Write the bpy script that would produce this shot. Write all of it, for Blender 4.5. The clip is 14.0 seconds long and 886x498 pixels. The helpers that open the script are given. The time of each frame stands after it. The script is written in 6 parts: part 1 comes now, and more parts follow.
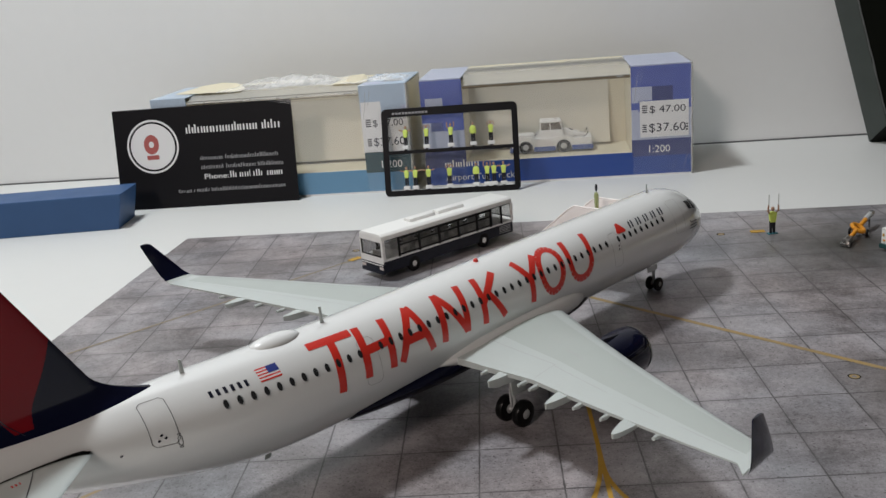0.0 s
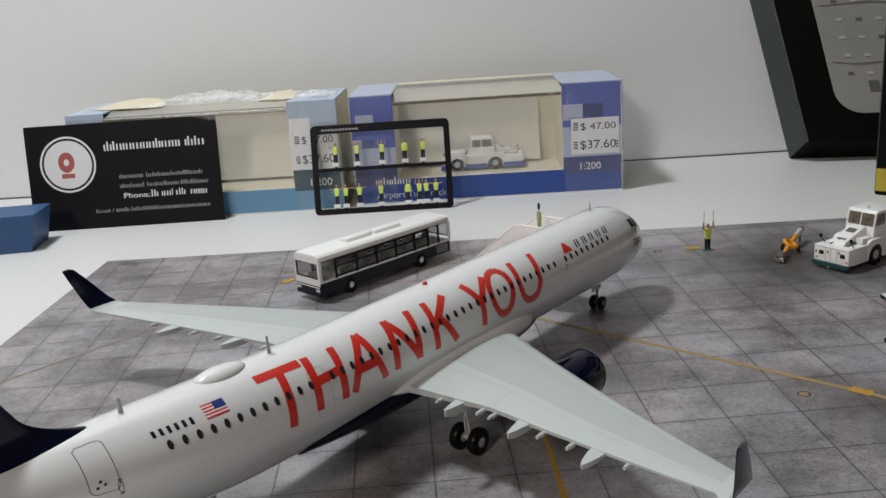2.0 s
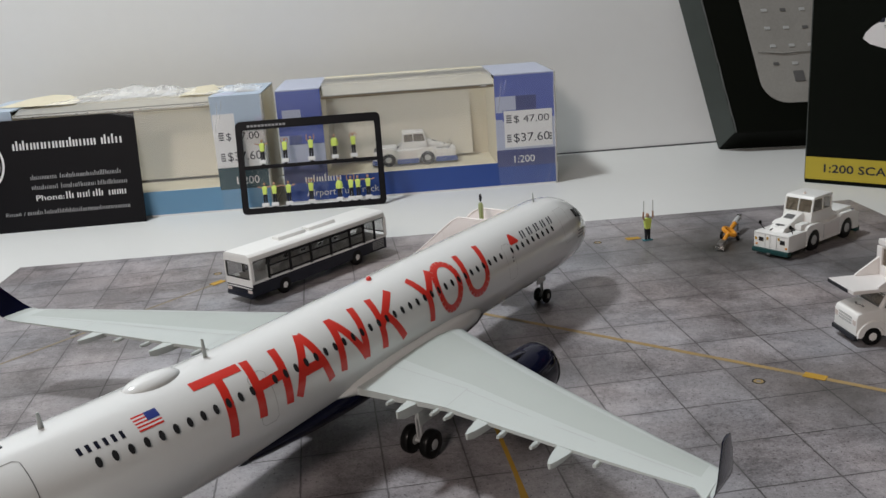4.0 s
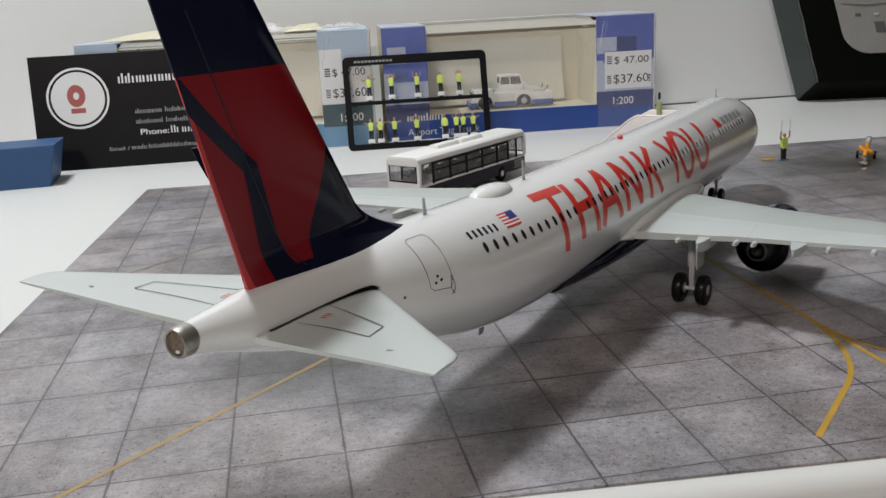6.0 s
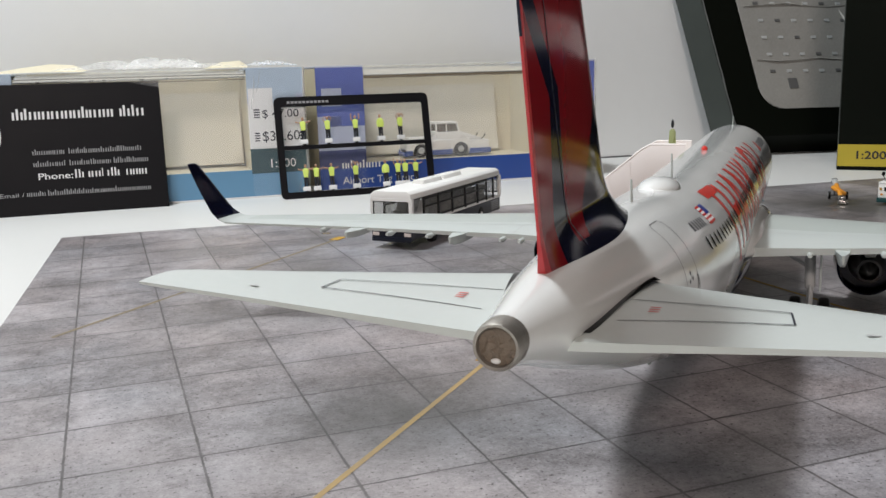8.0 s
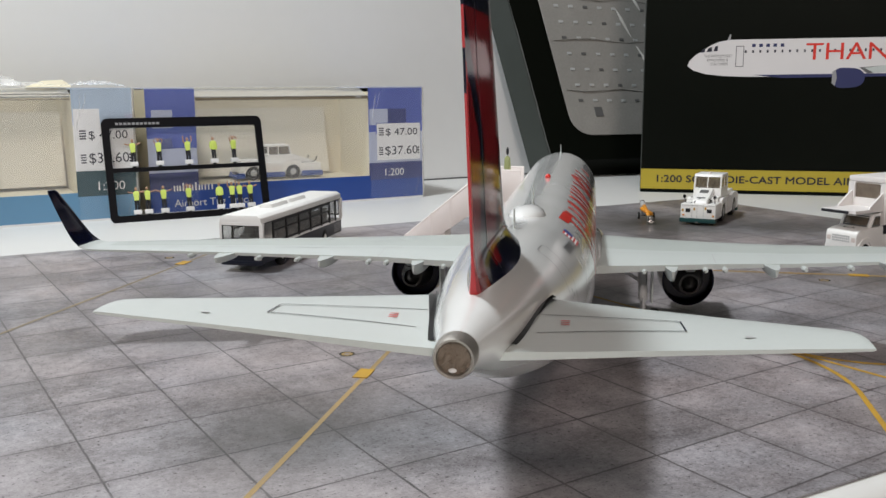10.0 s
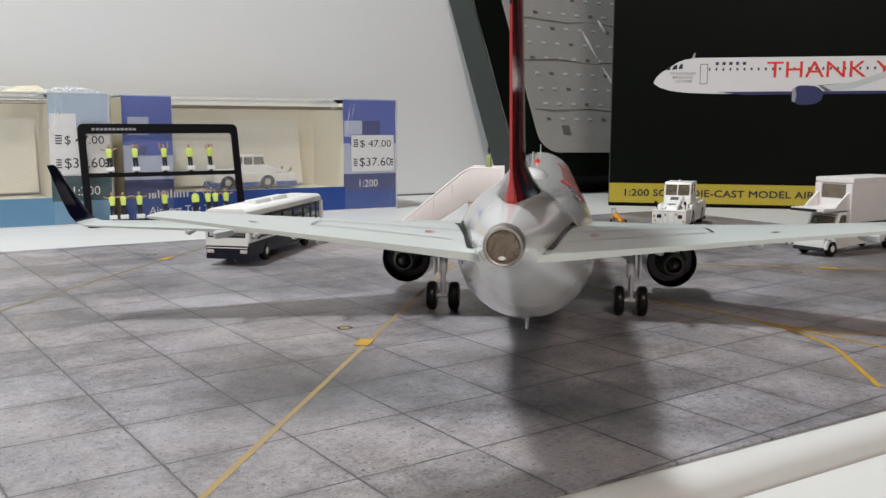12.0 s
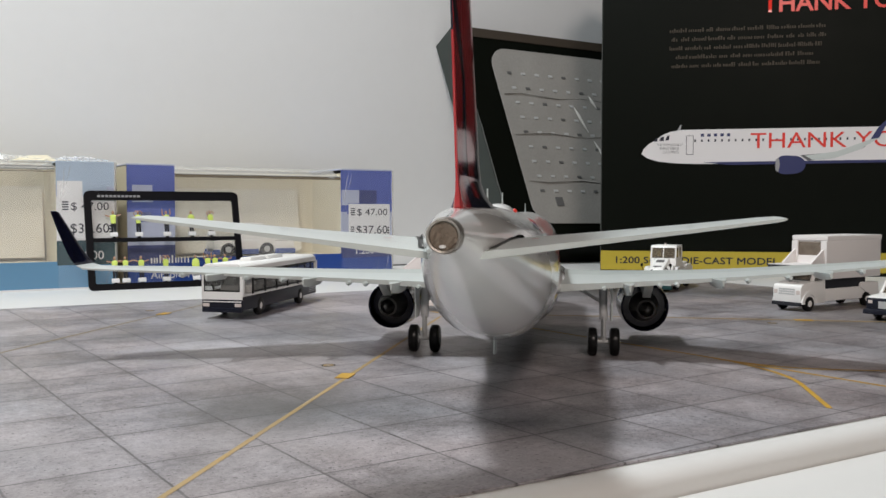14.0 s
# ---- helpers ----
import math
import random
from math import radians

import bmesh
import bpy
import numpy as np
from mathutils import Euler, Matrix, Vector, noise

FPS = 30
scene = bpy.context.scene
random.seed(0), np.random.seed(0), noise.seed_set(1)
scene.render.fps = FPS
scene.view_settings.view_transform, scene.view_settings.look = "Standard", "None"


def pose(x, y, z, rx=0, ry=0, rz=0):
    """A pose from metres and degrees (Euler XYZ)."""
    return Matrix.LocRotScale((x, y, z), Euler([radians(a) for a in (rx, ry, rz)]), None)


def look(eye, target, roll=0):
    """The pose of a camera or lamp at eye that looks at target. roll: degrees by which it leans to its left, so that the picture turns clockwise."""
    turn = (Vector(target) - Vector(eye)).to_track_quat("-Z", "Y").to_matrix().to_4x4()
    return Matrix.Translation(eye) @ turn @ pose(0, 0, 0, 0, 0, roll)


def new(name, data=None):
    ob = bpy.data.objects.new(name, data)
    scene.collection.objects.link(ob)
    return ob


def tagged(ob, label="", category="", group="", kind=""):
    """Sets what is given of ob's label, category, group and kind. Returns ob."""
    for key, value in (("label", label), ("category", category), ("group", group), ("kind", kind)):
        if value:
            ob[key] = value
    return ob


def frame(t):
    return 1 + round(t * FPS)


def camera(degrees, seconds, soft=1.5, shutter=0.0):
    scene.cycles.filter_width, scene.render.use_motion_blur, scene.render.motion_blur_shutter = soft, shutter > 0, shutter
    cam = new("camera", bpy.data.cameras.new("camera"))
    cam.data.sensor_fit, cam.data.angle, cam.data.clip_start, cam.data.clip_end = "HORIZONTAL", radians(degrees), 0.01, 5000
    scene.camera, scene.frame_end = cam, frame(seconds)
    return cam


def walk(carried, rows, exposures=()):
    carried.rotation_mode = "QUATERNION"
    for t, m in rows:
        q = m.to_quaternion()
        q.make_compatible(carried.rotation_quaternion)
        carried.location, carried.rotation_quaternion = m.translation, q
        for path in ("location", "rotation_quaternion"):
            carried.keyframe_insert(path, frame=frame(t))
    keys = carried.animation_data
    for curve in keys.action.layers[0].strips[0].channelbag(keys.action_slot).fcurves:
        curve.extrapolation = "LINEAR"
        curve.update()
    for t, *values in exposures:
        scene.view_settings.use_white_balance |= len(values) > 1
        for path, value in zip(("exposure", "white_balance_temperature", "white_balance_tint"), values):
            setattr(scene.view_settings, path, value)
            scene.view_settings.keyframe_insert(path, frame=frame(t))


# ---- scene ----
# A desk-top diorama at 1:200. Sizes below are in millimetres; part() turns them into metres.
cam = camera(52.19, 14.0)
PATH = [
    (0, (0.11831, -0.11709, 0.09290), (0.10639, 0.07411, 0.03546), -4.81),
    (0.5, (0.11254, -0.11455, 0.09110), (0.11010, 0.07710, 0.03399), -4.46),
    (1, (0.10555, -0.10870, 0.08997), (0.11287, 0.08305, 0.03359), -4.18),
    (1.5, (0.11242, -0.11067, 0.09634), (0.11943, 0.08124, 0.04047), -4.14),
    (2, (0.11111, -0.10989, 0.09288), (0.11782, 0.08213, 0.03737), -3.89),
    (2.5, (0.11680, -0.10300, 0.09061), (0.12301, 0.08879, 0.03425), -3.84),
    (5, (0.07693, -0.09971, 0.08416), (0.10965, 0.08947, 0.02813), -3.91),
    (5.5, (0.05487, -0.09923, 0.07351), (0.08658, 0.09043, 0.01853), -3.67),
    (6, (0.04417, -0.09987, 0.06108), (0.07577, 0.09010, 0.00712), -3.10),
    (6.5, (0.03853, -0.08801, 0.04965), (0.07006, 0.10311, -0.00015), -3.05),
    (7, (0.03208, -0.07776, 0.04381), (0.07009, 0.11432, 0.00307), -2.70),
    (7.5, (0.01960, -0.06949, 0.04416), (0.07541, 0.11896, 0.00709), -2.21),
    (8, (0.00848, -0.06126, 0.04583), (0.07624, 0.12294, 0.00736), -1.65),
    (8.5, (0.00962, -0.05679, 0.04999), (0.09155, 0.12213, 0.01428), -1.24),
    (11, (-0.01479, -0.06922, 0.04742), (0.09619, 0.09327, 0.01163), -0.00),
    (11.5, (-0.01527, -0.06676, 0.04547), (0.09751, 0.09489, 0.01153), 0.09),
    (12, (-0.01457, -0.06552, 0.03787), (0.09991, 0.09621, 0.01068), 0.18),
    (12.5, (-0.01449, -0.06448, 0.03680), (0.10089, 0.09817, 0.02152), 0.21),
    (13, (-0.01853, -0.07355, 0.03740), (0.09794, 0.08873, 0.02745), 0.34),
    (13.5, (-0.01792, -0.07945, 0.04566), (0.09774, 0.08344, 0.03630), 0.32),
    (14, (-0.01601, -0.07689, 0.03058), (0.09826, 0.08702, 0.02191), 0.03),
]
walk(cam, [(t, look(eye, target, roll)) for t, eye, target, roll in PATH], [(0.0, -0.43), (2.5, -0.43), (5.0, -0.37), (5.5, -0.38), (6.0, -0.31), (6.5, -0.08), (7.5, -0.06), (8.5, -0.09), (11.0, -0.08), (14.0, -0.05)])

# ---- light ----
world = bpy.data.worlds.new("world")
scene.world = world
world.use_nodes = True
world.node_tree.nodes["Background"].inputs[0].default_value = (0.75, 0.85, 1.0, 1)
world.node_tree.nodes["Background"].inputs[1].default_value = 0.15


def area_lamp(name, at, to, sx, sy, watts, colour):
    data = bpy.data.lights.new(name, "AREA")
    data.shape, data.size, data.size_y, data.energy, data.color = "RECTANGLE", sx, sy, watts, colour
    ob = new(name, data)
    ob.matrix_world = look(at, to)
    return ob


area_lamp("desk_lamp", (-0.10, 0.18, 0.60), (0.01, 0.22, 0.0), 0.08, 0.08, 3.75, (0.94, 0.99, 1.02))
area_lamp("room_lamp", (-0.20, -0.50, 0.43), (0.05, 0.05, 0.0), 0.12, 0.12, 2.4, (1.0, 0.87, 0.80))

MM = 0.001
TILE = 16.0          # one slab of the printed apron


# ---- materials ----
def material(name, base, rough=0.5, metal=0.0, vary=0.12, scale=300.0, bump=0.05, coat=0.0, second=None, transmission=0.0, alpha=1.0, fine=6.0, spec=0.5):
    m = bpy.data.materials.new(name)
    m.use_nodes = True
    nodes, links = m.node_tree.nodes, m.node_tree.links
    b = nodes["Principled BSDF"]
    b.inputs["Roughness"].default_value = rough
    b.inputs["Metallic"].default_value = metal
    b.inputs["Coat Weight"].default_value = coat
    b.inputs["Coat Roughness"].default_value = 0.12
    b.inputs["Transmission Weight"].default_value = transmission
    b.inputs["Alpha"].default_value = alpha
    b.inputs["Specular IOR Level"].default_value = spec
    tc = nodes.new("ShaderNodeTexCoord")
    n1 = nodes.new("ShaderNodeTexNoise")
    n1.inputs["Scale"].default_value = scale * 0.25
    n1.inputs["Detail"].default_value = 5
    n2 = nodes.new("ShaderNodeTexNoise")
    n2.inputs["Scale"].default_value = scale * fine
    n2.inputs["Detail"].default_value = 3
    links.new(tc.outputs["Object"], n1.inputs["Vector"])
    links.new(tc.outputs["Object"], n2.inputs["Vector"])
    mix = nodes.new("ShaderNodeMix")
    mix.data_type = "RGBA"
    c = base
    d = second or tuple(x * (1 - vary) for x in base)
    mix.inputs["A"].default_value = (*c, 1)
    mix.inputs["B"].default_value = (*d, 1)
    ramp = nodes.new("ShaderNodeMath")
    ramp.operation = "MULTIPLY_ADD"
    ramp.inputs[1].default_value, ramp.inputs[2].default_value = 1.6, -0.3
    ramp.use_clamp = True
    add = nodes.new("ShaderNodeMath")
    add.operation = "MULTIPLY_ADD"
    add.inputs[1].default_value = 0.35
    links.new(n2.outputs["Fac"], add.inputs[0])
    sc = nodes.new("ShaderNodeMath")
    sc.operation = "MULTIPLY"
    sc.inputs[1].default_value = 0.65
    links.new(n1.outputs["Fac"], sc.inputs[0])
    links.new(sc.outputs[0], add.inputs[2])
    links.new(add.outputs[0], ramp.inputs[0])
    links.new(ramp.outputs[0], mix.inputs["Factor"])
    links.new(mix.outputs["Result"], b.inputs["Base Color"])
    rr = nodes.new("ShaderNodeMath")
    rr.operation = "MULTIPLY_ADD"
    rr.inputs[1].default_value, rr.inputs[2].default_value = 0.15, rough - 0.07
    rr.use_clamp = True
    links.new(n1.outputs["Fac"], rr.inputs[0])
    links.new(rr.outputs[0], b.inputs["Roughness"])
    if bump:
        bp = nodes.new("ShaderNodeBump")
        bp.inputs["Strength"].default_value = bump
        bp.inputs["Distance"].default_value = 0.0002
        links.new(n2.outputs["Fac"], bp.inputs["Height"])
        links.new(bp.outputs["Normal"], b.inputs["Normal"])
    return m


WHITE = material("white_gloss_paint", (0.78, 0.79, 0.78), 0.20, vary=0.04, coat=0.9, bump=0.01)
WINGDARK = material("mid_grey_paint", (0.455, 0.495, 0.47), 0.40, vary=0.06, coat=0.2, bump=0.02)
WINGGREY = material("pale_grey_paint", (0.525, 0.565, 0.548), 0.38, vary=0.06, coat=0.2, bump=0.02)
NAVY = material("navy_paint", (0.006, 0.0075, 0.024), 0.09, vary=0.2, bump=0.01, spec=0.28)
TAILRED = material("dark_red_paint", (0.21, 0.009, 0.015), 0.10, vary=0.15, bump=0.01, spec=0.22)
BRIGHTRED = material("bright_red_edge", (0.48, 0.016, 0.022), 0.3, vary=0.1, coat=0.3, bump=0.01)
LETTER = material("red_lettering", (0.72, 0.035, 0.022), 0.32, vary=0.12, coat=0.4, bump=0.01)
INK = material("dark_ink", (0.012, 0.014, 0.03), 0.35, vary=0.2, bump=0.0)
FAINTLINE = material("faint_panel_line", (0.40, 0.40, 0.39), 0.5, vary=0.2, bump=0.0)
CORE = material("burnt_grey_metal", (0.17, 0.165, 0.16), 0.42, 0.6, vary=0.4, scale=900)
GREYLINE = material("grey_panel_line", (0.12, 0.12, 0.12), 0.5, vary=0.2, bump=0.0)
SILVER = material("bare_metal", (0.55, 0.54, 0.52), 0.28, 1.0, vary=0.3, scale=900)
DARKMETAL = material("sooty_metal", (0.16, 0.14, 0.13), 0.42, 0.8, vary=0.4, scale=900)
EXHAUST = material("brown_exhaust", (0.27, 0.22, 0.17), 0.5, 0.3, scale=1500, bump=0.5, second=(0.10, 0.075, 0.055))
TANMETAL = material("dull_tan_metal", (0.44, 0.41, 0.37), 0.38, 0.8, vary=0.4, scale=1400, bump=0.2)
RUBBER = material("black_rubber", (0.007, 0.007, 0.007), 0.34, vary=0.3, bump=0.06, spec=0.2)
GEAR = material("grey_gear_leg", (0.48, 0.49, 0.49), 0.45, vary=0.15)
DESK = material("white_desk_laminate", (0.70, 0.70, 0.68), 0.42, vary=0.04, scale=60, bump=0.03)
WALLM = material("matt_white_wall", (0.80, 0.81, 0.81), 0.8, vary=0.05, scale=25, bump=0.1)
ROOM = material("low_bounce_grey", (0.17, 0.17, 0.17), 0.8, vary=0.05, scale=10, bump=0.05)
CARDBLACK = material("black_card_stock", (0.006, 0.006, 0.008), 0.45, vary=0.25, bump=0.04, spec=0.16)
PRINTWHITE = material("white_print", (0.78, 0.78, 0.78), 0.5, vary=0.05, bump=0.0)
PRINTGREY = material("grey_print", (0.30, 0.30, 0.31), 0.5, vary=0.08, bump=0.0)
CREAM = material("cream_card", (0.68, 0.62, 0.46), 0.6, vary=0.06, bump=0.05)
BLUEPRINT = material("blue_card", (0.016, 0.068, 0.33), 0.35, vary=0.12, coat=0.3)
PERIWINKLE = material("periwinkle_card", (0.085, 0.125, 0.44), 0.35, vary=0.10, coat=0.3)
LILAC = material("pale_lilac_card", (0.46, 0.50, 0.64), 0.4, vary=0.08, coat=0.2)
INDIGO = material("indigo_card", (0.045, 0.06, 0.20), 0.35, vary=0.12, coat=0.3)
CYANCARD = material("sky_blue_card", (0.13, 0.30, 0.48), 0.4, vary=0.10, coat=0.2)
PALEBLUE = material("pale_blue_card", (0.42, 0.52, 0.64), 0.4, vary=0.08, coat=0.2)
TEAL = material("dark_teal_card", (0.015, 0.06, 0.075), 0.4, vary=0.15, coat=0.2)
BOXBLACK = material("black_box_card", (0.0032, 0.0044, 0.0026), 0.5, vary=0.3, bump=0.06, spec=0.09)
BOXEDGE = material("worn_dark_card", (0.05, 0.06, 0.055), 0.55, vary=0.5, scale=500, bump=0.2)
GREENCARD = material("dark_green_card", (0.046, 0.056, 0.051), 0.5, vary=0.25, bump=0.1)
YELLOWBAND = material("mustard_band", (0.46, 0.36, 0.03), 0.45, vary=0.10)
GOLD = material("dim_gold_print", (0.032, 0.021, 0.008), 0.5, vary=0.2, bump=0.0)
BLISTER = material("clear_blister", (0.38, 0.37, 0.345), 0.22, vary=0.35, bump=0.2, coat=0.5, scale=160)
FOIL = material("crumpled_film", (0.88, 0.88, 0.87), 0.10, vary=0.1, alpha=0.34, bump=0.5, scale=150)
CLOUDY = material("cloudy_top_film", (0.80, 0.79, 0.75), 0.16, vary=0.1, alpha=0.42, bump=0.4, scale=90)
FOLDBROWN = material("brown_folded_edge", (0.20, 0.16, 0.11), 0.18, vary=0.3, coat=0.6, bump=0.1)
WRAP = material("shrink_wrap", (0.9, 0.9, 0.9), 0.10, vary=0.0, alpha=0.07, bump=1.0, scale=28, fine=1.6)
FILM = material("window_film", (0.9, 0.9, 0.9), 0.05, vary=0.0, alpha=0.10, bump=0.05, scale=40)
YELLOW = material("yellow_marking", (0.58, 0.34, 0.04), 0.6, vary=0.35, scale=700)
FADED = material("faded_yellow_marking", (0.45, 0.29, 0.085), 0.6, second=(0.24, 0.195, 0.13), scale=420)
FAINT = material("worn_yellow_marking", (0.33, 0.25, 0.12), 0.6, second=(0.22, 0.195, 0.16), scale=380)
PRINTNAVY = material("printed_navy", (0.018, 0.026, 0.11), 0.45, vary=0.15, bump=0.0)
ORANGE = material("orange_paint", (0.75, 0.30, 0.02), 0.4, vary=0.1)
VEST = material("neon_vest", (0.66, 0.80, 0.16), 0.6, vary=0.1)
TROUSER = material("dark_trousers", (0.015, 0.016, 0.022), 0.7, vary=0.2)
FLESH = material("skin_tone_plastic", (0.45, 0.26, 0.17), 0.6, vary=0.1)
TURQ = material("turquoise_base", (0.04, 0.20, 0.24), 0.6, vary=0.2)
VEHWHITE = material("white_model_plastic", (0.86, 0.855, 0.83), 0.34, vary=0.05)
PINKWHITE = material("pinkish_white_plastic", (0.90, 0.84, 0.815), 0.5, vary=0.05)
BOXWHITE = material("cool_white_plastic", (0.80, 0.77, 0.75), 0.42, vary=0.05)
NAVYBODY = material("blue_black_body", (0.012, 0.014, 0.024), 0.3, vary=0.15, spec=0.3)
GLASS = material("clear_pane", (0.5, 0.5, 0.5), 0.06, vary=0.1, alpha=0.07, bump=0.0)
TINTED = material("tinted_pane", (0.09, 0.088, 0.08), 0.06, vary=0.1, alpha=0.30, bump=0.0)
TANPANE = material("tan_tinted_pane", (0.20, 0.165, 0.12), 0.08, vary=0.1, alpha=0.62, bump=0.0)
DARKGLASS = material("dark_glass", (0.03, 0.03, 0.032), 0.1, vary=0.2, bump=0.0)
SEATGREY = material("pale_seat_plastic", (0.66, 0.66, 0.64), 0.6, vary=0.1)
DKGREEN = material("dark_green_bumper", (0.012, 0.06, 0.06), 0.4, vary=0.2)
LAMPGLASS = material("pale_lamp_lens", (0.7, 0.62, 0.58), 0.2, vary=0.1, bump=0.0)
FLAGBLUE = material("flag_blue", (0.03, 0.05, 0.25), 0.4, vary=0.1, bump=0.0)
FOAM = material("white_liner", (0.70, 0.69, 0.66), 0.6, vary=0.08, bump=0.1)
LINER = material("cream_white_liner", (0.70, 0.665, 0.56), 0.6, vary=0.08, bump=0.1)
MANHOLE = material("manhole_ring", (0.05, 0.045, 0.03), 0.7, vary=0.2, bump=0.0)


def apron_material():
    """Printed concrete slabs: joints on a 16 mm grid, mottled grey, stains, painted tail shadow."""
    m = bpy.data.materials.new("printed_apron")
    m.use_nodes = True
    nodes, links = m.node_tree.nodes, m.node_tree.links
    b = nodes["Principled BSDF"]
    tc = nodes.new("ShaderNodeTexCoord")
    sep = nodes.new("ShaderNodeSeparateXYZ")
    links.new(tc.outputs["Object"], sep.inputs[0])

    def math_node(op, a, bb=None, cc=None):
        n = nodes.new("ShaderNodeMath")
        n.operation = op
        for i, v in enumerate((a, bb, cc)):
            if v is None:
                continue
            if isinstance(v, (int, float)):
                n.inputs[i].default_value = v
            else:
                links.new(v, n.inputs[i])
        return n.outputs[0]

    def noise_node(scale, detail=4, rough=0.6):
        n = nodes.new("ShaderNodeTexNoise")
        n.inputs["Scale"].default_value, n.inputs["Detail"].default_value = scale, detail
        n.inputs["Roughness"].default_value = rough
        links.new(tc.outputs["Object"], n.inputs["Vector"])
        return n.outputs["Fac"]

    wob = noise_node(600, 2)
    wob = math_node("MULTIPLY_ADD", wob, 0.016, -0.008)
    dist = []
    cells = []
    for axis in ("X", "Y"):
        g = math_node("MULTIPLY", sep.outputs[axis], 1000.0 / TILE)
        g = math_node("ADD", g, wob)
        fr = math_node("FRACT", g)
        dist.append(math_node("SUBTRACT", 0.5, math_node("ABSOLUTE", math_node("SUBTRACT", fr, 0.5))))
        cells.append(math_node("FLOOR", g))
    near = math_node("MINIMUM", dist[0], dist[1])
    width = math_node("MULTIPLY_ADD", noise_node(350, 3), 0.023, 0.004)
    line = math_node("SUBTRACT", 1.0, math_node("DIVIDE", near, width))
    line = math_node("MAXIMUM", line, 0.0)
    line = math_node("MINIMUM", math_node("MULTIPLY", line, 1.6), 1.0)
    line = math_node("MULTIPLY", line, math_node("MULTIPLY_ADD", noise_node(200, 2), 1.0, 0.35))
    line = math_node("MINIMUM", line, 0.92)
    grime = math_node("MAXIMUM", math_node("SUBTRACT", 1.0, math_node("DIVIDE", near, 0.11)), 0.0)
    grime = math_node("MULTIPLY", grime, math_node("MAXIMUM", math_node("MULTIPLY_ADD", noise_node(90, 4, 0.65), 2.2, -0.85), 0.0))
    line = math_node("MAXIMUM", line, math_node("MULTIPLY", grime, 0.55))
    comb = nodes.new("ShaderNodeCombineXYZ")
    links.new(cells[0], comb.inputs[0])
    links.new(cells[1], comb.inputs[1])
    cellr = nodes.new("ShaderNodeTexWhiteNoise")
    cellr.noise_dimensions = "2D"
    links.new(comb.outputs[0], cellr.inputs["Vector"])
    tone = math_node("ADD", math_node("MULTIPLY", noise_node(26, 5, 0.6), 0.40), math_node("MULTIPLY", noise_node(120, 5, 0.65), 0.30))
    tone = math_node("ADD", tone, math_node("MULTIPLY", noise_node(800, 4, 0.75), 0.21))
    tone = math_node("ADD", tone, math_node("MULTIPLY", noise_node(2600, 3, 0.7), 0.19))
    pits = math_node("MULTIPLY", math_node("MAXIMUM", math_node("SUBTRACT", noise_node(1500, 3, 0.6), 0.60), 0.0), -1.6)
    tone = math_node("ADD", tone, pits)
    tone = math_node("ADD", tone, math_node("MULTIPLY_ADD", cellr.outputs["Value"], 0.045, -0.05))
    ramp = nodes.new("ShaderNodeValToRGB")
    ramp.color_ramp.elements[0].position, ramp.color_ramp.elements[0].color = 0.40, (0.086, 0.077, 0.077, 1)
    ramp.color_ramp.elements[1].position, ramp.color_ramp.elements[1].color = 0.615, (0.42, 0.397, 0.402, 1)
    mid = ramp.color_ramp.elements.new(0.5)
    mid.color = (0.238, 0.222, 0.224, 1)
    links.new(tone, ramp.inputs[0])
    # the print drifts between a pinkish and a bluish grey
    tint = nodes.new("ShaderNodeMix")
    tint.data_type = "RGBA"
    tint.inputs["A"].default_value, tint.inputs["B"].default_value = (1.06, 0.98, 0.96, 1), (0.93, 0.99, 1.06, 1)
    links.new(math_node("MULTIPLY_ADD", noise_node(19, 3, 0.6), 2.4, -0.7), tint.inputs["Factor"])
    tinted = nodes.new("ShaderNodeMix")
    tinted.data_type, tinted.blend_type = "RGBA", "MULTIPLY"
    tinted.inputs["Factor"].default_value = 1.0
    links.new(ramp.outputs[0], tinted.inputs["A"])
    links.new(tint.outputs["Result"], tinted.inputs["B"])
    stain_and_shade = noise_node(30, 6, 0.7)
    stain_and_shade = math_node("MULTIPLY", math_node("MAXIMUM", math_node("SUBTRACT", stain_and_shade, 0.54), 0.0), 3.6)
    # ragged patches: printed oil stains, plus the tail's soft shadow painted at x 0.03-0.06
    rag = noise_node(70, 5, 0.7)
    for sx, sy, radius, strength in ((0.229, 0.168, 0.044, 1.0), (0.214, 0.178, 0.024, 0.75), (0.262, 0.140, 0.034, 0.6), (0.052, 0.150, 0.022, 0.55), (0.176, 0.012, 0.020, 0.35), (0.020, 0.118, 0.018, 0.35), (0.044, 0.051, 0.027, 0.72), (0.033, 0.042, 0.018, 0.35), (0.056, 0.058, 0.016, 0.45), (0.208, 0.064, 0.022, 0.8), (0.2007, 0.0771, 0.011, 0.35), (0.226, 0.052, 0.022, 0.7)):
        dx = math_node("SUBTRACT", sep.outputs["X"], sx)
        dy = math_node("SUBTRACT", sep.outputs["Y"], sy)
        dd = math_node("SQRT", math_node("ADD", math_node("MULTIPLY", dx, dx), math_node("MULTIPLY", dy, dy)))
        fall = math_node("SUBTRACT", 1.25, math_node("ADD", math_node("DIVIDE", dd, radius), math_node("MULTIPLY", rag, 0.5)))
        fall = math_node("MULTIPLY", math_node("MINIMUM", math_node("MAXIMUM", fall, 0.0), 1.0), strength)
        stain_and_shade = math_node("MAXIMUM", stain_and_shade, fall)
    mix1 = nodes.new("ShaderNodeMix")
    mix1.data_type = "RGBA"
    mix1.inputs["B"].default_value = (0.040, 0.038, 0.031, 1)
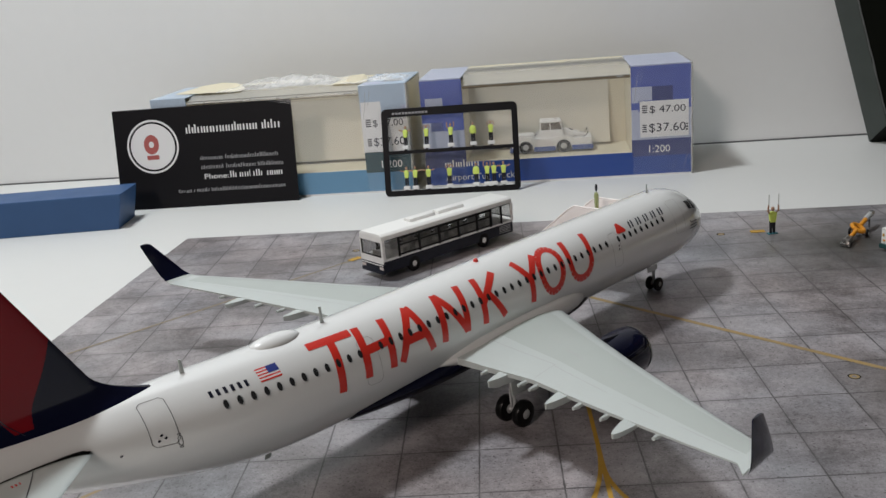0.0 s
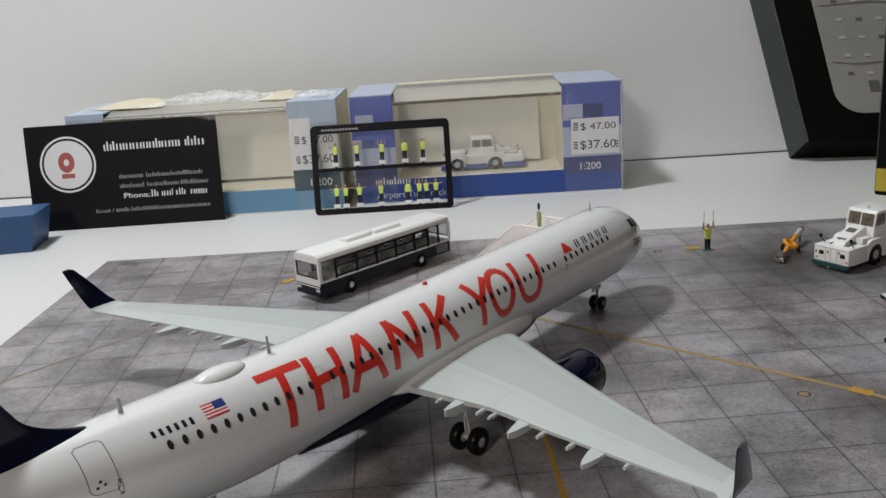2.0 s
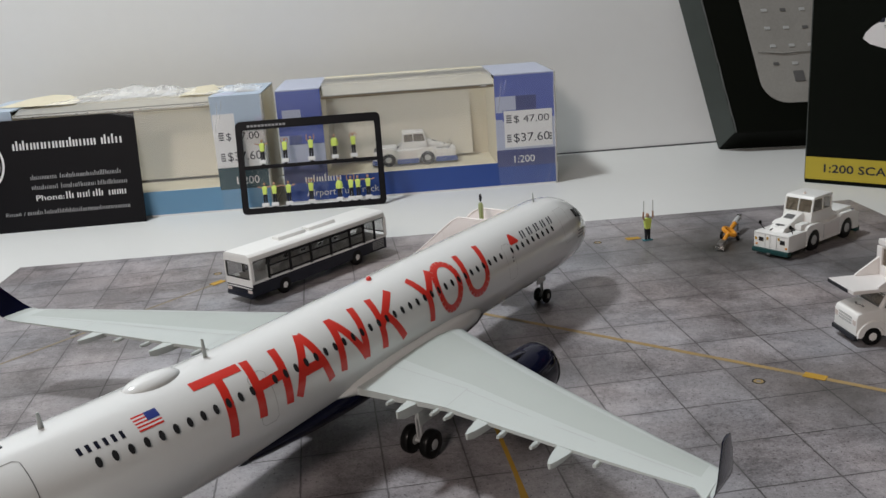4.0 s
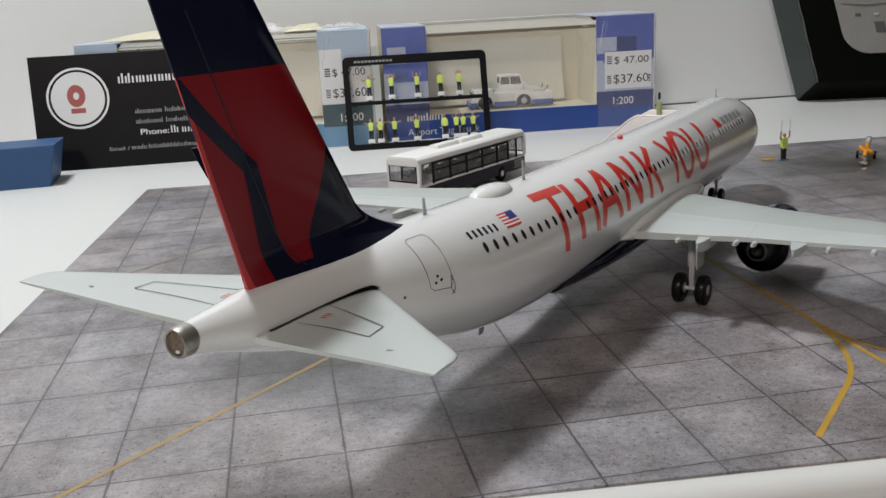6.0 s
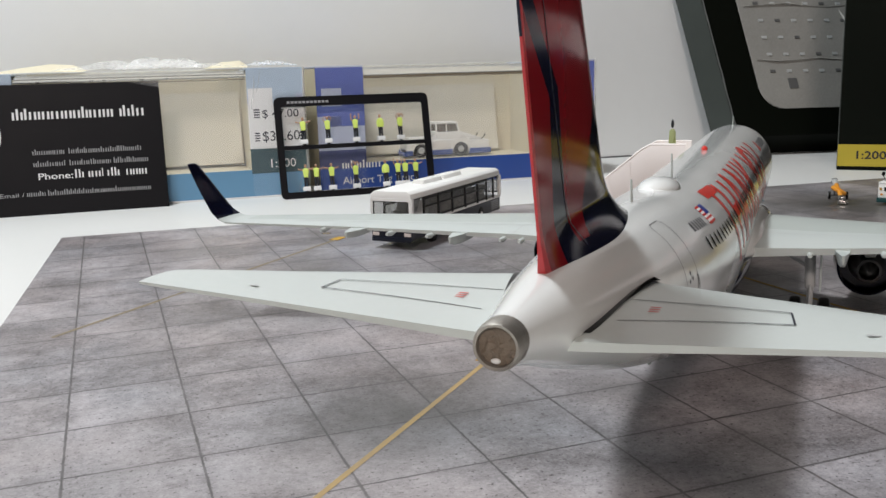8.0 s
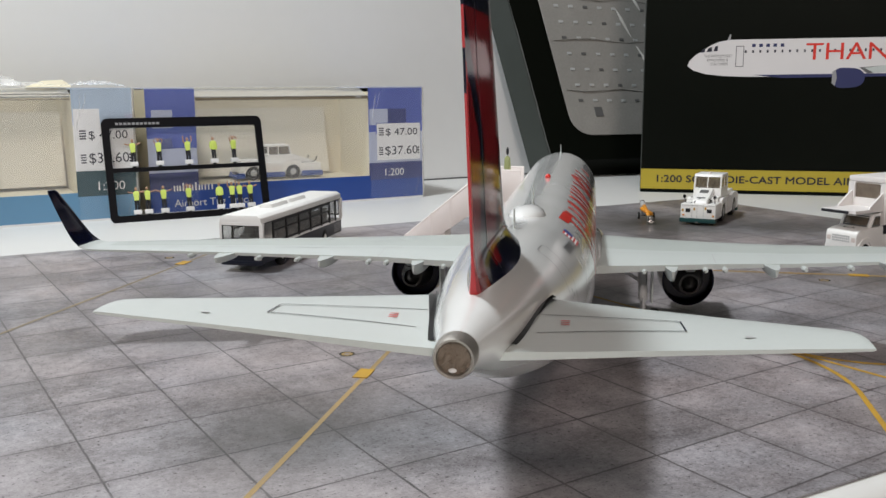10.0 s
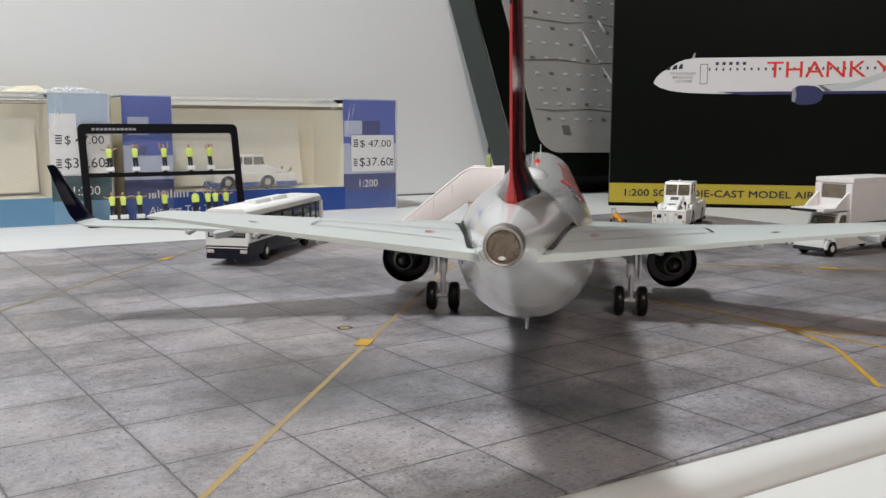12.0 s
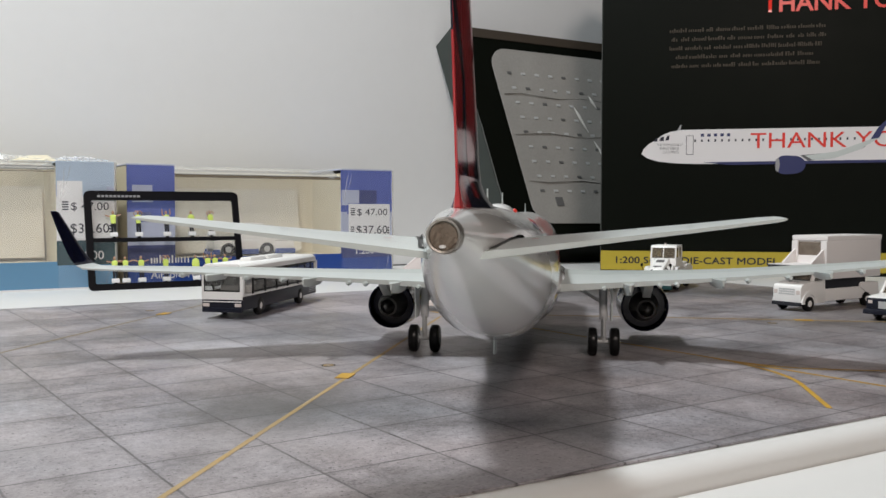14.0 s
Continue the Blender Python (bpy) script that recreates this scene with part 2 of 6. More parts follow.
    links.new(stain_and_shade, mix1.inputs["Factor"])
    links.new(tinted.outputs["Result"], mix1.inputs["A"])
    mix2 = nodes.new("ShaderNodeMix")
    mix2.data_type = "RGBA"
    mix2.inputs["B"].default_value = (0.045, 0.040, 0.040, 1)
    links.new(line, mix2.inputs["Factor"])
    links.new(mix1.outputs["Result"], mix2.inputs["A"])
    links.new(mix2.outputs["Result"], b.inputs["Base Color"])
    b.inputs["Roughness"].default_value = 0.37
    b.inputs["Specular IOR Level"].default_value = 0.6
    bp = nodes.new("ShaderNodeBump")
    bp.inputs["Strength"].default_value, bp.inputs["Distance"].default_value = 0.14, 0.0001
    links.new(noise_node(2500, 3), bp.inputs["Height"])
    links.new(bp.outputs["Normal"], b.inputs["Normal"])
    return m


APRON = apron_material()


# ---- mesh helpers (millimetres) ----
def part(name, bm, mats, parent=None, label="", smooth=False, at=None):
    me = bpy.data.meshes.new(name)
    bmesh.ops.recalc_face_normals(bm, faces=bm.faces)
    for v in bm.verts:
        v.co *= MM
    if smooth:
        for f in bm.faces:
            f.smooth = True
    bm.to_mesh(me)
    bm.free()
    for m in mats if isinstance(mats, (list, tuple)) else [mats]:
        me.materials.append(m)
    ob = new(name, me)
    if smooth:
        me.set_sharp_from_angle(angle=radians(38))
    if parent:
        ob.parent = parent
    if at is not None:
        ob.matrix_basis = at
    if label:
        ob["label"] = label
    return ob


def root(name, m, label, category, group="", kind=""):
    ob = new(name)
    ob.empty_display_size = 0.005
    ob.matrix_basis = m
    return tagged(ob, label, category, group, kind)


def at_mm(x, y, z=0.0, turn=0.0, rx=0.0, ry=0.0):
    return pose(x * MM, y * MM, z * MM, rx, ry, turn)


def box(bm, x0, x1, y0, y1, z0, z1, bevel=0.0, mat=0, m=None):
    """A bevelled block between two corners."""
    made = bmesh.ops.create_cube(bm, size=1)["verts"]
    for v in made:
        v.co = Vector(((x0 + x1) / 2 + v.co.x * (x1 - x0), (y0 + y1) / 2 + v.co.y * (y1 - y0), (z0 + z1) / 2 + v.co.z * (z1 - z0)))
    faces = {f for v in made for f in v.link_faces}
    for f in faces:
        f.material_index = mat
    if bevel:
        edges = list({e for v in made for e in v.link_edges})
        r = bmesh.ops.bevel(bm, geom=edges, offset=bevel, segments=2, affect="EDGES", profile=0.6)
        made = r["verts"]
        for f in r["faces"]:
            f.material_index = mat
        made = list({v for f in r["faces"] for v in f.verts})
    if m is not None:
        bmesh.ops.transform(bm, matrix=m, verts=made)
    return made


def prism(bm, outline, lo, hi, axis="y", mat=0, bevel=0.0):
    """A flat outline (two coordinates) pulled along the third axis."""
    def put(u, v, w):
        return {"x": (w, u, v), "y": (u, w, v), "z": (u, v, w)}[axis]
    a = [bm.verts.new(put(u, v, lo)) for u, v in outline]
    b = [bm.verts.new(put(u, v, hi)) for u, v in outline]
    faces = [bm.faces.new(a), bm.faces.new(b[::-1])]
    n = len(outline)
    for i in range(n):
        faces.append(bm.faces.new((a[i], b[i], b[(i + 1) % n], a[(i + 1) % n])))
    for f in faces:
        f.material_index = mat
    if bevel:
        edges = list({e for f in faces for e in f.edges})
        bmesh.ops.recalc_face_normals(bm, faces=faces)
        r = bmesh.ops.bevel(bm, geom=edges, offset=bevel, segments=2, affect="EDGES", profile=0.6)
        for f in r["faces"]:
            f.material_index = mat
    return a + b


def loft(bm, rings, cap=True, mat=0, closed=True):
    vs = [[bm.verts.new(p) for p in ring] for ring in rings]
    n = len(rings[0])
    made = []
    for a, b in zip(vs, vs[1:]):
        for i in range(n if closed else n - 1):
            j = (i + 1) % n
            f = bm.faces.new((a[i], a[j], b[j], b[i]))
            f.material_index = mat
            made.append(f)
    if cap:
        for ring in (vs[0], vs[-1][::-1]):
            f = bm.faces.new(ring)
            f.material_index = mat
            made.append(f)
    return made


def tube(bm, points, radius, sides=8, mat=0):
    """A round bar along a line of points; radius may be a list."""
    pts = [Vector(p) for p in points]
    radii = radius if isinstance(radius, (list, tuple)) else [radius] * len(pts)
    rings = []
    for i, p in enumerate(pts):
        d = (pts[min(i + 1, len(pts) - 1)] - pts[max(i - 1, 0)]).normalized()
        side = d.cross(Vector((0, 0, 1))) if abs(d.z) < 0.95 else d.cross(Vector((1, 0, 0)))
        side.normalize()
        up = d.cross(side)
        rings.append([p + radii[i] * (math.cos(a) * side + math.sin(a) * up) for a in (2 * math.pi * k / sides for k in range(sides))])
    return loft(bm, rings, mat=mat)


def spin(bm, profile, centre, axis="y", sides=24, mat=0):
    """A turned shape: profile of (along, radius) round an axis through centre."""
    rings = []
    for w, r in profile:
        ring = []
        for k in range(sides):
            a = 2 * math.pi * k / sides
            c, s = r * math.cos(a), r * math.sin(a)
            p = {"x": (w, c, s), "y": (c, w, s), "z": (c, s, w)}[axis]
            ring.append(Vector(centre) + Vector(p))
        rings.append(ring)
    return loft(bm, rings, mat=mat)


def words(bm, text, x, y, size, w, mat=0, width=None, align="LEFT", bold=0.0):
    """Lettering in the built-in font as flat faces in the xz plane at y = w (facing -y)."""
    cu = bpy.data.curves.new("lettering", "FONT")
    cu.body, cu.size, cu.align_x, cu.resolution_u, cu.offset = text, 1.0, align, 3, bold
    ob = bpy.data.objects.new("lettering", cu)
    scene.collection.objects.link(ob)
    bpy.context.view_layer.update()
    me = bpy.data.meshes.new_from_object(ob.evaluated_get(bpy.context.evaluated_depsgraph_get()))
    bpy.data.objects.remove(ob)
    bpy.data.curves.remove(cu)
    xs = [v.co.x for v in me.vertices]
    kx = width / (max(xs) - min(xs)) if width else size
    old = len(bm.verts)
    bm.from_mesh(me)
    bpy.data.meshes.remove(me)
    bm.verts.ensure_lookup_table()
    for v in bm.verts[old:]:
        v.co = Vector((x + v.co.x * kx, w, y + v.co.y * size))
    for f in bm.faces:
        if f.verts[0].index >= old or f.verts[0].index == -1:
            f.material_index = mat
    return bm.verts[old:]


def strokes(bm, x0, x1, z, h, rng, y0=-0.06, y1=-0.02):
    """A word that stays unread: plain upright bars of its height and length."""
    x = x0
    while x < x1 - h * 0.1:
        box(bm, x, min(x + h * 0.17, x1), y0, y1, z, z + h * rng.choice((0.62, 0.62, 0.62, 0.9)))
        x += h * rng.uniform(0.27, 0.40)


def quad(bm, pts, mat=0):
    f = bm.faces.new([bm.verts.new(p) for p in pts])
    f.material_index = mat
    return f


def wheel(parent, x, y, radius, width, hub=0.5, at=None, tyre=RUBBER, hubmat=GEAR):
    bm = bmesh.new()
    b = width * 0.28
    spin(bm, [(-width / 2, radius * 0.45), (-width / 2, radius - b), (-width / 2 + b * 0.35, radius - b * 0.3), (-width / 2 + b, radius),
              (width / 2 - b, radius), (width / 2 - b * 0.35, radius - b * 0.3), (width / 2, radius - b), (width / 2, radius * 0.45)], (0, 0, 0), "y", 24)
    ob = part("wheel", bm, tyre, parent, smooth=True, at=at_mm(x, y, radius))
    bm = bmesh.new()
    h = radius * hub
    spin(bm, [(-width / 2 - 0.12, h * 0.3), (-width / 2 - 0.12, h * 0.55), (-width / 2 + 0.05, h), (width / 2 - 0.05, h), (width / 2 + 0.12, h * 0.55), (width / 2 + 0.12, h * 0.3)], (0, 0, 0), "y", 16)
    part("hub", bm, hubmat, ob, smooth=True)
    return ob


# ---- desk, wall, room and printed mat ----
# The desk frame: x along the front edge, y towards the wall.
DESKPOSE = at_mm(-22.7, 5.4, 0, -4.0)
WALL_Y = 361.4


def build_setting():
    bm = bmesh.new()
    prof = [(WALL_Y + 8, -0.4), (-1.0, -0.4), (-2.2, -0.5), (-3.2, -0.9), (-3.9, -1.6), (-4.2, -2.4), (-4.2, -18), (WALL_Y + 8, -18)]
    prism(bm, prof, -900, 1100, "x")
    tagged(part("floor", bm, DESK, smooth=True, at=DESKPOSE), "white laminate desk top with a rounded front edge", "desk", kind="structure")
    bm = bmesh.new()
    box(bm, -900, 1100, -420, -4.4, -8, -3.6, 0.6)
    tagged(part("desk_pull_out", bm, DESK, at=DESKPOSE), "white pull-out board under the desk edge", "desk", kind="structure")
    bm = bmesh.new()
    box(bm, -900, 1100, WALL_Y, WALL_Y + 12, -18, 1500)
    tagged(part("wall_north", bm, WALLM, at=DESKPOSE), "matt white wall behind the desk", "wall", kind="structure")
    bm = bmesh.new()
    box(bm, -300, 600, WALL_Y - 0.5, WALL_Y + 0.2, -0.5, 0.35)
    tagged(part("wall_joint", bm, GREYLINE, at=DESKPOSE), "dark joint between desk and wall", "joint", kind="structure")
    # unseen walls, ceiling and floor added round the desk, dark to limit bounce light
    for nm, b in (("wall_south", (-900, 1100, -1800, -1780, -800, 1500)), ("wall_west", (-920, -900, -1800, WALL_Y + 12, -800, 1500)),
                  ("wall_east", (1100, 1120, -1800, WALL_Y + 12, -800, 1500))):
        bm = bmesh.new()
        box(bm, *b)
        tagged(part(nm, bm, ROOM, at=DESKPOSE), "unseen dark grey wall added to hold down bounce light", "wall", kind="structure")
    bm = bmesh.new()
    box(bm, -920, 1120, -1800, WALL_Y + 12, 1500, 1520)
    tagged(part("ceiling", bm, ROOM, at=DESKPOSE), "unseen dark grey ceiling added to hold down bounce light", "ceiling", kind="structure")
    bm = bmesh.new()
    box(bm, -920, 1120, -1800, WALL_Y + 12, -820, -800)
    tagged(part("room_floor", bm, ROOM, at=DESKPOSE), "unseen dark grey floor added to close the room", "floor", kind="structure")


build_setting()


def strip(bm, pts, width, z, mat=0):
    """A painted line of even width through points in slab counts."""
    p = [Vector((x * TILE, y * TILE, 0)) for x, y in pts]
    a, b = [], []
    for i, q in enumerate(p):
        d = (p[min(i + 1, len(p) - 1)] - p[max(i - 1, 0)]).normalized()
        n = Vector((-d.y, d.x, 0)) * width / 2
        a.append(bm.verts.new((*(q + n)[:2], z)))
        b.append(bm.verts.new((*(q - n)[:2], z)))
    for i in range(len(p) - 1):
        bm.faces.new((a[i], a[i + 1], b[i + 1], b[i])).material_index = mat


def arc_between(p, corner, q, n=8):
    """A smooth bend from p to q round a corner."""
    out = []
    for i in range(n + 1):
        t = i / n
        out.append(tuple((1 - t) ** 2 * a + 2 * t * (1 - t) * b + t * t * c for a, b, c in zip(p, corner, q)))
    return out


def build_mat():
    bm = bmesh.new()
    desk = DESKPOSE.copy()
    desk.translation /= MM
    corners = [desk @ Vector(c) for c in ((0.5, 0, 0), (309, 0, 0), (309, 226, 0), (0.5, 226, 0))]
    prism(bm, [(c.x, c.y) for c in corners], -0.35, 0.0, "z", bevel=0.06)
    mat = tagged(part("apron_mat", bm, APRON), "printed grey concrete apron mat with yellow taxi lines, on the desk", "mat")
    for n, (path, w) in enumerate((
        ([(-0.15, 0.12), (5.35, 5.62), (8.2, 8.47)], 0.85),
        ([(8.5, 9.2), (8.5, 1.9), (8.5, 0.3)], 0.9),
        (arc_between((8.5, 3.0), (8.5, 1.7), (7.85, 1.02)) + [(7.0, 0.15)], 0.9),
        (arc_between((8.5, 2.5), (8.5, 1.9), (8.83, 1.5)) + [(9.7, 0.62)], 0.9),
        ([(8.7, 8.65), (12.97, 4.48), (16.2, 1.2)], 1.5),
        ([(-0.25, 7.1), (4.3, 11.7), (6.3, 13.7)], 0.75),
    )):
        bm = bmesh.new()
        strip(bm, path, w, 0.04 + 0.012 * n)
        part("yellow_line", bm, FAINT if n == 5 else FADED if n in (0, 4) else YELLOW, mat)
    for x, y, turn in ((3.98, 4.30, 45), (13.05, 4.42, -45), (4.25, 11.68, 45), (13.03, 11.76, 0)):
        bm = bmesh.new()
        box(bm, -2.4, 2.4, -1.3, 1.3, 0.03, 0.16, m=Matrix.Translation((x * TILE, y * TILE, 0)) @ Matrix.Rotation(radians(turn), 4, "Z"))
        part("yellow_patch", bm, YELLOW, mat)
    for x, y in ((12.24, 11.73), (12.26, 4.49), (4.19, 12.32), (4.16, 5.06)):
        bm = bmesh.new()
        rings = [[Vector((x * TILE + r * math.cos(a), y * TILE + r * math.sin(a), 0.06)) for a in (2 * math.pi * k / 28 for k in range(28))] for r in (1.1, 1.45)]
        loft(bm, rings, cap=False)
        loft(bm, [[Vector((p.x, p.y, 0.05)) for p in rings[0]], [Vector((x * TILE, y * TILE, 0.05)) + (p - Vector((x * TILE, y * TILE, 0.06))) * 0.5 for p in rings[0]]], cap=False, mat=1)
        part("manhole", bm, [MANHOLE, FADED], mat)


build_mat()

# ---- the model airliner: x forward from the main gear, y to its left ----
PLANE = root("model_airplane", at_mm(105.8, 71.8, 0, 47.4), "white die-cast airliner with red lettering and red navy tail", "airplane model")
SECTIONS = [(109.2, 0.25, 16.8), (108.8, 1.7, 16.85), (107.7, 3.15, 17.1), (105.5, 4.85, 17.5), (102.3, 6.5, 18.1), (98.2, 8.05, 18.9), (93.6, 9.3, 19.45),
            (87, 9.95, 19.7), (78, 10, 19.7), (40, 10, 19.7), (0, 10, 19.7), (-28, 10, 19.75), (-40, 10, 19.95), (-46, 9.97, 20.15), (-53, 9.78, 20.55), (-62, 9.2, 21.5),
            (-72, 8.05, 22.85), (-82, 6.65, 24.3), (-91, 5.2, 25.75), (-99, 3.75, 26.95), (-105, 2.45, 27.75), (-109.5, 1.62, 28.2)]
TAILZ = 28.2         # height of the tail exhaust


def fus_ring(s):
    """Radius and centre height of the fuselage at s."""
    xs = [a[0] for a in SECTIONS]
    if s >= xs[0]:
        return SECTIONS[0][1:]
    if s <= xs[-1]:
        return SECTIONS[-1][1:]
    i = max(k for k in range(len(xs) - 1) if xs[k] >= s)
    p = [SECTIONS[max(i - 1, 0)], SECTIONS[i], SECTIONS[i + 1], SECTIONS[min(i + 2, len(xs) - 1)]]
    t = (p[1][0] - s) / (p[1][0] - p[2][0])
    out = []
    for k in (1, 2):
        d1 = (p[2][k] - p[0][k]) / (p[0][0] - p[2][0]) if p[0] != p[1] else (p[2][k] - p[1][k]) / (p[1][0] - p[2][0])
        d2 = (p[3][k] - p[1][k]) / (p[1][0] - p[3][0]) if p[3] != p[2] else (p[2][k] - p[1][k]) / (p[1][0] - p[2][0])
        w = p[1][0] - p[2][0]
        h00, h10, h01, h11 = 2 * t**3 - 3 * t**2 + 1, t**3 - 2 * t**2 + t, -2 * t**3 + 3 * t**2, t**3 - t**2
        out.append(h00 * p[1][k] + h10 * w * d1 + h01 * p[2][k] + h11 * w * d2)
    return out


def skin(s, phi, off=0.0):
    """A place on the right flank: phi in degrees up from level."""
    r, zc = fus_ring(s)
    a = radians(phi)
    return Vector((s, -(r + off) * math.cos(a), zc + (r * 1.035 + off) * math.sin(a)))


def decal_patch(bm, outline_fn, nu, nv, mat=0):
    """A patch bent onto the flank; outline_fn(u, v) gives (s, phi, off)."""
    g = [[bm.verts.new(skin(*outline_fn(i / nu, j / nv))) for i in range(nu + 1)] for j in range(nv + 1)]
    for j in range(nv):
        for i in range(nu):
            bm.faces.new((g[j][i], g[j][i + 1], g[j + 1][i + 1], g[j + 1][i])).material_index = mat


def decal_stroke(bm, a, b, width, off=0.07, mat=0, r=10.2):
    """A bar from a to b in (s, phi) on the flank."""
    k = radians(1) * r
    pa, pb = Vector((a[0], a[1] * k)), Vector((b[0], b[1] * k))
    d = (pb - pa)
    n = Vector((-d.y, d.x)).normalized() * width / 2
    steps = max(2, int(d.length / 0.6))

    def fn(u, v):
        q = pa + d * v + n * (2 * u - 1)
        return q.x, q.y / k, off
    decal_patch(bm, fn, 3, steps, mat)


def build_fuselage():
    bm = bmesh.new()
    stations = sorted({109.2, 109.05, 108.8, 108.3, 107.7, 106.8, 105.5, 104, 102.3, 100.4, 98.2, 96, 93.6, 91, 87} | {80 - 4 * k for k in range(33)} | {-50 - 2.5 * k for k in range(24)} | {-109.5}, reverse=True)
    rings = []
    for s in stations:
        r, zc = fus_ring(s)
        rings.append([Vector((s, r * math.cos(a), zc + 1.035 * r * math.sin(a))) for a in (2 * math.pi * k / 64 for k in range(64))])
    loft(bm, rings)
    bm.faces.ensure_lookup_table()
    for f in bm.faces:
        c = f.calc_center_median()
        r, zc = fus_ring(c.x)
        if -42 < c.x < 101 and c.z < zc - r * 0.93:
            f.material_index = 1
    part("fuselage", bm, [WHITE, NAVY], PLANE, "glossy white fuselage with a navy belly", smooth=True)
    # the belly fairing between the wings
    bm = bmesh.new()
    rings = []
    for s, k in ((44, 0.02), (40, 0.45), (33, 0.8), (22, 1), (5, 1), (-8, 0.95), (-18, 0.7), (-27, 0.35), (-33, 0.02)):
        rings.append([Vector((s, (7.2 + 2.6 * k) * math.cos(a), 12.6 + (3.0 + 1.5 * k) * math.sin(a))) for a in (2 * math.pi * j / 40 for j in range(40))])
    loft(bm, rings)
    part("belly_fairing", bm, NAVY, PLANE, "navy belly fairing", smooth=True)
    # the tail exhaust: a thick rim round a rough sunken plug
    bm = bmesh.new()
    spin(bm, [(-108.7, 1.74), (-109.8, 1.74), (-110.4, 1.69), (-110.7, 1.56), (-110.65, 1.38), (-110.3, 1.28), (-109.7, 1.26)], (0, 0, TAILZ), "x", 36)
    part("exhaust_ring", bm, TANMETAL, PLANE, "dull bare metal exhaust ring", smooth=True)
    bm = bmesh.new()
    rings = []
    for r in (1.32, 1.24, 1.1, 0.95, 0.78, 0.6, 0.4, 0.2, 0.02):
        ring = []
        for k in range(36):
            a = 2 * math.pi * k / 36
            y, z = r * math.cos(a), r * math.sin(a)
            lump = 0.22 * noise.noise(Vector((y * 2.1, z * 2.6, 0.4))) + 0.16 * noise.noise(Vector((y * 3.0, z * 8.0, 3.0)))
            ring.append(Vector((-110.28 + lump, y, TAILZ + z)))
        rings.append(ring)
    loft(bm, rings)
    part("exhaust_plug", bm, EXHAUST, PLANE, "brown rough exhaust plug", smooth=True)
    bm = bmesh.new()
    bmesh.ops.create_icosphere(bm, subdivisions=2, radius=0.27, matrix=Matrix.Translation((-110.35, 0.12, TAILZ - 1.0)) @ Matrix.Diagonal((0.6, 1.3, 0.75, 1)))
    part("paint_chip", bm, WHITE, PLANE, "white paint chip", smooth=True)


build_fuselage()


def build_decals():
    # hand-drawn capitals, each as strokes in its own box
    glyphs = {
        "T": [((0, 1), (1, 0.97)), ((0.5, 1), (0.53, -0.06))],
        "H": [((0.05, 1.03), (0.1, 0)), ((0.9, 1), (0.95, -0.02)), ((0.07, 0.5), (0.93, 0.52))],
        "A": [((0, 0), (0.48, 1.02)), ((0.48, 1.02), (1, -0.02)), ((0.2, 0.36), (0.82, 0.36))],
        "N": [((0.04, 0), (0.06, 1.03)), ((0.06, 1.0), (0.94, 0.02)), ((0.94, 0), (0.95, 1.03))],
        "K": [((0.05, 1.03), (0.1, -0.02)), ((0.92, 1.0), (0.1, 0.42)), ((0.36, 0.6), (0.98, -0.03))],
        "Y": [((0, 1.02), (0.5, 0.45)), ((1, 1.0), (0.5, 0.45)), ((0.5, 0.5), (0.48, -0.04))],
        "O": [((0.5 + 0.48 * math.cos(math.pi * k / 12), 0.5 + 0.52 * math.sin(math.pi * k / 12)), (0.5 + 0.48 * math.cos(math.pi * (k + 1) / 12), 0.5 + 0.52 * math.sin(math.pi * (k + 1) / 12))) for k in range(24)],
        "U": [((0.02, 1.03), (0.04, 0.35)), ((0.96, 0.35), (0.98, 1.03))] + [((0.5 - 0.46 * math.cos(math.pi * k / 10), 0.36 - 0.38 * math.sin(math.pi * k / 10)), (0.5 - 0.46 * math.cos(math.pi * (k + 1) / 10), 0.36 - 0.38 * math.sin(math.pi * (k + 1) / 10))) for k in range(10)],
    }
    spans = LETTER_SPANS
    for ch, s0, s1 in spans:
        bm = bmesh.new()
        for n, (p, q) in enumerate(glyphs[ch]):
            a = (s0 + (s1 - s0) * p[0] - 1.6 * (1 - p[1]), PHI0 + (PHI1 - PHI0) * p[1])
            b = (s0 + (s1 - s0) * q[0] - 1.6 * (1 - q[1]), PHI0 + (PHI1 - PHI0) * q[1])
            decal_stroke(bm, a, b, 1.75, 0.06 + 0.012 * (n % 3))
        part("letter", bm, LETTER, PLANE, "red capital letter", smooth=True)
    # cabin windows, all alike on the parallel body
    bm = bmesh.new()
    vs = [bm.verts.new((0.50 * math.cos(a), -0.02, 0.86 * math.sin(a))) for a in (2 * math.pi * k / 14 for k in range(14))]
    bm.faces.new(vs)
    pane = part("window", bm, DARKGLASS, PLANE, "small dark oval cabin window")
    s = -61.0
    first = True
    while s < 79:
        r, zc = fus_ring(s)
        a = radians(WINPHI)
        m = Matrix.Translation((s * MM, -(r + 0.14) * math.cos(a) * MM, (zc + (r * 1.035 + 0.14) * math.sin(a)) * MM)) @ Matrix.Rotation(-a, 4, "X")
        if first:
            pane.matrix_basis = m
            first = False
        elif not (-30.5 < s < -27.5 or 53 < s < 56):
            ob = pane.copy()
            scene.collection.objects.link(ob)
            ob.matrix_basis = m
        s += 2.66
    # door outlines
    def door(s0, s1, p0, p1, w=0.16, mat=GREYLINE):
        bm = bmesh.new()
        c = 4
        path = [(s0 + 0.7, p1), (s1 - 0.7, p1), (s1, p1 - c), (s1, p0 + c), (s1 - 0.7, p0), (s0 + 0.7, p0), (s0, p0 + c), (s0, p1 - c), (s0 + 0.7, p1)]
        for a, b in zip(path, path[1:]):
            decal_stroke(bm, a, b, w, 0.05)
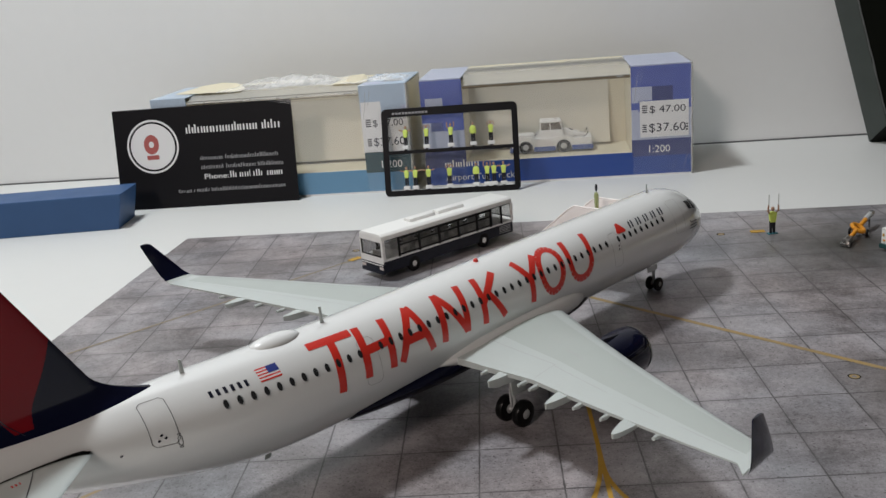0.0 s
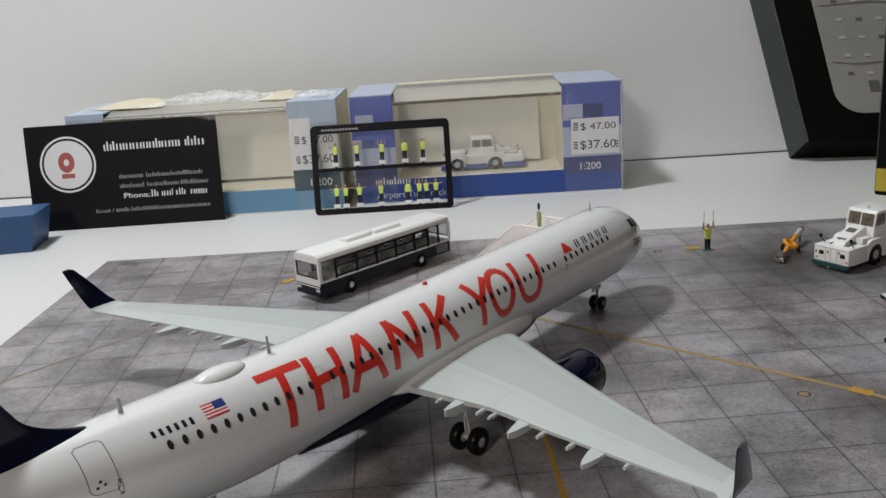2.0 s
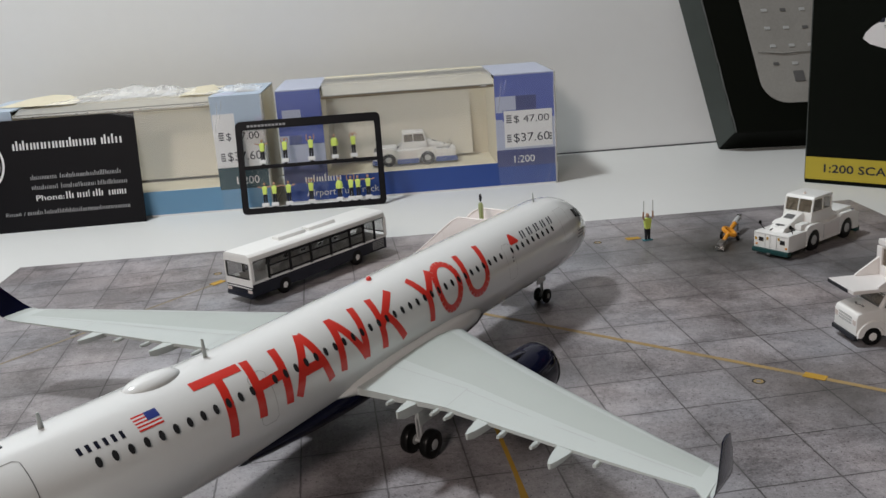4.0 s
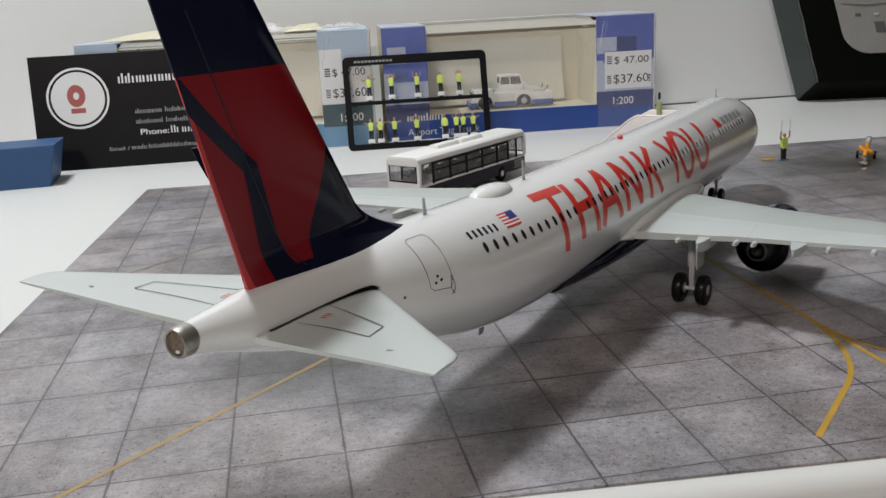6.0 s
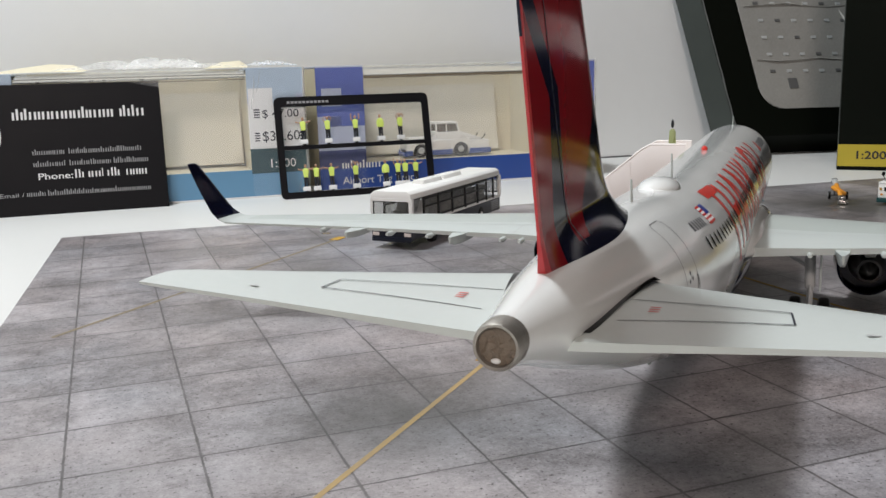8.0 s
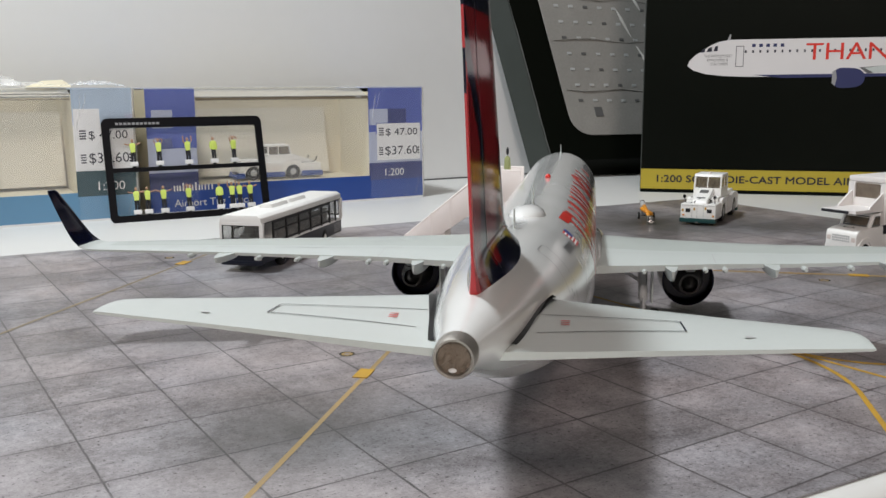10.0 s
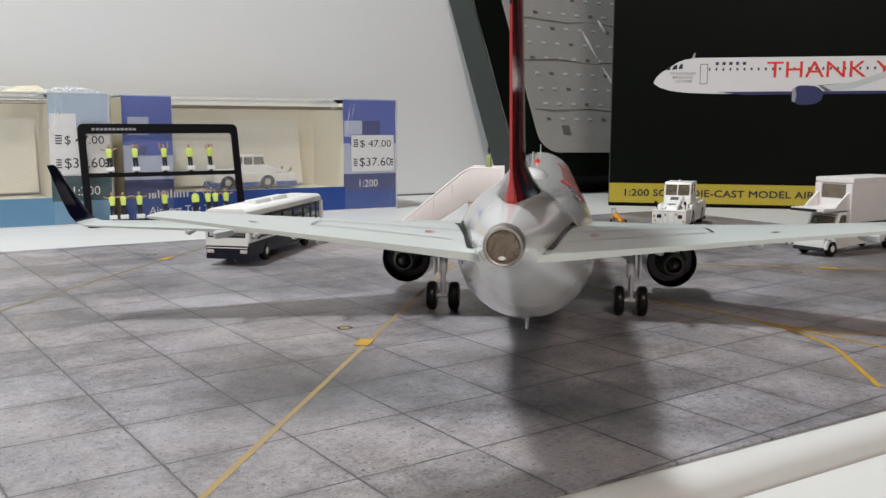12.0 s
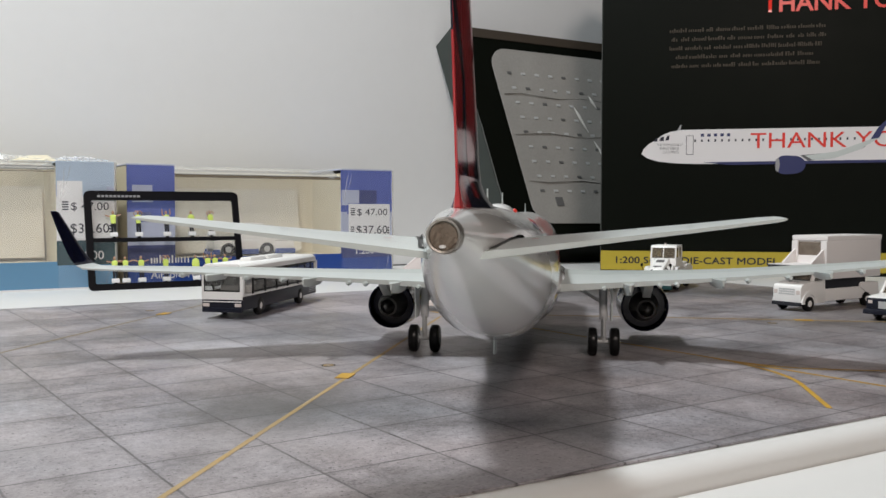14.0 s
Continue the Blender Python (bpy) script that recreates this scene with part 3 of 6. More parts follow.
        part("door_outline", bm, mat, PLANE, smooth=True)
    door(-74.8, -70.2, 4, 62, 0.11)
    door(-70.6, -69.9, -2, 14, 0.12)
    door(-31.5, -27.6, -8, 45, 0.10, FAINTLINE)
    door(52.6, 56.2, -8, 42, 0.10, FAINTLINE)
    door(82.6, 87.6, -2, 54, 0.09, FAINTLINE)
    for s, p in ((-73.8, 10), (-72.6, 12), (-73.2, 16), (55, 15), (90.8, 8), (55.2, 20), (-80, 3)):
        bm = bmesh.new()
        decal_stroke(bm, (s, p), (s + 0.4, p + 2), 0.4, 0.06)
        part("door_mark", bm, INK, PLANE)
    # flag and registration bar, near the tail
    bm = bmesh.new()
    for k in range(9):
        decal_patch(bm, lambda u, v, k=k: (-53.2 + 4.4 * u, 40 + (k + v) * 1.75, 0.05), 6, 1, 1 if k % 2 else 0)
    decal_patch(bm, lambda u, v: (-51.0 + 2.2 * u, 47 + 8.7 * v, 0.09), 4, 3, 2)
    part("flag", bm, [LETTER, PRINTWHITE, FLAGBLUE], PLANE, "small striped flag")
    bm = bmesh.new()
    for k in range(6):
        decal_patch(bm, lambda u, v, k=k: (-63.0 + 1.38 * k + 0.62 * u, 41 + 7.5 * v, 0.05), 2, 3)
    part("registration_bar", bm, INK, PLANE, "dark bars in place of a registration")
    # airline mark near the front door: plain red wedge and bars
    bm = bmesh.new()
    for a, b in (((57.0, 37), (58.6, 52)), ((58.6, 52), (60.4, 37)), ((57.4, 39), (60.0, 39))):
        decal_stroke(bm, a, b, 0.9, 0.06)
    decal_patch(bm, lambda u, v: (57.6 + (2.2 - 2 * abs(v - 0) * 1.0) * u + v * 1.0, 38 + 11 * v, 0.07), 3, 4)
    part("wedge_mark", bm, LETTER, PLANE, "small red wedge mark")
    bm = bmesh.new()
    for k in range(5):
        s0 = 63.2 + 3.6 * k
        for d in (0.0, 1.25):
            decal_patch(bm, lambda u, v, s0=s0, d=d: (s0 + d + 0.62 * u - 0.5 * (1 - v), 37 + 12 * v, 0.06), 2, 4)
    part("name_bar", bm, INK, PLANE, "dark bars in place of a name")
    # cockpit panes
    for s0, s1, p0, p1 in ((98.2, 100.6, 30, 50), (95.0, 97.6, 29, 48), (92.0, 94.4, 29, 44)):
        bm = bmesh.new()
        decal_patch(bm, lambda u, v, s0=s0, s1=s1, p0=p0, p1=p1: (s0 + (s1 - s0) * u - 0.5 * v, p0 + (p1 - p0) * v, 0.06), 4, 4)
        part("cockpit_window", bm, DARKGLASS, PLANE, smooth=True)
    # grey small print under the cockpit
    bm = bmesh.new()
    for k in range(3):
        decal_patch(bm, lambda u, v, k=k: (90.5 + 0.3 * k + 5.2 * u, -4 + 5 * k + 2 * v, 0.05), 4, 1)
    part("print_bar", bm, GREYLINE, PLANE)
    # red beacon, aerials and the dome on the back
    top = lambda s: fus_ring(s)[1] + fus_ring(s)[0] * 1.035
    bm = bmesh.new()
    bmesh.ops.create_icosphere(bm, subdivisions=2, radius=0.6, matrix=Matrix.Translation((11.4, 0, top(11.4) + 0.25)))
    part("beacon", bm, LETTER, PLANE, "red beacon", smooth=True)
    for s, tall, chord in ((-63.9, 2.7, 0.5), (-33.4, 3.6, 0.5), (83.5, 2.6, 0.42)):
        bm = bmesh.new()
        rings = []
        for v in (0, 0.35, 0.7, 0.95, 1.0):
            c = chord * (1 - 0.45 * v)
            rings.append([Vector((s - 0.35 * v * chord + c * math.cos(a), 0.17 * (1 - 0.4 * v) * math.sin(a), top(s) - 0.2 + v * tall)) for a in (2 * math.pi * k / 12 for k in range(12))])
        loft(bm, rings)
        part("aerial", bm, WINGGREY, PLANE, smooth=True)
    bm = bmesh.new()
    rings = []
    for v in (0, 0.25, 0.5, 0.72, 0.88, 0.97, 1.0):
        k = math.sqrt(max(0.0, 1 - v**2.2))
        rings.append([Vector((-44.8 + (5.6 * k + 0.02) * math.cos(a), (2.7 * k + 0.01) * math.sin(a), top(-45) - 0.5 + 1.7 * v)) for a in (2 * math.pi * j / 32 for j in range(32))])
    loft(bm, rings)
    part("dome", bm, WHITE, PLANE, "low white aerial dome", smooth=True)
    bm = bmesh.new()
    rings = [[Vector((-49 - 0.8 * v + 0.8 * math.cos(a), 0.25 * math.sin(a), 10.3 - 2.4 * v)) for a in (2 * math.pi * k / 10 for k in range(10))] for v in (0, 0.5, 1)]
    loft(bm, rings)
    part("belly_aerial", bm, WINGGREY, PLANE, smooth=True)


LETTER_SPANS = (("T", -41.3, -31.2), ("H", -30.2, -22.6), ("A", -20.6, -11.8), ("N", -8.6, -0.9), ("K", 3.8, 11.2), ("Y", 17.4, 25.0), ("O", 24.9, 33.2), ("U", 35.8, 44.7))
PHI0, PHI1 = 2, 59
WINPHI = 30
build_decals()


def aerofoil(n=13):
    """Unit section: x from 0 (nose) to 1, thickness +-0.5 at most."""
    up = [(x, 2.6 * (0.2969 * math.sqrt(x) - 0.126 * x - 0.3516 * x * x + 0.2843 * x**3 - 0.1036 * x**4) / 0.26 * 0.26) for x in (0.5 - 0.5 * math.cos(math.pi * k / (n - 1)) for k in range(n))]
    return [(x, y + 0.10 * x) for x, y in up] + [(x, -y * 0.8 - 0.10 * x) for x, y in up[-1:0:-1]]


def foil(bm, stations, mats=None):
    """A lifting surface through stations of (span point, lead s, chord, thickness, z)."""
    sec = aerofoil()
    rings = []
    for y, lead, chord, thick, z in stations:
        rings.append([Vector((lead - x * chord, y, z + t * thick * 1.9)) for x, t in sec])
    loft(bm, rings)


def build_wings():
    for side in (1, -1):
        bm = bmesh.new()
        st = [(7.0, 30.5, 37.5, 4.2, 14.4), (10, 28.6, 35.7, 4.0, 14.7), (20, 23.2, 30.6, 3.0, 15.3), (32, 16.6, 24.4, 2.3, 16.0), (45, 9.5, 20.4, 1.8, 16.8),
              (60, 1.3, 16.0, 1.4, 17.8), (74, -6.4, 11.9, 1.05, 18.6), (83, -11.3, 9.3, 0.8, 19.1), (85.5, -12.9, 8.4, 0.7, 19.3)]
        foil(bm, [(side * a, b, c, d, e) for a, b, c, d, e in st])
        for n, f in enumerate(bm.faces):
            ring, k = divmod(n, 25)
            if ring < len(st) - 2 and ring >= 1 and 3 <= k <= 6:
                f.material_index = 1
        wing = part("wing", bm, [WINGGREY, WINGDARK], PLANE, "pale grey swept wing", smooth=True)
        # upturned tip
        bm = bmesh.new()
        rings = []
        sec = aerofoil(7)
        for k, (out, up, lead, chord) in enumerate(((85.4, 19.3, -12.9, 8.4), (86.6, 20.0, -14.2, 7.6), (87.3, 21.3, -15.6, 6.9), (87.9, 23.6, -17.4, 6.0), (88.6, 27.2, -20.2, 4.6), (89.2, 30.6, -23.0, 3.0), (89.3, 31.0, -23.9, 2.0))):
            lean = min(k / 2.2, 1) * radians(80)
            rings.append([Vector((lead - x * chord, side * (out + t * 1.0 * math.sin(lean)), up + t * 1.0 * math.cos(lean))) for x, t in sec])
        loft(bm, rings)
        bm.faces.ensure_lookup_table()
        for f in bm.faces:
            f.material_index = 1 if f.calc_center_median().z > 20.4 else 0
        part("winglet", bm, [WINGGREY, NAVY], wing, "navy upturned winglet", smooth=True)
        # flap track fairings and small hinges
        for y, s_end, length, z_low in ((24.0, -12.2, 15, 13.3), (41.5, -15.2, 13, 15.0), (60, -20.0, 10, 16.6)):
            bm = bmesh.new()
            z0 = 13.35 + 0.0618 * y
            rings = []
            for v in (0, 0.12, 0.35, 0.6, 0.8, 0.93, 1.0):
                k = math.sin(math.pi * min(max(v * 0.92 + 0.06, 0), 1)) ** 0.7
                w = (0.18, 0.55, 1.0, 1.25, 1.3, 1.2, 0.9)[(0, 0.12, 0.35, 0.6, 0.8, 0.93, 1.0).index(v)]
                low = z_low + (z0 + 0.3 - z_low) * max(0.0, 1 - 1.35 * k)
                rings.append([Vector((s_end + length * v, side * (y + hw * w), min(z, z0 + 0.9))) for hw, z in ((-1.3, z0 + 0.9), (-1.2, z0 + 0.5), (-0.6, low), (0.6, low), (1.2, z0 + 0.5), (1.3, z0 + 0.9))])
            loft(bm, rings)
            part("flap_fairing", bm, WINGGREY, wing, smooth=True)
        for y, s_end in ((19.0, -8.6), (30.1, -9.6), (33.5, -10.2), (46.7, -13.2), (54, -14.8), (66.5, -17.3)):
            bm = bmesh.new()
            z0 = 13.75 + 0.0618 * y
            tube(bm, [(s_end + 5, side * y, z0), (s_end + 1, side * y, z0 - 0.25), (s_end - 0.4, side * y, z0 - 0.1)], [0.25, 0.52, 0.32], 8)
            part("hinge_fairing", bm, WINGGREY, wing, smooth=True)
        # panel lines on the upper face, one part each
        def on_wing(y, fr, lift=0.03):
            for (a, b) in zip(st, st[1:]):
                if a[0] <= y <= b[0]:
                    t = (y - a[0]) / (b[0] - a[0])
                    lead, chord, thick, z = (a[i] + (b[i] - a[i]) * t for i in (1, 2, 3, 4))
            yt = 2.6 * (0.2969 * math.sqrt(fr) - 0.126 * fr - 0.3516 * fr**2 + 0.2843 * fr**3 - 0.1036 * fr**4) + 0.10 * fr
            return Vector((lead - fr * chord, side * y, z + yt * thick * 1.9 + lift))
        for (y0, f0), (y1, f1), half in (((12, 0.72), (32, 0.70), 0.09), ((32, 0.72), (64, 0.72), 0.09), ((66, 0.70), (82, 0.70), 0.09), ((14, 0.14), (82, 0.14), 0.07),
                                         ((30, 0.44), (36, 0.45), 0.14), ((44, 0.30), (49, 0.31), 0.12), ((16, 0.40), (28, 0.42), 0.06), ((76, 0.34), (81, 0.34), 0.1)):
            bm = bmesh.new()
            row = [on_wing(y0 + (y1 - y0) * k / 10, f0 + (f1 - f0) * k / 10) for k in range(11)]
            off = Vector((half, 0, 0))
            vs = [(bm.verts.new(p + off), bm.verts.new(p - off)) for p in row]
            for (a, b), (c, d) in zip(vs, vs[1:]):
                bm.faces.new((a, c, d, b))
            part("panel_line", bm, GEAR, wing)
        for y in (32, 65):
            bm = bmesh.new()
            row = [on_wing(y, 0.70 + 0.28 * k / 6) for k in range(7)]
            off = Vector((0, 0.07, 0))
            vs = [(bm.verts.new(p + off), bm.verts.new(p - off)) for p in row]
            for (a, b), (c, d) in zip(vs, vs[1:]):
                bm.faces.new((a, c, d, b))
            part("panel_line", bm, GEAR, wing)
        # white fillet where the wing meets the body
        bm = bmesh.new()
        rings = []
        for s, k in ((40.5, 0.06), (38.5, 0.42), (35, 0.72), (29, 0.92), (20, 1.0), (8, 0.95), (0, 0.82), (-7, 0.5), (-11, 0.08)):
            rings.append([Vector((s, side * (8.6 + 3.7 * k * math.cos(a)), 14.6 + 0.4 * k + 2.9 * k * math.sin(a))) for a in (2 * math.pi * j / 24 for j in range(24))])
        loft(bm, rings)
        part("wing_root_fairing", bm, WHITE, PLANE, "white wing root fairing", smooth=True)
        # engine
        bm = bmesh.new()
        spin(bm, [(30.0, 4.7), (30.3, 5.15), (29.8, 5.5), (27.8, 5.8), (24, 5.9), (19, 5.7), (14.6, 5.4), (14.4, 5.05), (17.5, 4.8)], (0, side * 29.2, 8.6), "x", 44)
        nac = part("engine_nacelle", bm, NAVY, PLANE, "navy engine nacelle", smooth=True)
        bm = bmesh.new()
        spin(bm, [(30.1, 4.65), (30.75, 5.1), (30.4, 5.45), (29.8, 5.6)], (0, side * 29.2, 8.6), "x", 44)
        part("inlet_lip", bm, SILVER, nac, "bare metal inlet lip", smooth=True)
        bm = bmesh.new()
        spin(bm, [(17.7, 4.9), (17.5, 3.4), (14.0, 2.9), (10.6, 2.1), (10.4, 1.7), (12, 1.6), (11.5, 1.4), (8.6, 0.25)], (0, side * 29.2, 8.6), "x", 28)
        part("exhaust_core", bm, CORE, nac, "burnt grey exhaust cone", smooth=True)
        bm = bmesh.new()
        spin(bm, [(28.6, 4.8), (28.3, 1.0), (29.3, 0.2)], (0, side * 29.2, 8.6), "x", 28)
        part("fan", bm, DARKMETAL, nac, smooth=True)
        bm = bmesh.new()
        prism(bm, [(17, 15.6), (9, 15.9), (3.5, 15.2), (6, 13.2), (10, 11.2), (16, 12.6), (17, 12.8)], side * 29.2 - 0.95, side * 29.2 + 0.95, "y", bevel=0.25)
        part("pylon", bm, WINGGREY, nac, smooth=True)
        bm = bmesh.new()
        prism(bm, [(27.5, 14.0), (23, 14.7), (17.02, 15.4), (17.02, 12.8), (25, 13.7)], side * 29.2 - 0.9, side * 29.2 + 0.9, "y", bevel=0.25)
        part("pylon_nose", bm, NAVY, nac, "navy pylon fairing", smooth=True)
        # wings shaped to fit the camera's view: the right one is set higher
        reach = 1.0 if side > 0 else 0.975
        for ob in (wing, *wing.children, nac, *nac.children):
            for v in ob.data.vertices:
                out = max(0.0, abs(v.co.y) - 9 * MM)
                v.co.z += -0.009 * out if side > 0 else 3.1 * MM * (out / (77 * MM)) ** 2.4
                if side < 0 and ob not in (nac, *nac.children):
                    at = min(abs(v.co.y) / MM, 85.5)
                    for p, q in zip(st, st[1:]):
                        if p[0] <= at <= q[0]:
                            k = (at - p[0]) / (q[0] - p[0])
                            front, deep = p[1] + (q[1] - p[1]) * k, p[2] + (q[2] - p[2]) * k
                    c = 1.0 if abs(v.co.y) > 85.5 * MM else 1 - (front - v.co.x / MM) / deep
                    v.co.x -= out / 77 * (0.9 + 2.3 * min(1.0, max(0.0, c)))
                v.co.y = side * (abs(v.co.y) - out * (1 - reach))
        # main gear
        bm = bmesh.new()
        tube(bm, [(0, side * 19, 2.9), (0, side * 19, 8.0)], 0.55, 12)
        tube(bm, [(0, side * 19, 7.6), (0.3, side * 18.8, 15.5)], 0.85, 12)
        tube(bm, [(0, side * 16.6, 2.95), (0, side * 21.4, 2.95)], 0.45, 10)
        tube(bm, [(0.2, side * 18.9, 11.0), (2, side * 12.5, 14.6)], 0.35, 8)
        tube(bm, [(-0.9, side * 19, 4.2), (-1.2, side * 19, 8.4)], 0.22, 8)
        leg = part("main_gear_leg", bm, GEAR, PLANE, "grey landing gear leg", smooth=True)
        bm = bmesh.new()
        prism(bm, [(-2.2, 7.5), (2.2, 7.5), (3.0, 15.2), (-3.0, 15.2)], side * 20.6 - 0.15, side * 20.6 + 0.15, "y", bevel=0.05)
        part("gear_door", bm, WINGGREY, leg)
        for off in (-2.3, 2.3):
            wheel(leg, 0, side * 19 + off, 2.95, 2.0, 0.42)
    # nose gear
    bm = bmesh.new()
    tube(bm, [(86.8, 0, 2.0), (86.4, 0, 6.0)], 0.42, 10)
    tube(bm, [(86.4, 0, 5.6), (86.0, 0, 11.5)], 0.62, 10)
    tube(bm, [(86.8, -1.6, 2.0), (86.8, 1.6, 2.0)], 0.32, 8)
    tube(bm, [(86.3, 0, 6.6), (81.5, 0, 10.6)], 0.3, 8)
    leg = part("nose_gear_leg", bm, GEAR, PLANE, "grey nose gear leg", smooth=True)
    for off in (-1.35, 1.35):
        wheel(leg, 86.8, off, 2.0, 1.2, 0.42)
    for off in (-1.9, 1.9):
        bm = bmesh.new()
        prism(bm, [(80.5, 7.2), (85.2, 7.2), (85.6, 10.3), (80, 10.3)], off - 0.12, off + 0.12, "y", bevel=0.04)
        part("nose_gear_door", bm, WHITE, leg)


build_wings()


def turn_nose():
    """Leans the body a little to the left from the wings on, to fit the camera's view."""
    def lean(x):
        return 0.011 * max(0.0, x + 25 * MM)
    for ob in list(PLANE.children_recursive):
        kind = ob.name.split(".")[0]
        if kind in ("wing", "engine_nacelle", "main_gear_leg") or (ob.parent is not PLANE and ob.parent.name.split(".")[0] != "nose_gear_leg"):
            continue
        if kind == "window":
            ob.matrix_basis = Matrix.Translation((0, lean(ob.matrix_basis.translation.x), 0)) @ ob.matrix_basis
        elif ob.matrix_basis.translation.length > 0:
            ob.matrix_basis = Matrix.Translation((0, lean(86.8 * MM), 0)) @ ob.matrix_basis
        else:
            for v in ob.data.vertices:
                v.co.y += lean(v.co.x)


turn_nose()


def build_tail():
    # fin as a closed sheet with painted fields
    def fin_edge(h):
        tail = -99.8 - 8.4 * h
        lead = -76.4 - 18.1 * h
        if h < 0.20:
            lead += 8.6 * (1 - h / 0.20) ** 2.2
        return lead, tail

    z0, z1 = 30.5, 62.3

    def paint(c, h):
        """c from 0 at the rear edge to 1 at the front one."""
        if h > 0.76 or (h < 0.045 and c > 0.22):
            return 1
        if c > 0.30 + 1.55 * h:
            return 1
        left = 0.02 + (0.62 - h) * 1.1 if h > 0.42 else 0.24 - (0.42 - h) * 0.30
        right = 0.02 + (0.76 - h) * 1.05 if h > 0.44 else 0.36 - (0.44 - h) * 0.22
        if left < c < right:
            return 1
        if c < 0.028:
            return 2
        return 0

    bm = bmesh.new()
    nc, nh = 260, 220
    sides = {}
    for sg in (1, -1):
        g = []
        for j in range(nh + 1):
            h = j / nh
            lead, tail = fin_edge(h)
            row = []
            for i in range(nc + 1):
                c = i / nc
                x = 1 - c
                t = 2.6 * (0.2969 * math.sqrt(x) - 0.126 * x - 0.3516 * x * x + 0.2843 * x**3 - 0.1015 * x**4)
                w = 0.10 + t * (2.3 - 1.1 * h)
                if h < 0.12:
                    w += 1.9 * (1 - h / 0.12) ** 1.6 * (0.12 + 0.88 * math.sin(math.pi * min(c * 0.98, 1)) ** 0.8)
                if i == nc:
                    w *= 0.35
                row.append(bm.verts.new((tail + (lead - tail) * c, sg * w, z0 + (z1 - z0) * h)))
            g.append(row)
        for j in range(nh):
            for i in range(nc):
                f = bm.faces.new((g[j][i], g[j][i + 1], g[j + 1][i + 1], g[j + 1][i]))
                f.material_index = paint((i + 0.5) / nc, (j + 0.5) / nh)
        sides[sg] = g
    a, b = sides[1], sides[-1]
    for j in range(nh):
        for i in (0, nc):
            f = bm.faces.new((a[j][i], a[j + 1][i], b[j + 1][i], b[j][i]))
            hh = (j + 0.5) / nh
            f.material_index = 1 if i == nc or hh > 0.76 or 0.55 < hh < 0.66 else 2
    for i in range(nc):
        bm.faces.new((a[nh][i], a[nh][i + 1], b[nh][i + 1], b[nh][i])).material_index = 1
    fin = part("tail_fin", bm, [TAILRED, NAVY, BRIGHTRED], PLANE, "red tail fin with navy fields", smooth=True)
    # rudder hinge line, cut into both faces
    for sg in (1, -1):
        bm = bmesh.new()
        row = []
        for k in range(15):
            h = 0.03 + 0.93 * k / 14
            lead, tail = fin_edge(h)
            c = 0.30 - 0.03 * h
            x = 1 - c
            t = 2.6 * (0.2969 * math.sqrt(x) - 0.126 * x - 0.3516 * x * x + 0.2843 * x**3 - 0.1015 * x**4)
            w = 0.10 + t * (2.3 - 1.1 * h) + 0.03
            if h < 0.12:
                w += 1.9 * (1 - h / 0.12) ** 1.6 * (0.12 + 0.88 * math.sin(math.pi * c * 0.98) ** 0.8)
            at = Vector((tail + (lead - tail) * c, sg * w, z0 + (z1 - z0) * h))
            row.append((bm.verts.new(at + Vector((0.1, 0, 0))), bm.verts.new(at - Vector((0.1, 0, 0)))))
        for (a, b), (c, d) in zip(row, row[1:]):
            bm.faces.new((a, c, d, b))
        part("rudder_line", bm, INK, fin)
    for side in (1, -1):
        bm = bmesh.new()
        wide, skew = (1.0, 0.034) if side > 0 else (0.955, -0.02)     # each half sized and swept to fit the camera's view
        foil(bm, [(side * y * wide, lead + skew * y, c, t, z) for y, lead, c, t, z in ((2.0, -80.0, 21.9, 2.0, 25.9), (6.0, -83.2, 19.6, 1.8, 26.4), (14, -89.5, 14.9, 1.3, 27.45), (24, -97.4, 8.9, 0.9, 28.7), (30.0, -102.1, 5.6, 0.7, 29.5), (31.2, -103.2, 4.7, 0.6, 29.65), (31.6, -103.9, 4.1, 0.5, 29.7), (31.85, -104.7, 3.3, 0.3, 29.75))])
        stab = part("stabiliser", bm, WINGGREY, PLANE, "pale grey tailplane", smooth=True)
        bm = bmesh.new()

        def on(y, fr, lift=0.03):
            k = (y - 6) / 24
            lead, chord, z, t = -83.2 - 18.9 * k + skew * y, 19.6 - 14.1 * k, 26.4 + 3.1 * k, 1.8 - 1.1 * k
            yt = 2.6 * (0.2969 * math.sqrt(fr) - 0.126 * fr - 0.3516 * fr**2 + 0.2843 * fr**3 - 0.1036 * fr**4) + 0.10 * fr
            return Vector((lead - fr * chord, side * y * wide, z + yt * t * 1.9 + lift))
        # black strip beside the fuselage paints the shade of the root recess
        gap = bmesh.new()
        row = []
        for k in range(13):
            fr = 0.02 + 0.9 * k / 12
            r, zc = fus_ring(-80.5 - 20 * fr)
            inner = r * 0.9
            p, q = on(max(inner, 2.6), fr, 0.05), on(max(inner, 2.6) + 0.9 - 0.55 * fr, fr, 0.05)
            rise = 0.5 * (1 - fr) * min(1.0, fr * 8 + 0.3)
            hgt = min(abs(p.z + rise - zc) / 1.035, r * 0.95)
            up = Vector((p.x, side * (math.sqrt(r * r - hgt * hgt) + 0.2), p.z + rise))
            q.z += 0.04
            row.append((gap.verts.new(up), gap.verts.new(p + Vector((0, 0, 0.1))), gap.verts.new(q)))
        for (u, p, q), (u2, p2, q2) in zip(row, row[1:]):
            gap.faces.new((p, q, q2, p2))
            gap.faces.new((u, p, p2, u2))
        part("root_gap", gap, RUBBER, stab, "black strip painting the shade in the root gap")
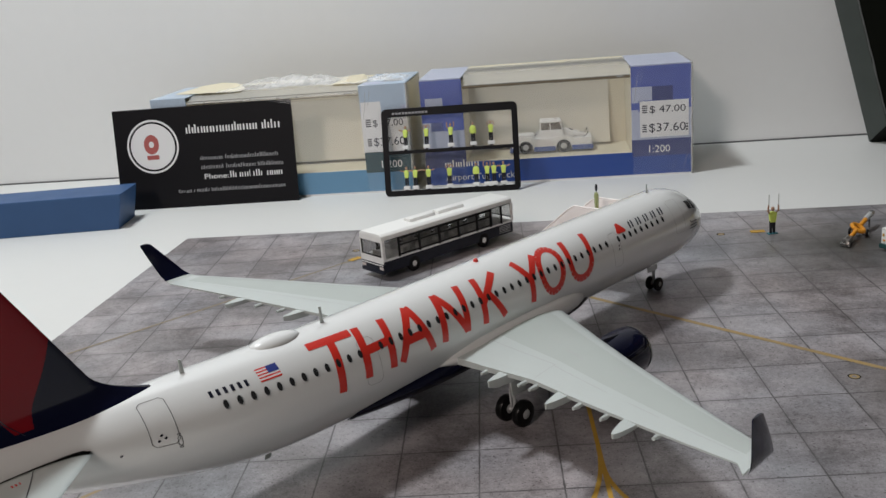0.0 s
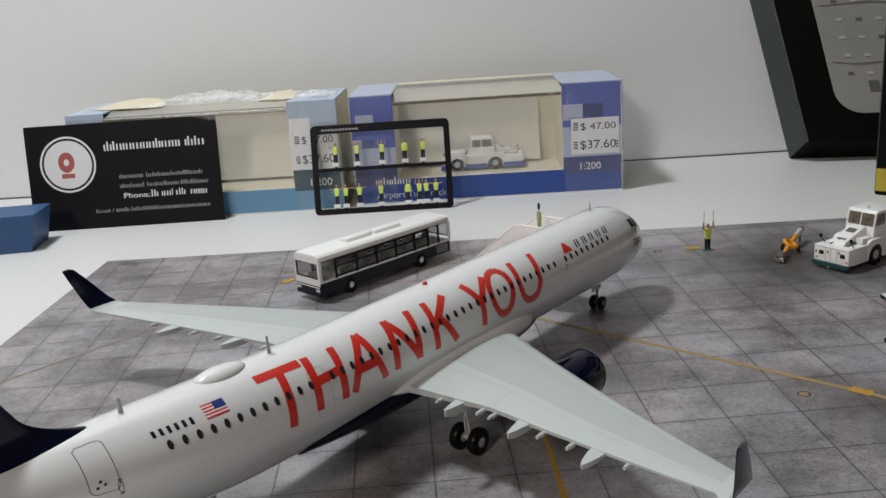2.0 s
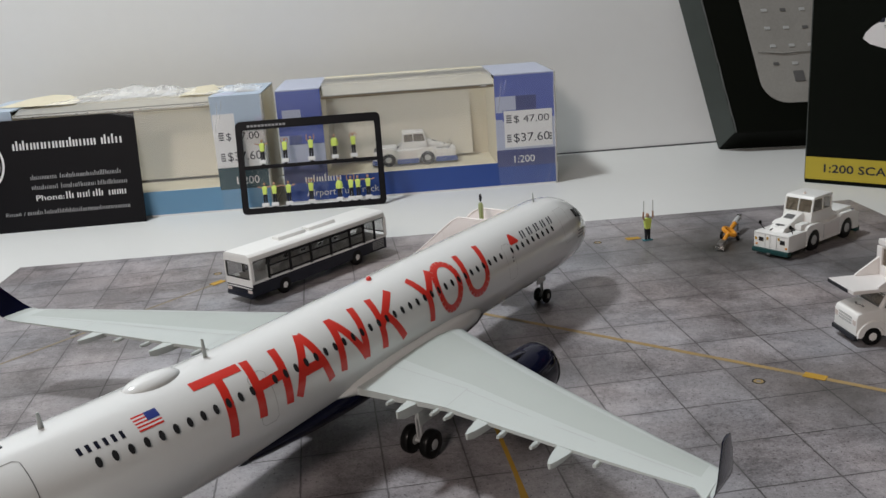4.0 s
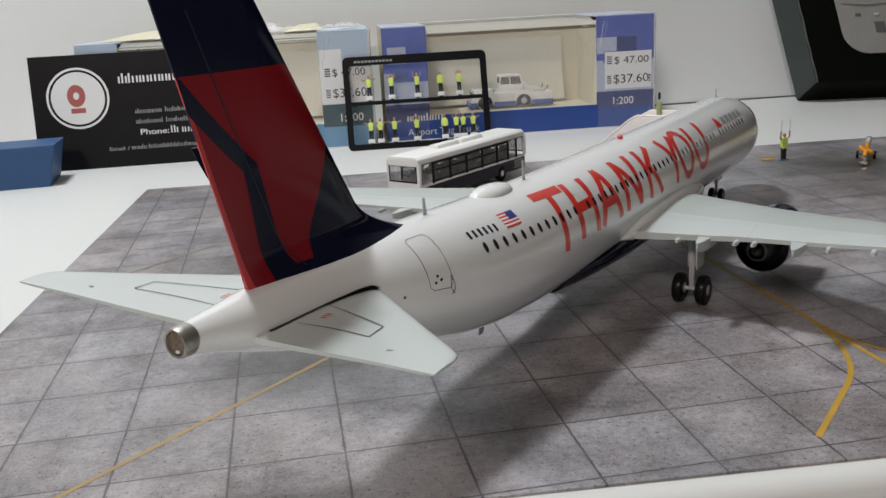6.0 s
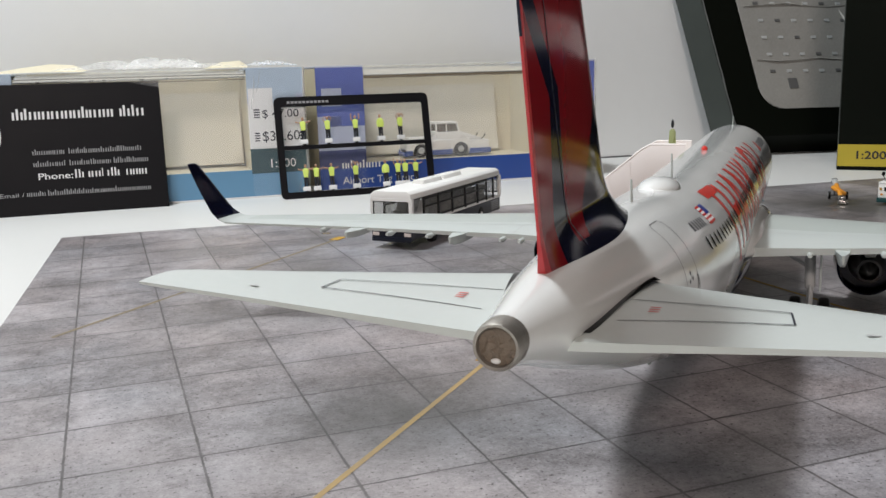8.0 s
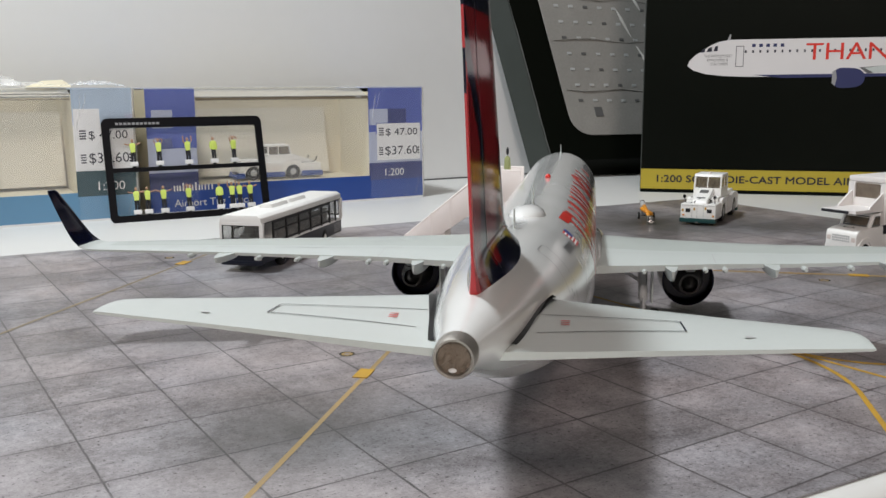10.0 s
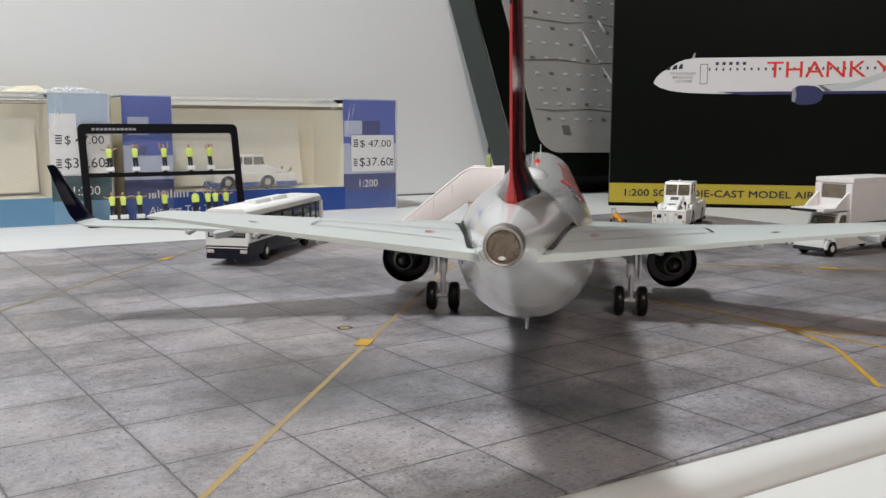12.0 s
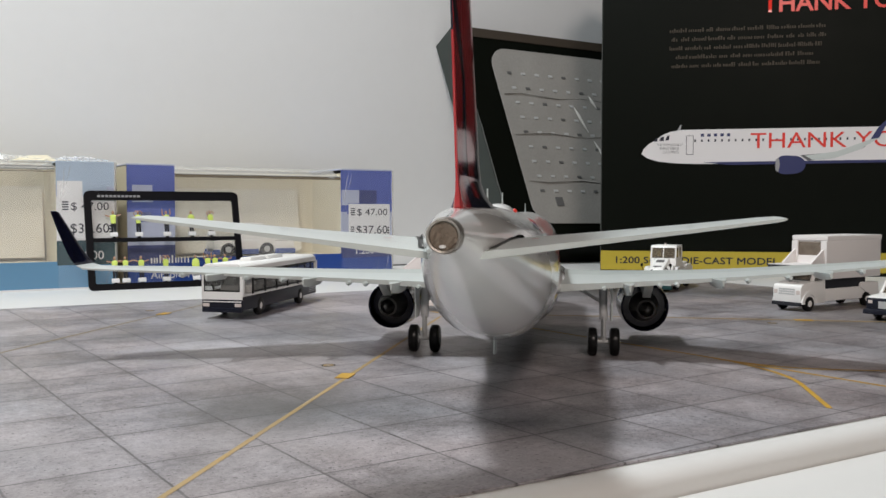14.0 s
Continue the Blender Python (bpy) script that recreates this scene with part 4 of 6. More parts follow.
        path = [(5.6, 0.48), (18.4, 0.42), (18.7, 0.64), (5.6, 0.76)]
        for (ya, fa), (yb, fb) in zip(path, path[1:]):
            n = 10
            pts = [on(ya + (yb - ya) * k / n, fa + (fb - fa) * k / n) for k in range(n + 1)]
            d = (pts[-1] - pts[0]).normalized().cross(Vector((0, 0, 1))) * 0.07
            row = [(bm.verts.new(p + d), bm.verts.new(p - d)) for p in pts]
            for (a, b), (e, f) in zip(row, row[1:]):
                bm.faces.new((a, e, f, b))
            part("panel_line", bm, INK, stab)
            bm = bmesh.new()
        p = on(23.5, 0.72)
        bmesh.ops.create_circle(bm, cap_ends=True, radius=0.45, segments=14, matrix=Matrix.Translation(p) @ Matrix.Diagonal((0.5, 1, 1, 1)))
        part("panel_dot", bm, GEAR, stab)
        bm = bmesh.new()
        for k in range(3):
            p = on(8.2, 0.56 + 0.03 * k)
            quad(bm, [p + Vector((0.1, -0.45, 0)), p + Vector((0.1, 0.45, 0)), p + Vector((-0.15, 0.45, 0)), p + Vector((-0.15, -0.45, 0))])
        part("warning_mark", bm, LETTER, stab, "tiny red warning mark")


build_tail()


# ---- ground vehicles on the apron ----
def build_bus():
    bus = root("airport_bus", at_mm(77.3, 164.8, 0, 43) @ Matrix.Diagonal((1.01, 1, 1.05, 1)), "white and navy model bus with clear windows on mat", "bus")
    W, L = 6.1, 58.4
    bm = bmesh.new()
    prism(bm, [(-W, 2.2), (W, 2.2), (W, 6.3), (-W, 6.3)], 0, L, "x", bevel=0.35)
    part("lower_body", bm, NAVYBODY, bus, "navy lower body", smooth=True)
    bm = bmesh.new()
    for s in (-1, 1):
        box(bm, 0.2, L - 0.2, s * W - 0.14, s * W + 0.14, 5.95, 6.75, 0.05)
    box(bm, -0.08, 0.2, -W, W, 5.2, 7.4, 0.06)
    box(bm, -0.12, 0.1, -W + 0.3, W - 0.3, 4.55, 4.8, 0.03)
    part("white_band", bm, VEHWHITE, bus)
    bm = bmesh.new()
    prism(bm, [(-W + 0.1, 12.4), (W - 0.1, 12.4), (W, 12.9), (W - 0.15, 14.0), (W - 1.2, 14.7), (-W + 1.2, 14.7), (-W + 0.15, 14.0), (-W, 12.9)], -0.1, L, "x", bevel=0.25)
    part("roof", bm, VEHWHITE, bus, "white roof", smooth=True)
    bm = bmesh.new()
    for s in (-1, 1):
        box(bm, 0.6, L - 0.6, s * W - 0.06, s * W + 0.06, 12.42, 12.62)
    part("roof_seam", bm, RUBBER, bus)
    for x0, x1 in ((15.5, 26.5), (27.8, 39.5)):
        bm = bmesh.new()
        prism(bm, [(-2.1, 14.6), (2.1, 14.6), (1.5, 15.7), (-1.5, 15.7)], x0, x1, "x", bevel=0.2)
        part("roof_pod", bm, VEHWHITE, bus, smooth=True)
    posts = [0.35, 6.6, 15.2, 23.8, 32.4, 41.0, 47.5, 52.6, 57.9]
    for s in (-1, 1):
        for k, x in enumerate(posts):
            bm = bmesh.new()
            w = 0.5 if k in (0, 8) else 0.42
            box(bm, x - w, x + w, s * W - 0.35 - 0.05, s * W - 0.05, 6.4, 12.7, 0.06)
            part("window_post", bm, VEHWHITE if k in (0, 8) else RUBBER, bus)
        for k, (a, b) in enumerate(zip(posts, posts[1:])):
            bm = bmesh.new()
            box(bm, a + 0.3, b - 0.3, s * W - 0.22, s * W - 0.14, 6.6, 12.45)
            part("side_window", bm, TINTED if 1 <= k <= 6 else GLASS, bus)
            if 1 <= k <= 5:
                bm = bmesh.new()
                box(bm, a + 0.3, b - 0.3, s * W - 0.3, s * W - 0.05, 9.85, 10.3)
                box(bm, a + 0.3, b - 0.3, s * W - 0.3, s * W - 0.05, 6.8, 7.25)
                box(bm, a + 0.3, b - 0.3, s * W - 0.3, s * W - 0.05, 11.9, 12.5)
                part("window_rail", bm, RUBBER, bus)
    for x0, nm in ((-0.05, "windscreen"), (L - 0.25, "rear_window")):
        bm = bmesh.new()
        box(bm, x0, x0 + 0.2, -W + 0.7, W - 0.7, 7.6, 12.2)
        part(nm, bm, TINTED, bus)
        bm = bmesh.new()
        for y in (-W + 0.35, W - 0.35):
            box(bm, x0 - 0.1, x0 + 0.35, y - 0.35, y + 0.35, 6.3, 12.8, 0.08)
        box(bm, x0 - 0.1, x0 + 0.35, -W + 0.3, W - 0.3, 12.1, 12.9, 0.06)
        part("end_frame", bm, VEHWHITE, bus)
        bm = bmesh.new()
        for y0, y1, z0, z1 in ((-W + 0.62, -W + 0.95, 7.4, 12.25), (W - 0.95, W - 0.62, 7.4, 12.25), (-W + 0.7, W - 0.7, 7.35, 7.7), (-W + 0.7, W - 0.7, 11.95, 12.25)):
            box(bm, x0 - 0.06, x0 + 0.25, y0, y1, z0, z1)
        part("window_seal", bm, RUBBER, bus)
    bm = bmesh.new()
    box(bm, 0.5, L - 0.5, -W + 0.5, W - 0.5, 5.9, 6.5)
    part("deck", bm, SEATGREY, bus)
    for k in range(6):
        for s in (-1, 1):
            bm = bmesh.new()
            x = 9 + 7.4 * k
            prism(bm, [(x, 6.5), (x + 3.0, 6.5), (x + 3.0, 7.9), (x + 3.9, 10.6), (x + 3.2, 10.8), (x + 2.0, 8.4), (x, 8.3)], s * 3.4 - 1.5, s * 3.4 + 1.5, "y", bevel=0.2)
            part("seat", bm, SEATGREY, bus, smooth=True)
    bm = bmesh.new()
    prism(bm, [(1.2, 6.5), (2.8, 6.5), (2.4, 8.4), (1.0, 8.9)], -4.5, 1.0, "y", bevel=0.2)
    part("dashboard", bm, SEATGREY, bus)
    for y in (-W + 1.3, W - 1.3):
        bm = bmesh.new()
        box(bm, -0.12, 0.15, y - 1.0, y + 1.0, 3.3, 4.2, 0.1)
        part("headlight", bm, LAMPGLASS, bus, "pale pink headlight")
    bm = bmesh.new()
    for k in range(5):
        box(bm, 51.5, 57, -W - 0.1, -W + 0.1, 3.0 + 0.55 * k, 3.2 + 0.55 * k)
    part("grille", bm, GEAR, bus)
    bm = bmesh.new()
    box(bm, -0.3, 1.0, -W + 0.1, W - 0.1, 1.8, 3.0, 0.3)
    part("bumper", bm, NAVYBODY, bus, smooth=True)
    for x in (12.5, 44.0):
        for s in (-1, 1):
            wheel(bus, x, s * (W - 0.75), 2.6, 1.7, 0.42, hubmat=VEHWHITE)
    return bus


build_bus()


def build_tug(m, label, skirt, skirt_label):
    tug = root("tow_tractor", m, label, "tow tractor")
    bm = bmesh.new()
    box(bm, 0.4, 10.0, -6.0, 6.0, 1.9, 6.9, 0.35)
    part("front_body", bm, VEHWHITE, tug, "white front body", smooth=True)
    bm = bmesh.new()
    prism(bm, [(9.5, 3.6), (38, 3.6), (38, 7.4), (25, 7.6), (24, 8.0), (9.5, 7.0)], -5.2, 5.2, "y", bevel=0.3)
    part("hull", bm, VEHWHITE, tug, smooth=True)
    # side fenders with the wheels sunk under them
    for s in (-1, 1):
        bm = bmesh.new()
        side = [(9.6, 2.2), (9.6, 7.3), (11, 8.0), (16.5, 8.0), (18, 7.4), (27, 7.4), (28.5, 8.2), (34.5, 8.2), (38, 7.0), (38, 2.2)]
        for cx in (31.5, 13.5):
            side += [(cx + 3.7 * math.cos(a), 2.2 + 4.2 * math.sin(a)) for a in (math.pi * k / 10 for k in range(11))]
        prism(bm, side, s * 5.6 - 0.55, s * 5.6 + 0.55, "y")
        part("fender", bm, VEHWHITE, tug)
        bm = bmesh.new()
        box(bm, 18.5, 26.5, s * 6.2 - 0.06, s * 6.2 + 0.06, 3.2, 6.8)
        box(bm, 19.4, 22.0, s * 6.28 - 0.06, s * 6.28 + 0.06, 5.2, 5.8)
        part("side_locker", bm, BOXWHITE, tug)
        bm = bmesh.new()
        for x in (18.4, 22.5, 26.6):
            box(bm, x - 0.06, x + 0.06, s * 6.2 - 0.04, s * 6.2 + 0.04, 3.0, 7.0)
        part("panel_line", bm, GEAR, tug)
    # spine over the engine, with a lower block beside it
    bm = bmesh.new()
    prism(bm, [(2.6, 6.8), (13.5, 7.4), (13.5, 10.9), (12.2, 10.9), (3.4, 7.9)], -2.4, 2.6, "y", bevel=0.3)
    part("bonnet", bm, VEHWHITE, tug, smooth=True)
    bm = bmesh.new()
    box(bm, 8.0, 12.5, -5.0, -2.7, 6.9, 8.6, 0.3)
    part("battery_box", bm, VEHWHITE, tug, smooth=True)
    tilt = Matrix.Translation((7.6, 0, 9.40)) @ Matrix.Rotation(radians(-18.8), 4, "Y")
    for k, (x0, x1) in enumerate(((-3.0, -2.3), (1.2, 3.4))):
        bm = bmesh.new()
        box(bm, x0, x1, -1.3, 1.6, -0.06, 0.06, m=tilt)
        part("bonnet_vent", bm, GREYLINE, tug)
    for x, nm in ((-0.3, "bumper"), (36.9, "bumper")):
        bm = bmesh.new()
        box(bm, x, x + 2.2, -6.2, 6.2, 0.9, 2.3, 0.35)
        part(nm, bm, skirt, tug, skirt_label, smooth=True)
    if skirt is not DKGREEN:
        for s in (-1, 1):
            bm = bmesh.new()
            box(bm, 17.4, 27.6, s * 5.9 - 0.5, s * 5.9 + 0.5, 1.0, 3.4, 0.25)
            part("side_skirt", bm, skirt, tug, skirt_label, smooth=True)
            for x0, x1 in ((-0.2, 9.7), (35.3, 38.6)):
                bm = bmesh.new()
                box(bm, x0, x1, s * 5.9 - 0.5, s * 5.9 + 0.5, 1.0, 3.4, 0.25)
                part("side_skirt", bm, skirt, tug, skirt_label, smooth=True)
    # black strips painting the shaded gaps round bonnet and fenders, small yellow labels
    for x0, x1, y0, y1, z in ((3.6, 9.8, -3.3, -2.7, 6.95), (3.6, 9.8, 2.8, 3.4, 6.95), (10.2, 13.4, -4.9, -4.5, 7.75), (10.2, 13.4, 4.5, 4.9, 7.75), (24.8, 27.3, -4.0, 4.0, 7.85), (36.4, 37.9, -4.4, 4.4, 7.6)):
        bm = bmesh.new()
        box(bm, x0, x1, y0, y1, z - 0.5, z)
        part("deck_gap", bm, RUBBER, tug)
    for y, z in ((1.2, 4.9), (-2.6, 5.2), (5.2, 4.4)):
        bm = bmesh.new()
        box(bm, 0.28, 0.45, y - 0.3, y + 0.3, z, z + 0.8)
        part("label_mark", bm, YELLOW, tug, "small yellow label")
    for y in (-4.4, 4.2):
        bm = bmesh.new()
        box(bm, 9.0, 12.6, y - 0.55, y + 0.55, 6.8, 7.9, 0.2)
        part("step_box", bm, VEHWHITE, tug, smooth=True)
    # cab: lower walls, roof, posts, panes
    bm = bmesh.new()
    prism(bm, [(13.0, 7.4), (24.4, 7.4), (24.4, 11.1), (13.7, 11.1)], -4.9, 4.9, "y", bevel=0.3)
    part("cab_wall", bm, VEHWHITE, tug, smooth=True)
    bm = bmesh.new()
    prism(bm, [(14.2, 14.6), (24.6, 14.6), (24.3, 15.5), (14.9, 15.5)], -4.9, 4.9, "y", bevel=0.3)
    part("cab_roof", bm, VEHWHITE, tug, smooth=True)
    for s in (-1, 1):
        for xa, xb in ((13.6, 14.7), (19.4, 19.6), (24.0, 24.1)):
            bm = bmesh.new()
            tube(bm, [(xa + 0.2, s * 4.6, 10.8), (xb, s * 4.55, 14.8)], 0.34 if xa != 19.4 else 0.22, 8)
            part("cab_post", bm, VEHWHITE, tug, smooth=True)
        bm = bmesh.new()
        prism(bm, [(14.1, 11.0), (23.8, 11.0), (23.9, 14.6), (14.9, 14.6)], s * 4.5 - 0.06, s * 4.5 + 0.06, "y")
        part("side_window", bm, TANPANE, tug)
        bm = bmesh.new()
        prism(bm, [(24.3, 10.4), (27.2, 8.2), (27.2, 7.4), (24.3, 7.4)], s * 4.3 - 0.4, s * 4.3 + 0.4, "y", bevel=0.1)
        part("cab_brace", bm, VEHWHITE, tug)
        bm = bmesh.new()
        tube(bm, [(4.0, s * 4.9, 6.8), (2.6, s * 5.2, 8.4), (2.3, s * 5.2, 8.7)], 0.15, 6)
        bmesh.ops.create_icosphere(bm, subdivisions=1, radius=0.7, matrix=Matrix.Translation((2.2, s * 5.2, 9.1)) @ Matrix.Diagonal((0.5, 0.9, 1, 1)))
        part("mirror", bm, RUBBER, tug, smooth=True)
    bm = bmesh.new()
    tube(bm, [(13.4, 0, 10.2), (14.5, 0, 14.8)], 0.2, 8)
    part("cab_post", bm, VEHWHITE, tug)
    for y0, y1 in ((-4.2, -0.2), (0.2, 4.2)):
        bm = bmesh.new()
        prism(bm, [(13.7, 11.0), (14.5, 14.6), (14.65, 14.6), (13.85, 11.0)], y0, y1, "y")
        part("windscreen", bm, TANPANE, tug)
        bm = bmesh.new()
        ym = (y0 + y1) / 2
        tube(bm, [(13.42, ym + 0.9, 10.4), (14.2, ym - 0.5, 13.4)], 0.07, 5)
        part("wiper", bm, RUBBER, tug)
    bm = bmesh.new()
    prism(bm, [(18.5, 10.0), (21.5, 10.0), (22.2, 13.2), (21.4, 13.4), (20.6, 11.2), (18.5, 11.0)], -3, 3, "y", bevel=0.25)
    part("seat", bm, TROUSER, tug, smooth=True)
    bm = bmesh.new()
    spin(bm, [(15.4, 0.5), (15.9, 0.45), (16.2, 0.2)], (17, 0, 0), "z", 12)
    part("beacon", bm, LAMPGLASS, tug, "pink roof beacon", smooth=True)
    bm = bmesh.new()
    box(bm, 27.5, 36.5, -4.4, 4.4, 7.3, 9.0, 0.3)
    part("rear_deck", bm, VEHWHITE, tug, smooth=True)
    for y in (-3.9, 3.4):
        bm = bmesh.new()
        box(bm, 0.25, 0.5, y - 0.8, y + 0.8, 4.2, 5.4, 0.1)
        part("headlight", bm, DARKGLASS, tug, "small dark lamp panel")
    bm = bmesh.new()
    for y in (-1.9, 0.3, 2.0):
        box(bm, 0.3, 0.42, y - 0.05, y + 0.05, 2.4, 6.6)
    box(bm, 0.3, 0.42, -5.6, 5.6, 6.42, 6.52)
    part("panel_line", bm, GEAR, tug)
    for y in (-5.2, 4.9):
        bm = bmesh.new()
        box(bm, 0.26, 0.45, y - 0.35, y + 0.35, 3.0, 3.5)
        part("marker_lamp", bm, ORANGE, tug)
    bm = bmesh.new()
    tube(bm, [(2.6, 2.0, 7.2), (4.5, 0.6, 8.2), (6.0, -1.2, 8.6), (7.0, -3.2, 7.4)], 0.17, 6)
    part("hose", bm, RUBBER, tug, smooth=True)
    bm = bmesh.new()
    box(bm, -0.9, 0, -0.5, 0.5, 0.8, 1.3, 0.1)
    part("tow_hook", bm, GREYLINE, tug)
    for x in (13.5, 31.5):
        for s in (-1, 1):
            wheel(tug, x, s * 5.0, 3.3, 2.2, 0.5, hubmat=GEAR)


build_tug(at_mm(240.6, 153.6, 0, 29) @ Matrix.Diagonal((1.05, 1.02, 1.09, 1)), "white model tow tractor with dark green bumpers on mat", DKGREEN, "dark green bumper")


def build_towbar():
    bar = root("tow_bar", at_mm(230.4, 166.2, 0, 52), "orange tow bar with chromed head lying on mat", "tow bar")
    bm = bmesh.new()
    tube(bm, [(13, 0, 3.2), (19, 0, 3.9)], 0.75, 10)
    tube(bm, [(3, 0, 1.8), (9, 0, 2.8)], 0.7, 10)
    part("bar", bm, ORANGE, bar, smooth=True)
    bm = bmesh.new()
    tube(bm, [(18.6, 0, 3.85), (24, 0, 4.5)], 0.95, 10)
    part("grey_sleeve", bm, GEAR, bar, "grey sleeve", smooth=True)
    bm = bmesh.new()
    pts = [(11.0 + 1.9 * math.cos(a), 1.8 * math.sin(a), 3.0 + 1.0 * math.sin(a)) for a in (2 * math.pi * k / 16 for k in range(17))]
    tube(bm, pts, 0.72, 8)
    part("ring_frame", bm, ORANGE, bar, smooth=True)
    bm = bmesh.new()
    box(bm, -1.6, 3.4, -1.0, 1.0, 0.5, 2.6, 0.35)
    box(bm, -2.4, -1.0, -1.5, 1.5, 0.3, 1.4, 0.3)
    part("head", bm, SILVER, bar, "chromed tow head", smooth=True)
    bm = bmesh.new()
    box(bm, 23.5, 26, -0.9, 0.9, 3.8, 5.4, 0.4)
    part("eye", bm, SILVER, bar, smooth=True)
    for s in (-1, 1):
        wheel(bar, 12.0, s * 2.7, 1.3, 0.8, 0.5)
    bm = bmesh.new()
    tube(bm, [(12.0, -2.7, 1.3), (12.0, 2.7, 1.3)], 0.25, 6)
    part("axle", bm, GREYLINE, bar)
    bm = bmesh.new()
    tube(bm, [(23, 0, 4.0), (23.4, 0, 0.0)], 0.3, 6)
    part("prop", bm, GREYLINE, bar)


build_towbar()


def build_stairs():
    """Passenger stairs at the front left door: x along the plane, y outwards from its flank."""
    base = Matrix.Translation((105.8 * MM, 71.8 * MM, 0)) @ pose(0, 0, 0, 0, 0, 47.4) @ Matrix.Translation((81.5 * MM, 11.6 * MM, 0)) @ Matrix.Diagonal((1, 0.84, 1, 1))
    st = root("passenger_stairs", base, "pinkish white plastic passenger stairs beside the airliner", "airport stairs")
    W = 5.6
    bm = bmesh.new()
    box(bm, -W, W, 0, 12, 16.6, 17.6, 0.2)
    part("platform", bm, PINKWHITE, st)
    for s in (-1, 1):
        bm = bmesh.new()
        prism(bm, [(0.3, 16.0), (12, 16.0), (37, 1.6), (40, 1.6), (40, 6.2), (13.5, 24.2), (11.0, 25.4), (0.3, 25.4)], s * W - 0.35, s * W + 0.35, "x", bevel=0.25)
        part("side_panel", bm, PINKWHITE, st, smooth=True)
        bm = bmesh.new()
        tube(bm, [(s * W, 0.3, 25.6), (s * W, 11.2, 25.6), (s * W, 14, 24.3), (s * W, 40, 6.4)], 0.32, 8)
        part("handrail", bm, PINKWHITE, st, smooth=True)
        for y, z in ((17.5, 13.0), (24, 9.0), (30.5, 5.2)):
            bm = bmesh.new()
            box(bm, s * W + s * 0.3 - 0.12, s * W + s * 0.3 + 0.12, y - 0.3, y + 0.3, z, z + 8.2, 0.06)
            part("panel_rib", bm, PINKWHITE, st)
    for k in range(14):
        bm = bmesh.new()
        y = 12 + 1.95 * k
        z = 16.6 - 1.1 * k
        box(bm, -W + 0.2, W - 0.2, y, y + 2.2, z - 0.7, z, 0.06)
        part("step", bm, PINKWHITE, st)
    bm = bmesh.new()
    box(bm, -W, W, 8, 39, 1.8, 3.4, 0.3)
    part("chassis", bm, PINKWHITE, st, smooth=True)
    bm = bmesh.new()
    box(bm, -W + 0.8, W - 0.8, 10, 12, 3.4, 16.6, 0.2)
    box(bm, -W + 0.8, W - 0.8, 26, 28, 3.4, 8, 0.2)
    part("support", bm, PINKWHITE, st)
    for y in (14, 35):
        for s in (-1, 1):
            ob = wheel(st, 0, 0, 2.4, 1.8, 0.5)
            ob.matrix_basis = at_mm(s * 4.6, y, 2.4, 90)


build_stairs()


def figure(name, m, label, category, wands=True, parent=None, tall=9.2, base=True, vest=VEST, arms="up", group="", base_mat=None, slim=1.0, head=None):
    """A tiny cast figure as one plain shape."""
    bm = bmesh.new()
    k = tall / 9.2
    for s in (-0.55, 0.55):
        tube(bm, [(s * k, 0, 0.3), (s * 0.9 * k, 0.1, 4.2 * k)], [0.42 * k, 0.55 * k], 8, 1)
    loft(bm, [[Vector((a * k, b * k, z * k)) for a, b in ((-w, -d), (0, -d * 1.2), (w, -d), (w * 1.1, 0), (w, d), (0, d * 1.2), (-w, d), (-w * 1.1, 0))] for w, d, z in ((0.85, 0.5, 3.9), (0.95, 0.55, 5.0), (1.15, 0.6, 6.6), (1.05, 0.55, 7.1), (0.4, 0.35, 7.4))], mat=0)
    made = bmesh.ops.create_icosphere(bm, subdivisions=2, radius=0.68 * k, matrix=Matrix.Translation((0, 0, 8.25 * k)) @ Matrix.Diagonal((0.85, 0.95, 1.1, 1)))
    for f in {f for v in made["verts"] for f in v.link_faces}:
        f.material_index = 2
    if arms == "up":
        for s in (-1, 1):
            tube(bm, [(s * 1.1 * k, 0, 6.9 * k), (s * 1.75 * k, -0.3, 7.6 * k), (s * 1.65 * k, -0.4, 9.6 * k)], [0.34 * k, 0.3 * k, 0.25 * k], 6, 2)
            if wands:
                tube(bm, [(s * 1.65 * k, -0.4, 9.5 * k), (s * 1.6 * k, -0.5, 13.2 * k)], 0.16 * k, 6, 4)
    elif arms == "out":
        for s in (-1, 1):
            tube(bm, [(s * 1.0 * k, 0, 6.8 * k), (s * 2.2 * k, -0.2, 7.0 * k), (s * 3.2 * k, -0.3, 7.3 * k)], 0.28 * k, 6, 2)
    elif arms == "head":
        for s in (-1, 1):
            tube(bm, [(s * 1.1 * k, 0, 6.8 * k), (s * 1.8 * k, -0.2, 8.0 * k), (s * 0.7 * k, -0.3, 9.0 * k)], 0.28 * k, 6, 2)
    else:
        for s in (-1, 1):
            tube(bm, [(s * 1.15 * k, 0, 6.8 * k), (s * 1.4 * k, 0, 5.4 * k), (s * 1.25 * k, -0.2, 4.0 * k)], 0.3 * k, 6, 0)
    if base:
        box(bm, -1.6 * k, 1.6 * k, -0.8 * k, 0.8 * k, -1.3 if parent else 0, 0.35, 0.12, mat=3)
    for v in bm.verts:
        v.co.x *= slim
        v.co.y *= slim
    ob = part(name, bm, [vest, TROUSER, head or FLESH, base_mat or TURQ, SEATGREY], parent, smooth=True, at=m)
    if not parent:
        tagged(ob, label, category, group)
    return ob


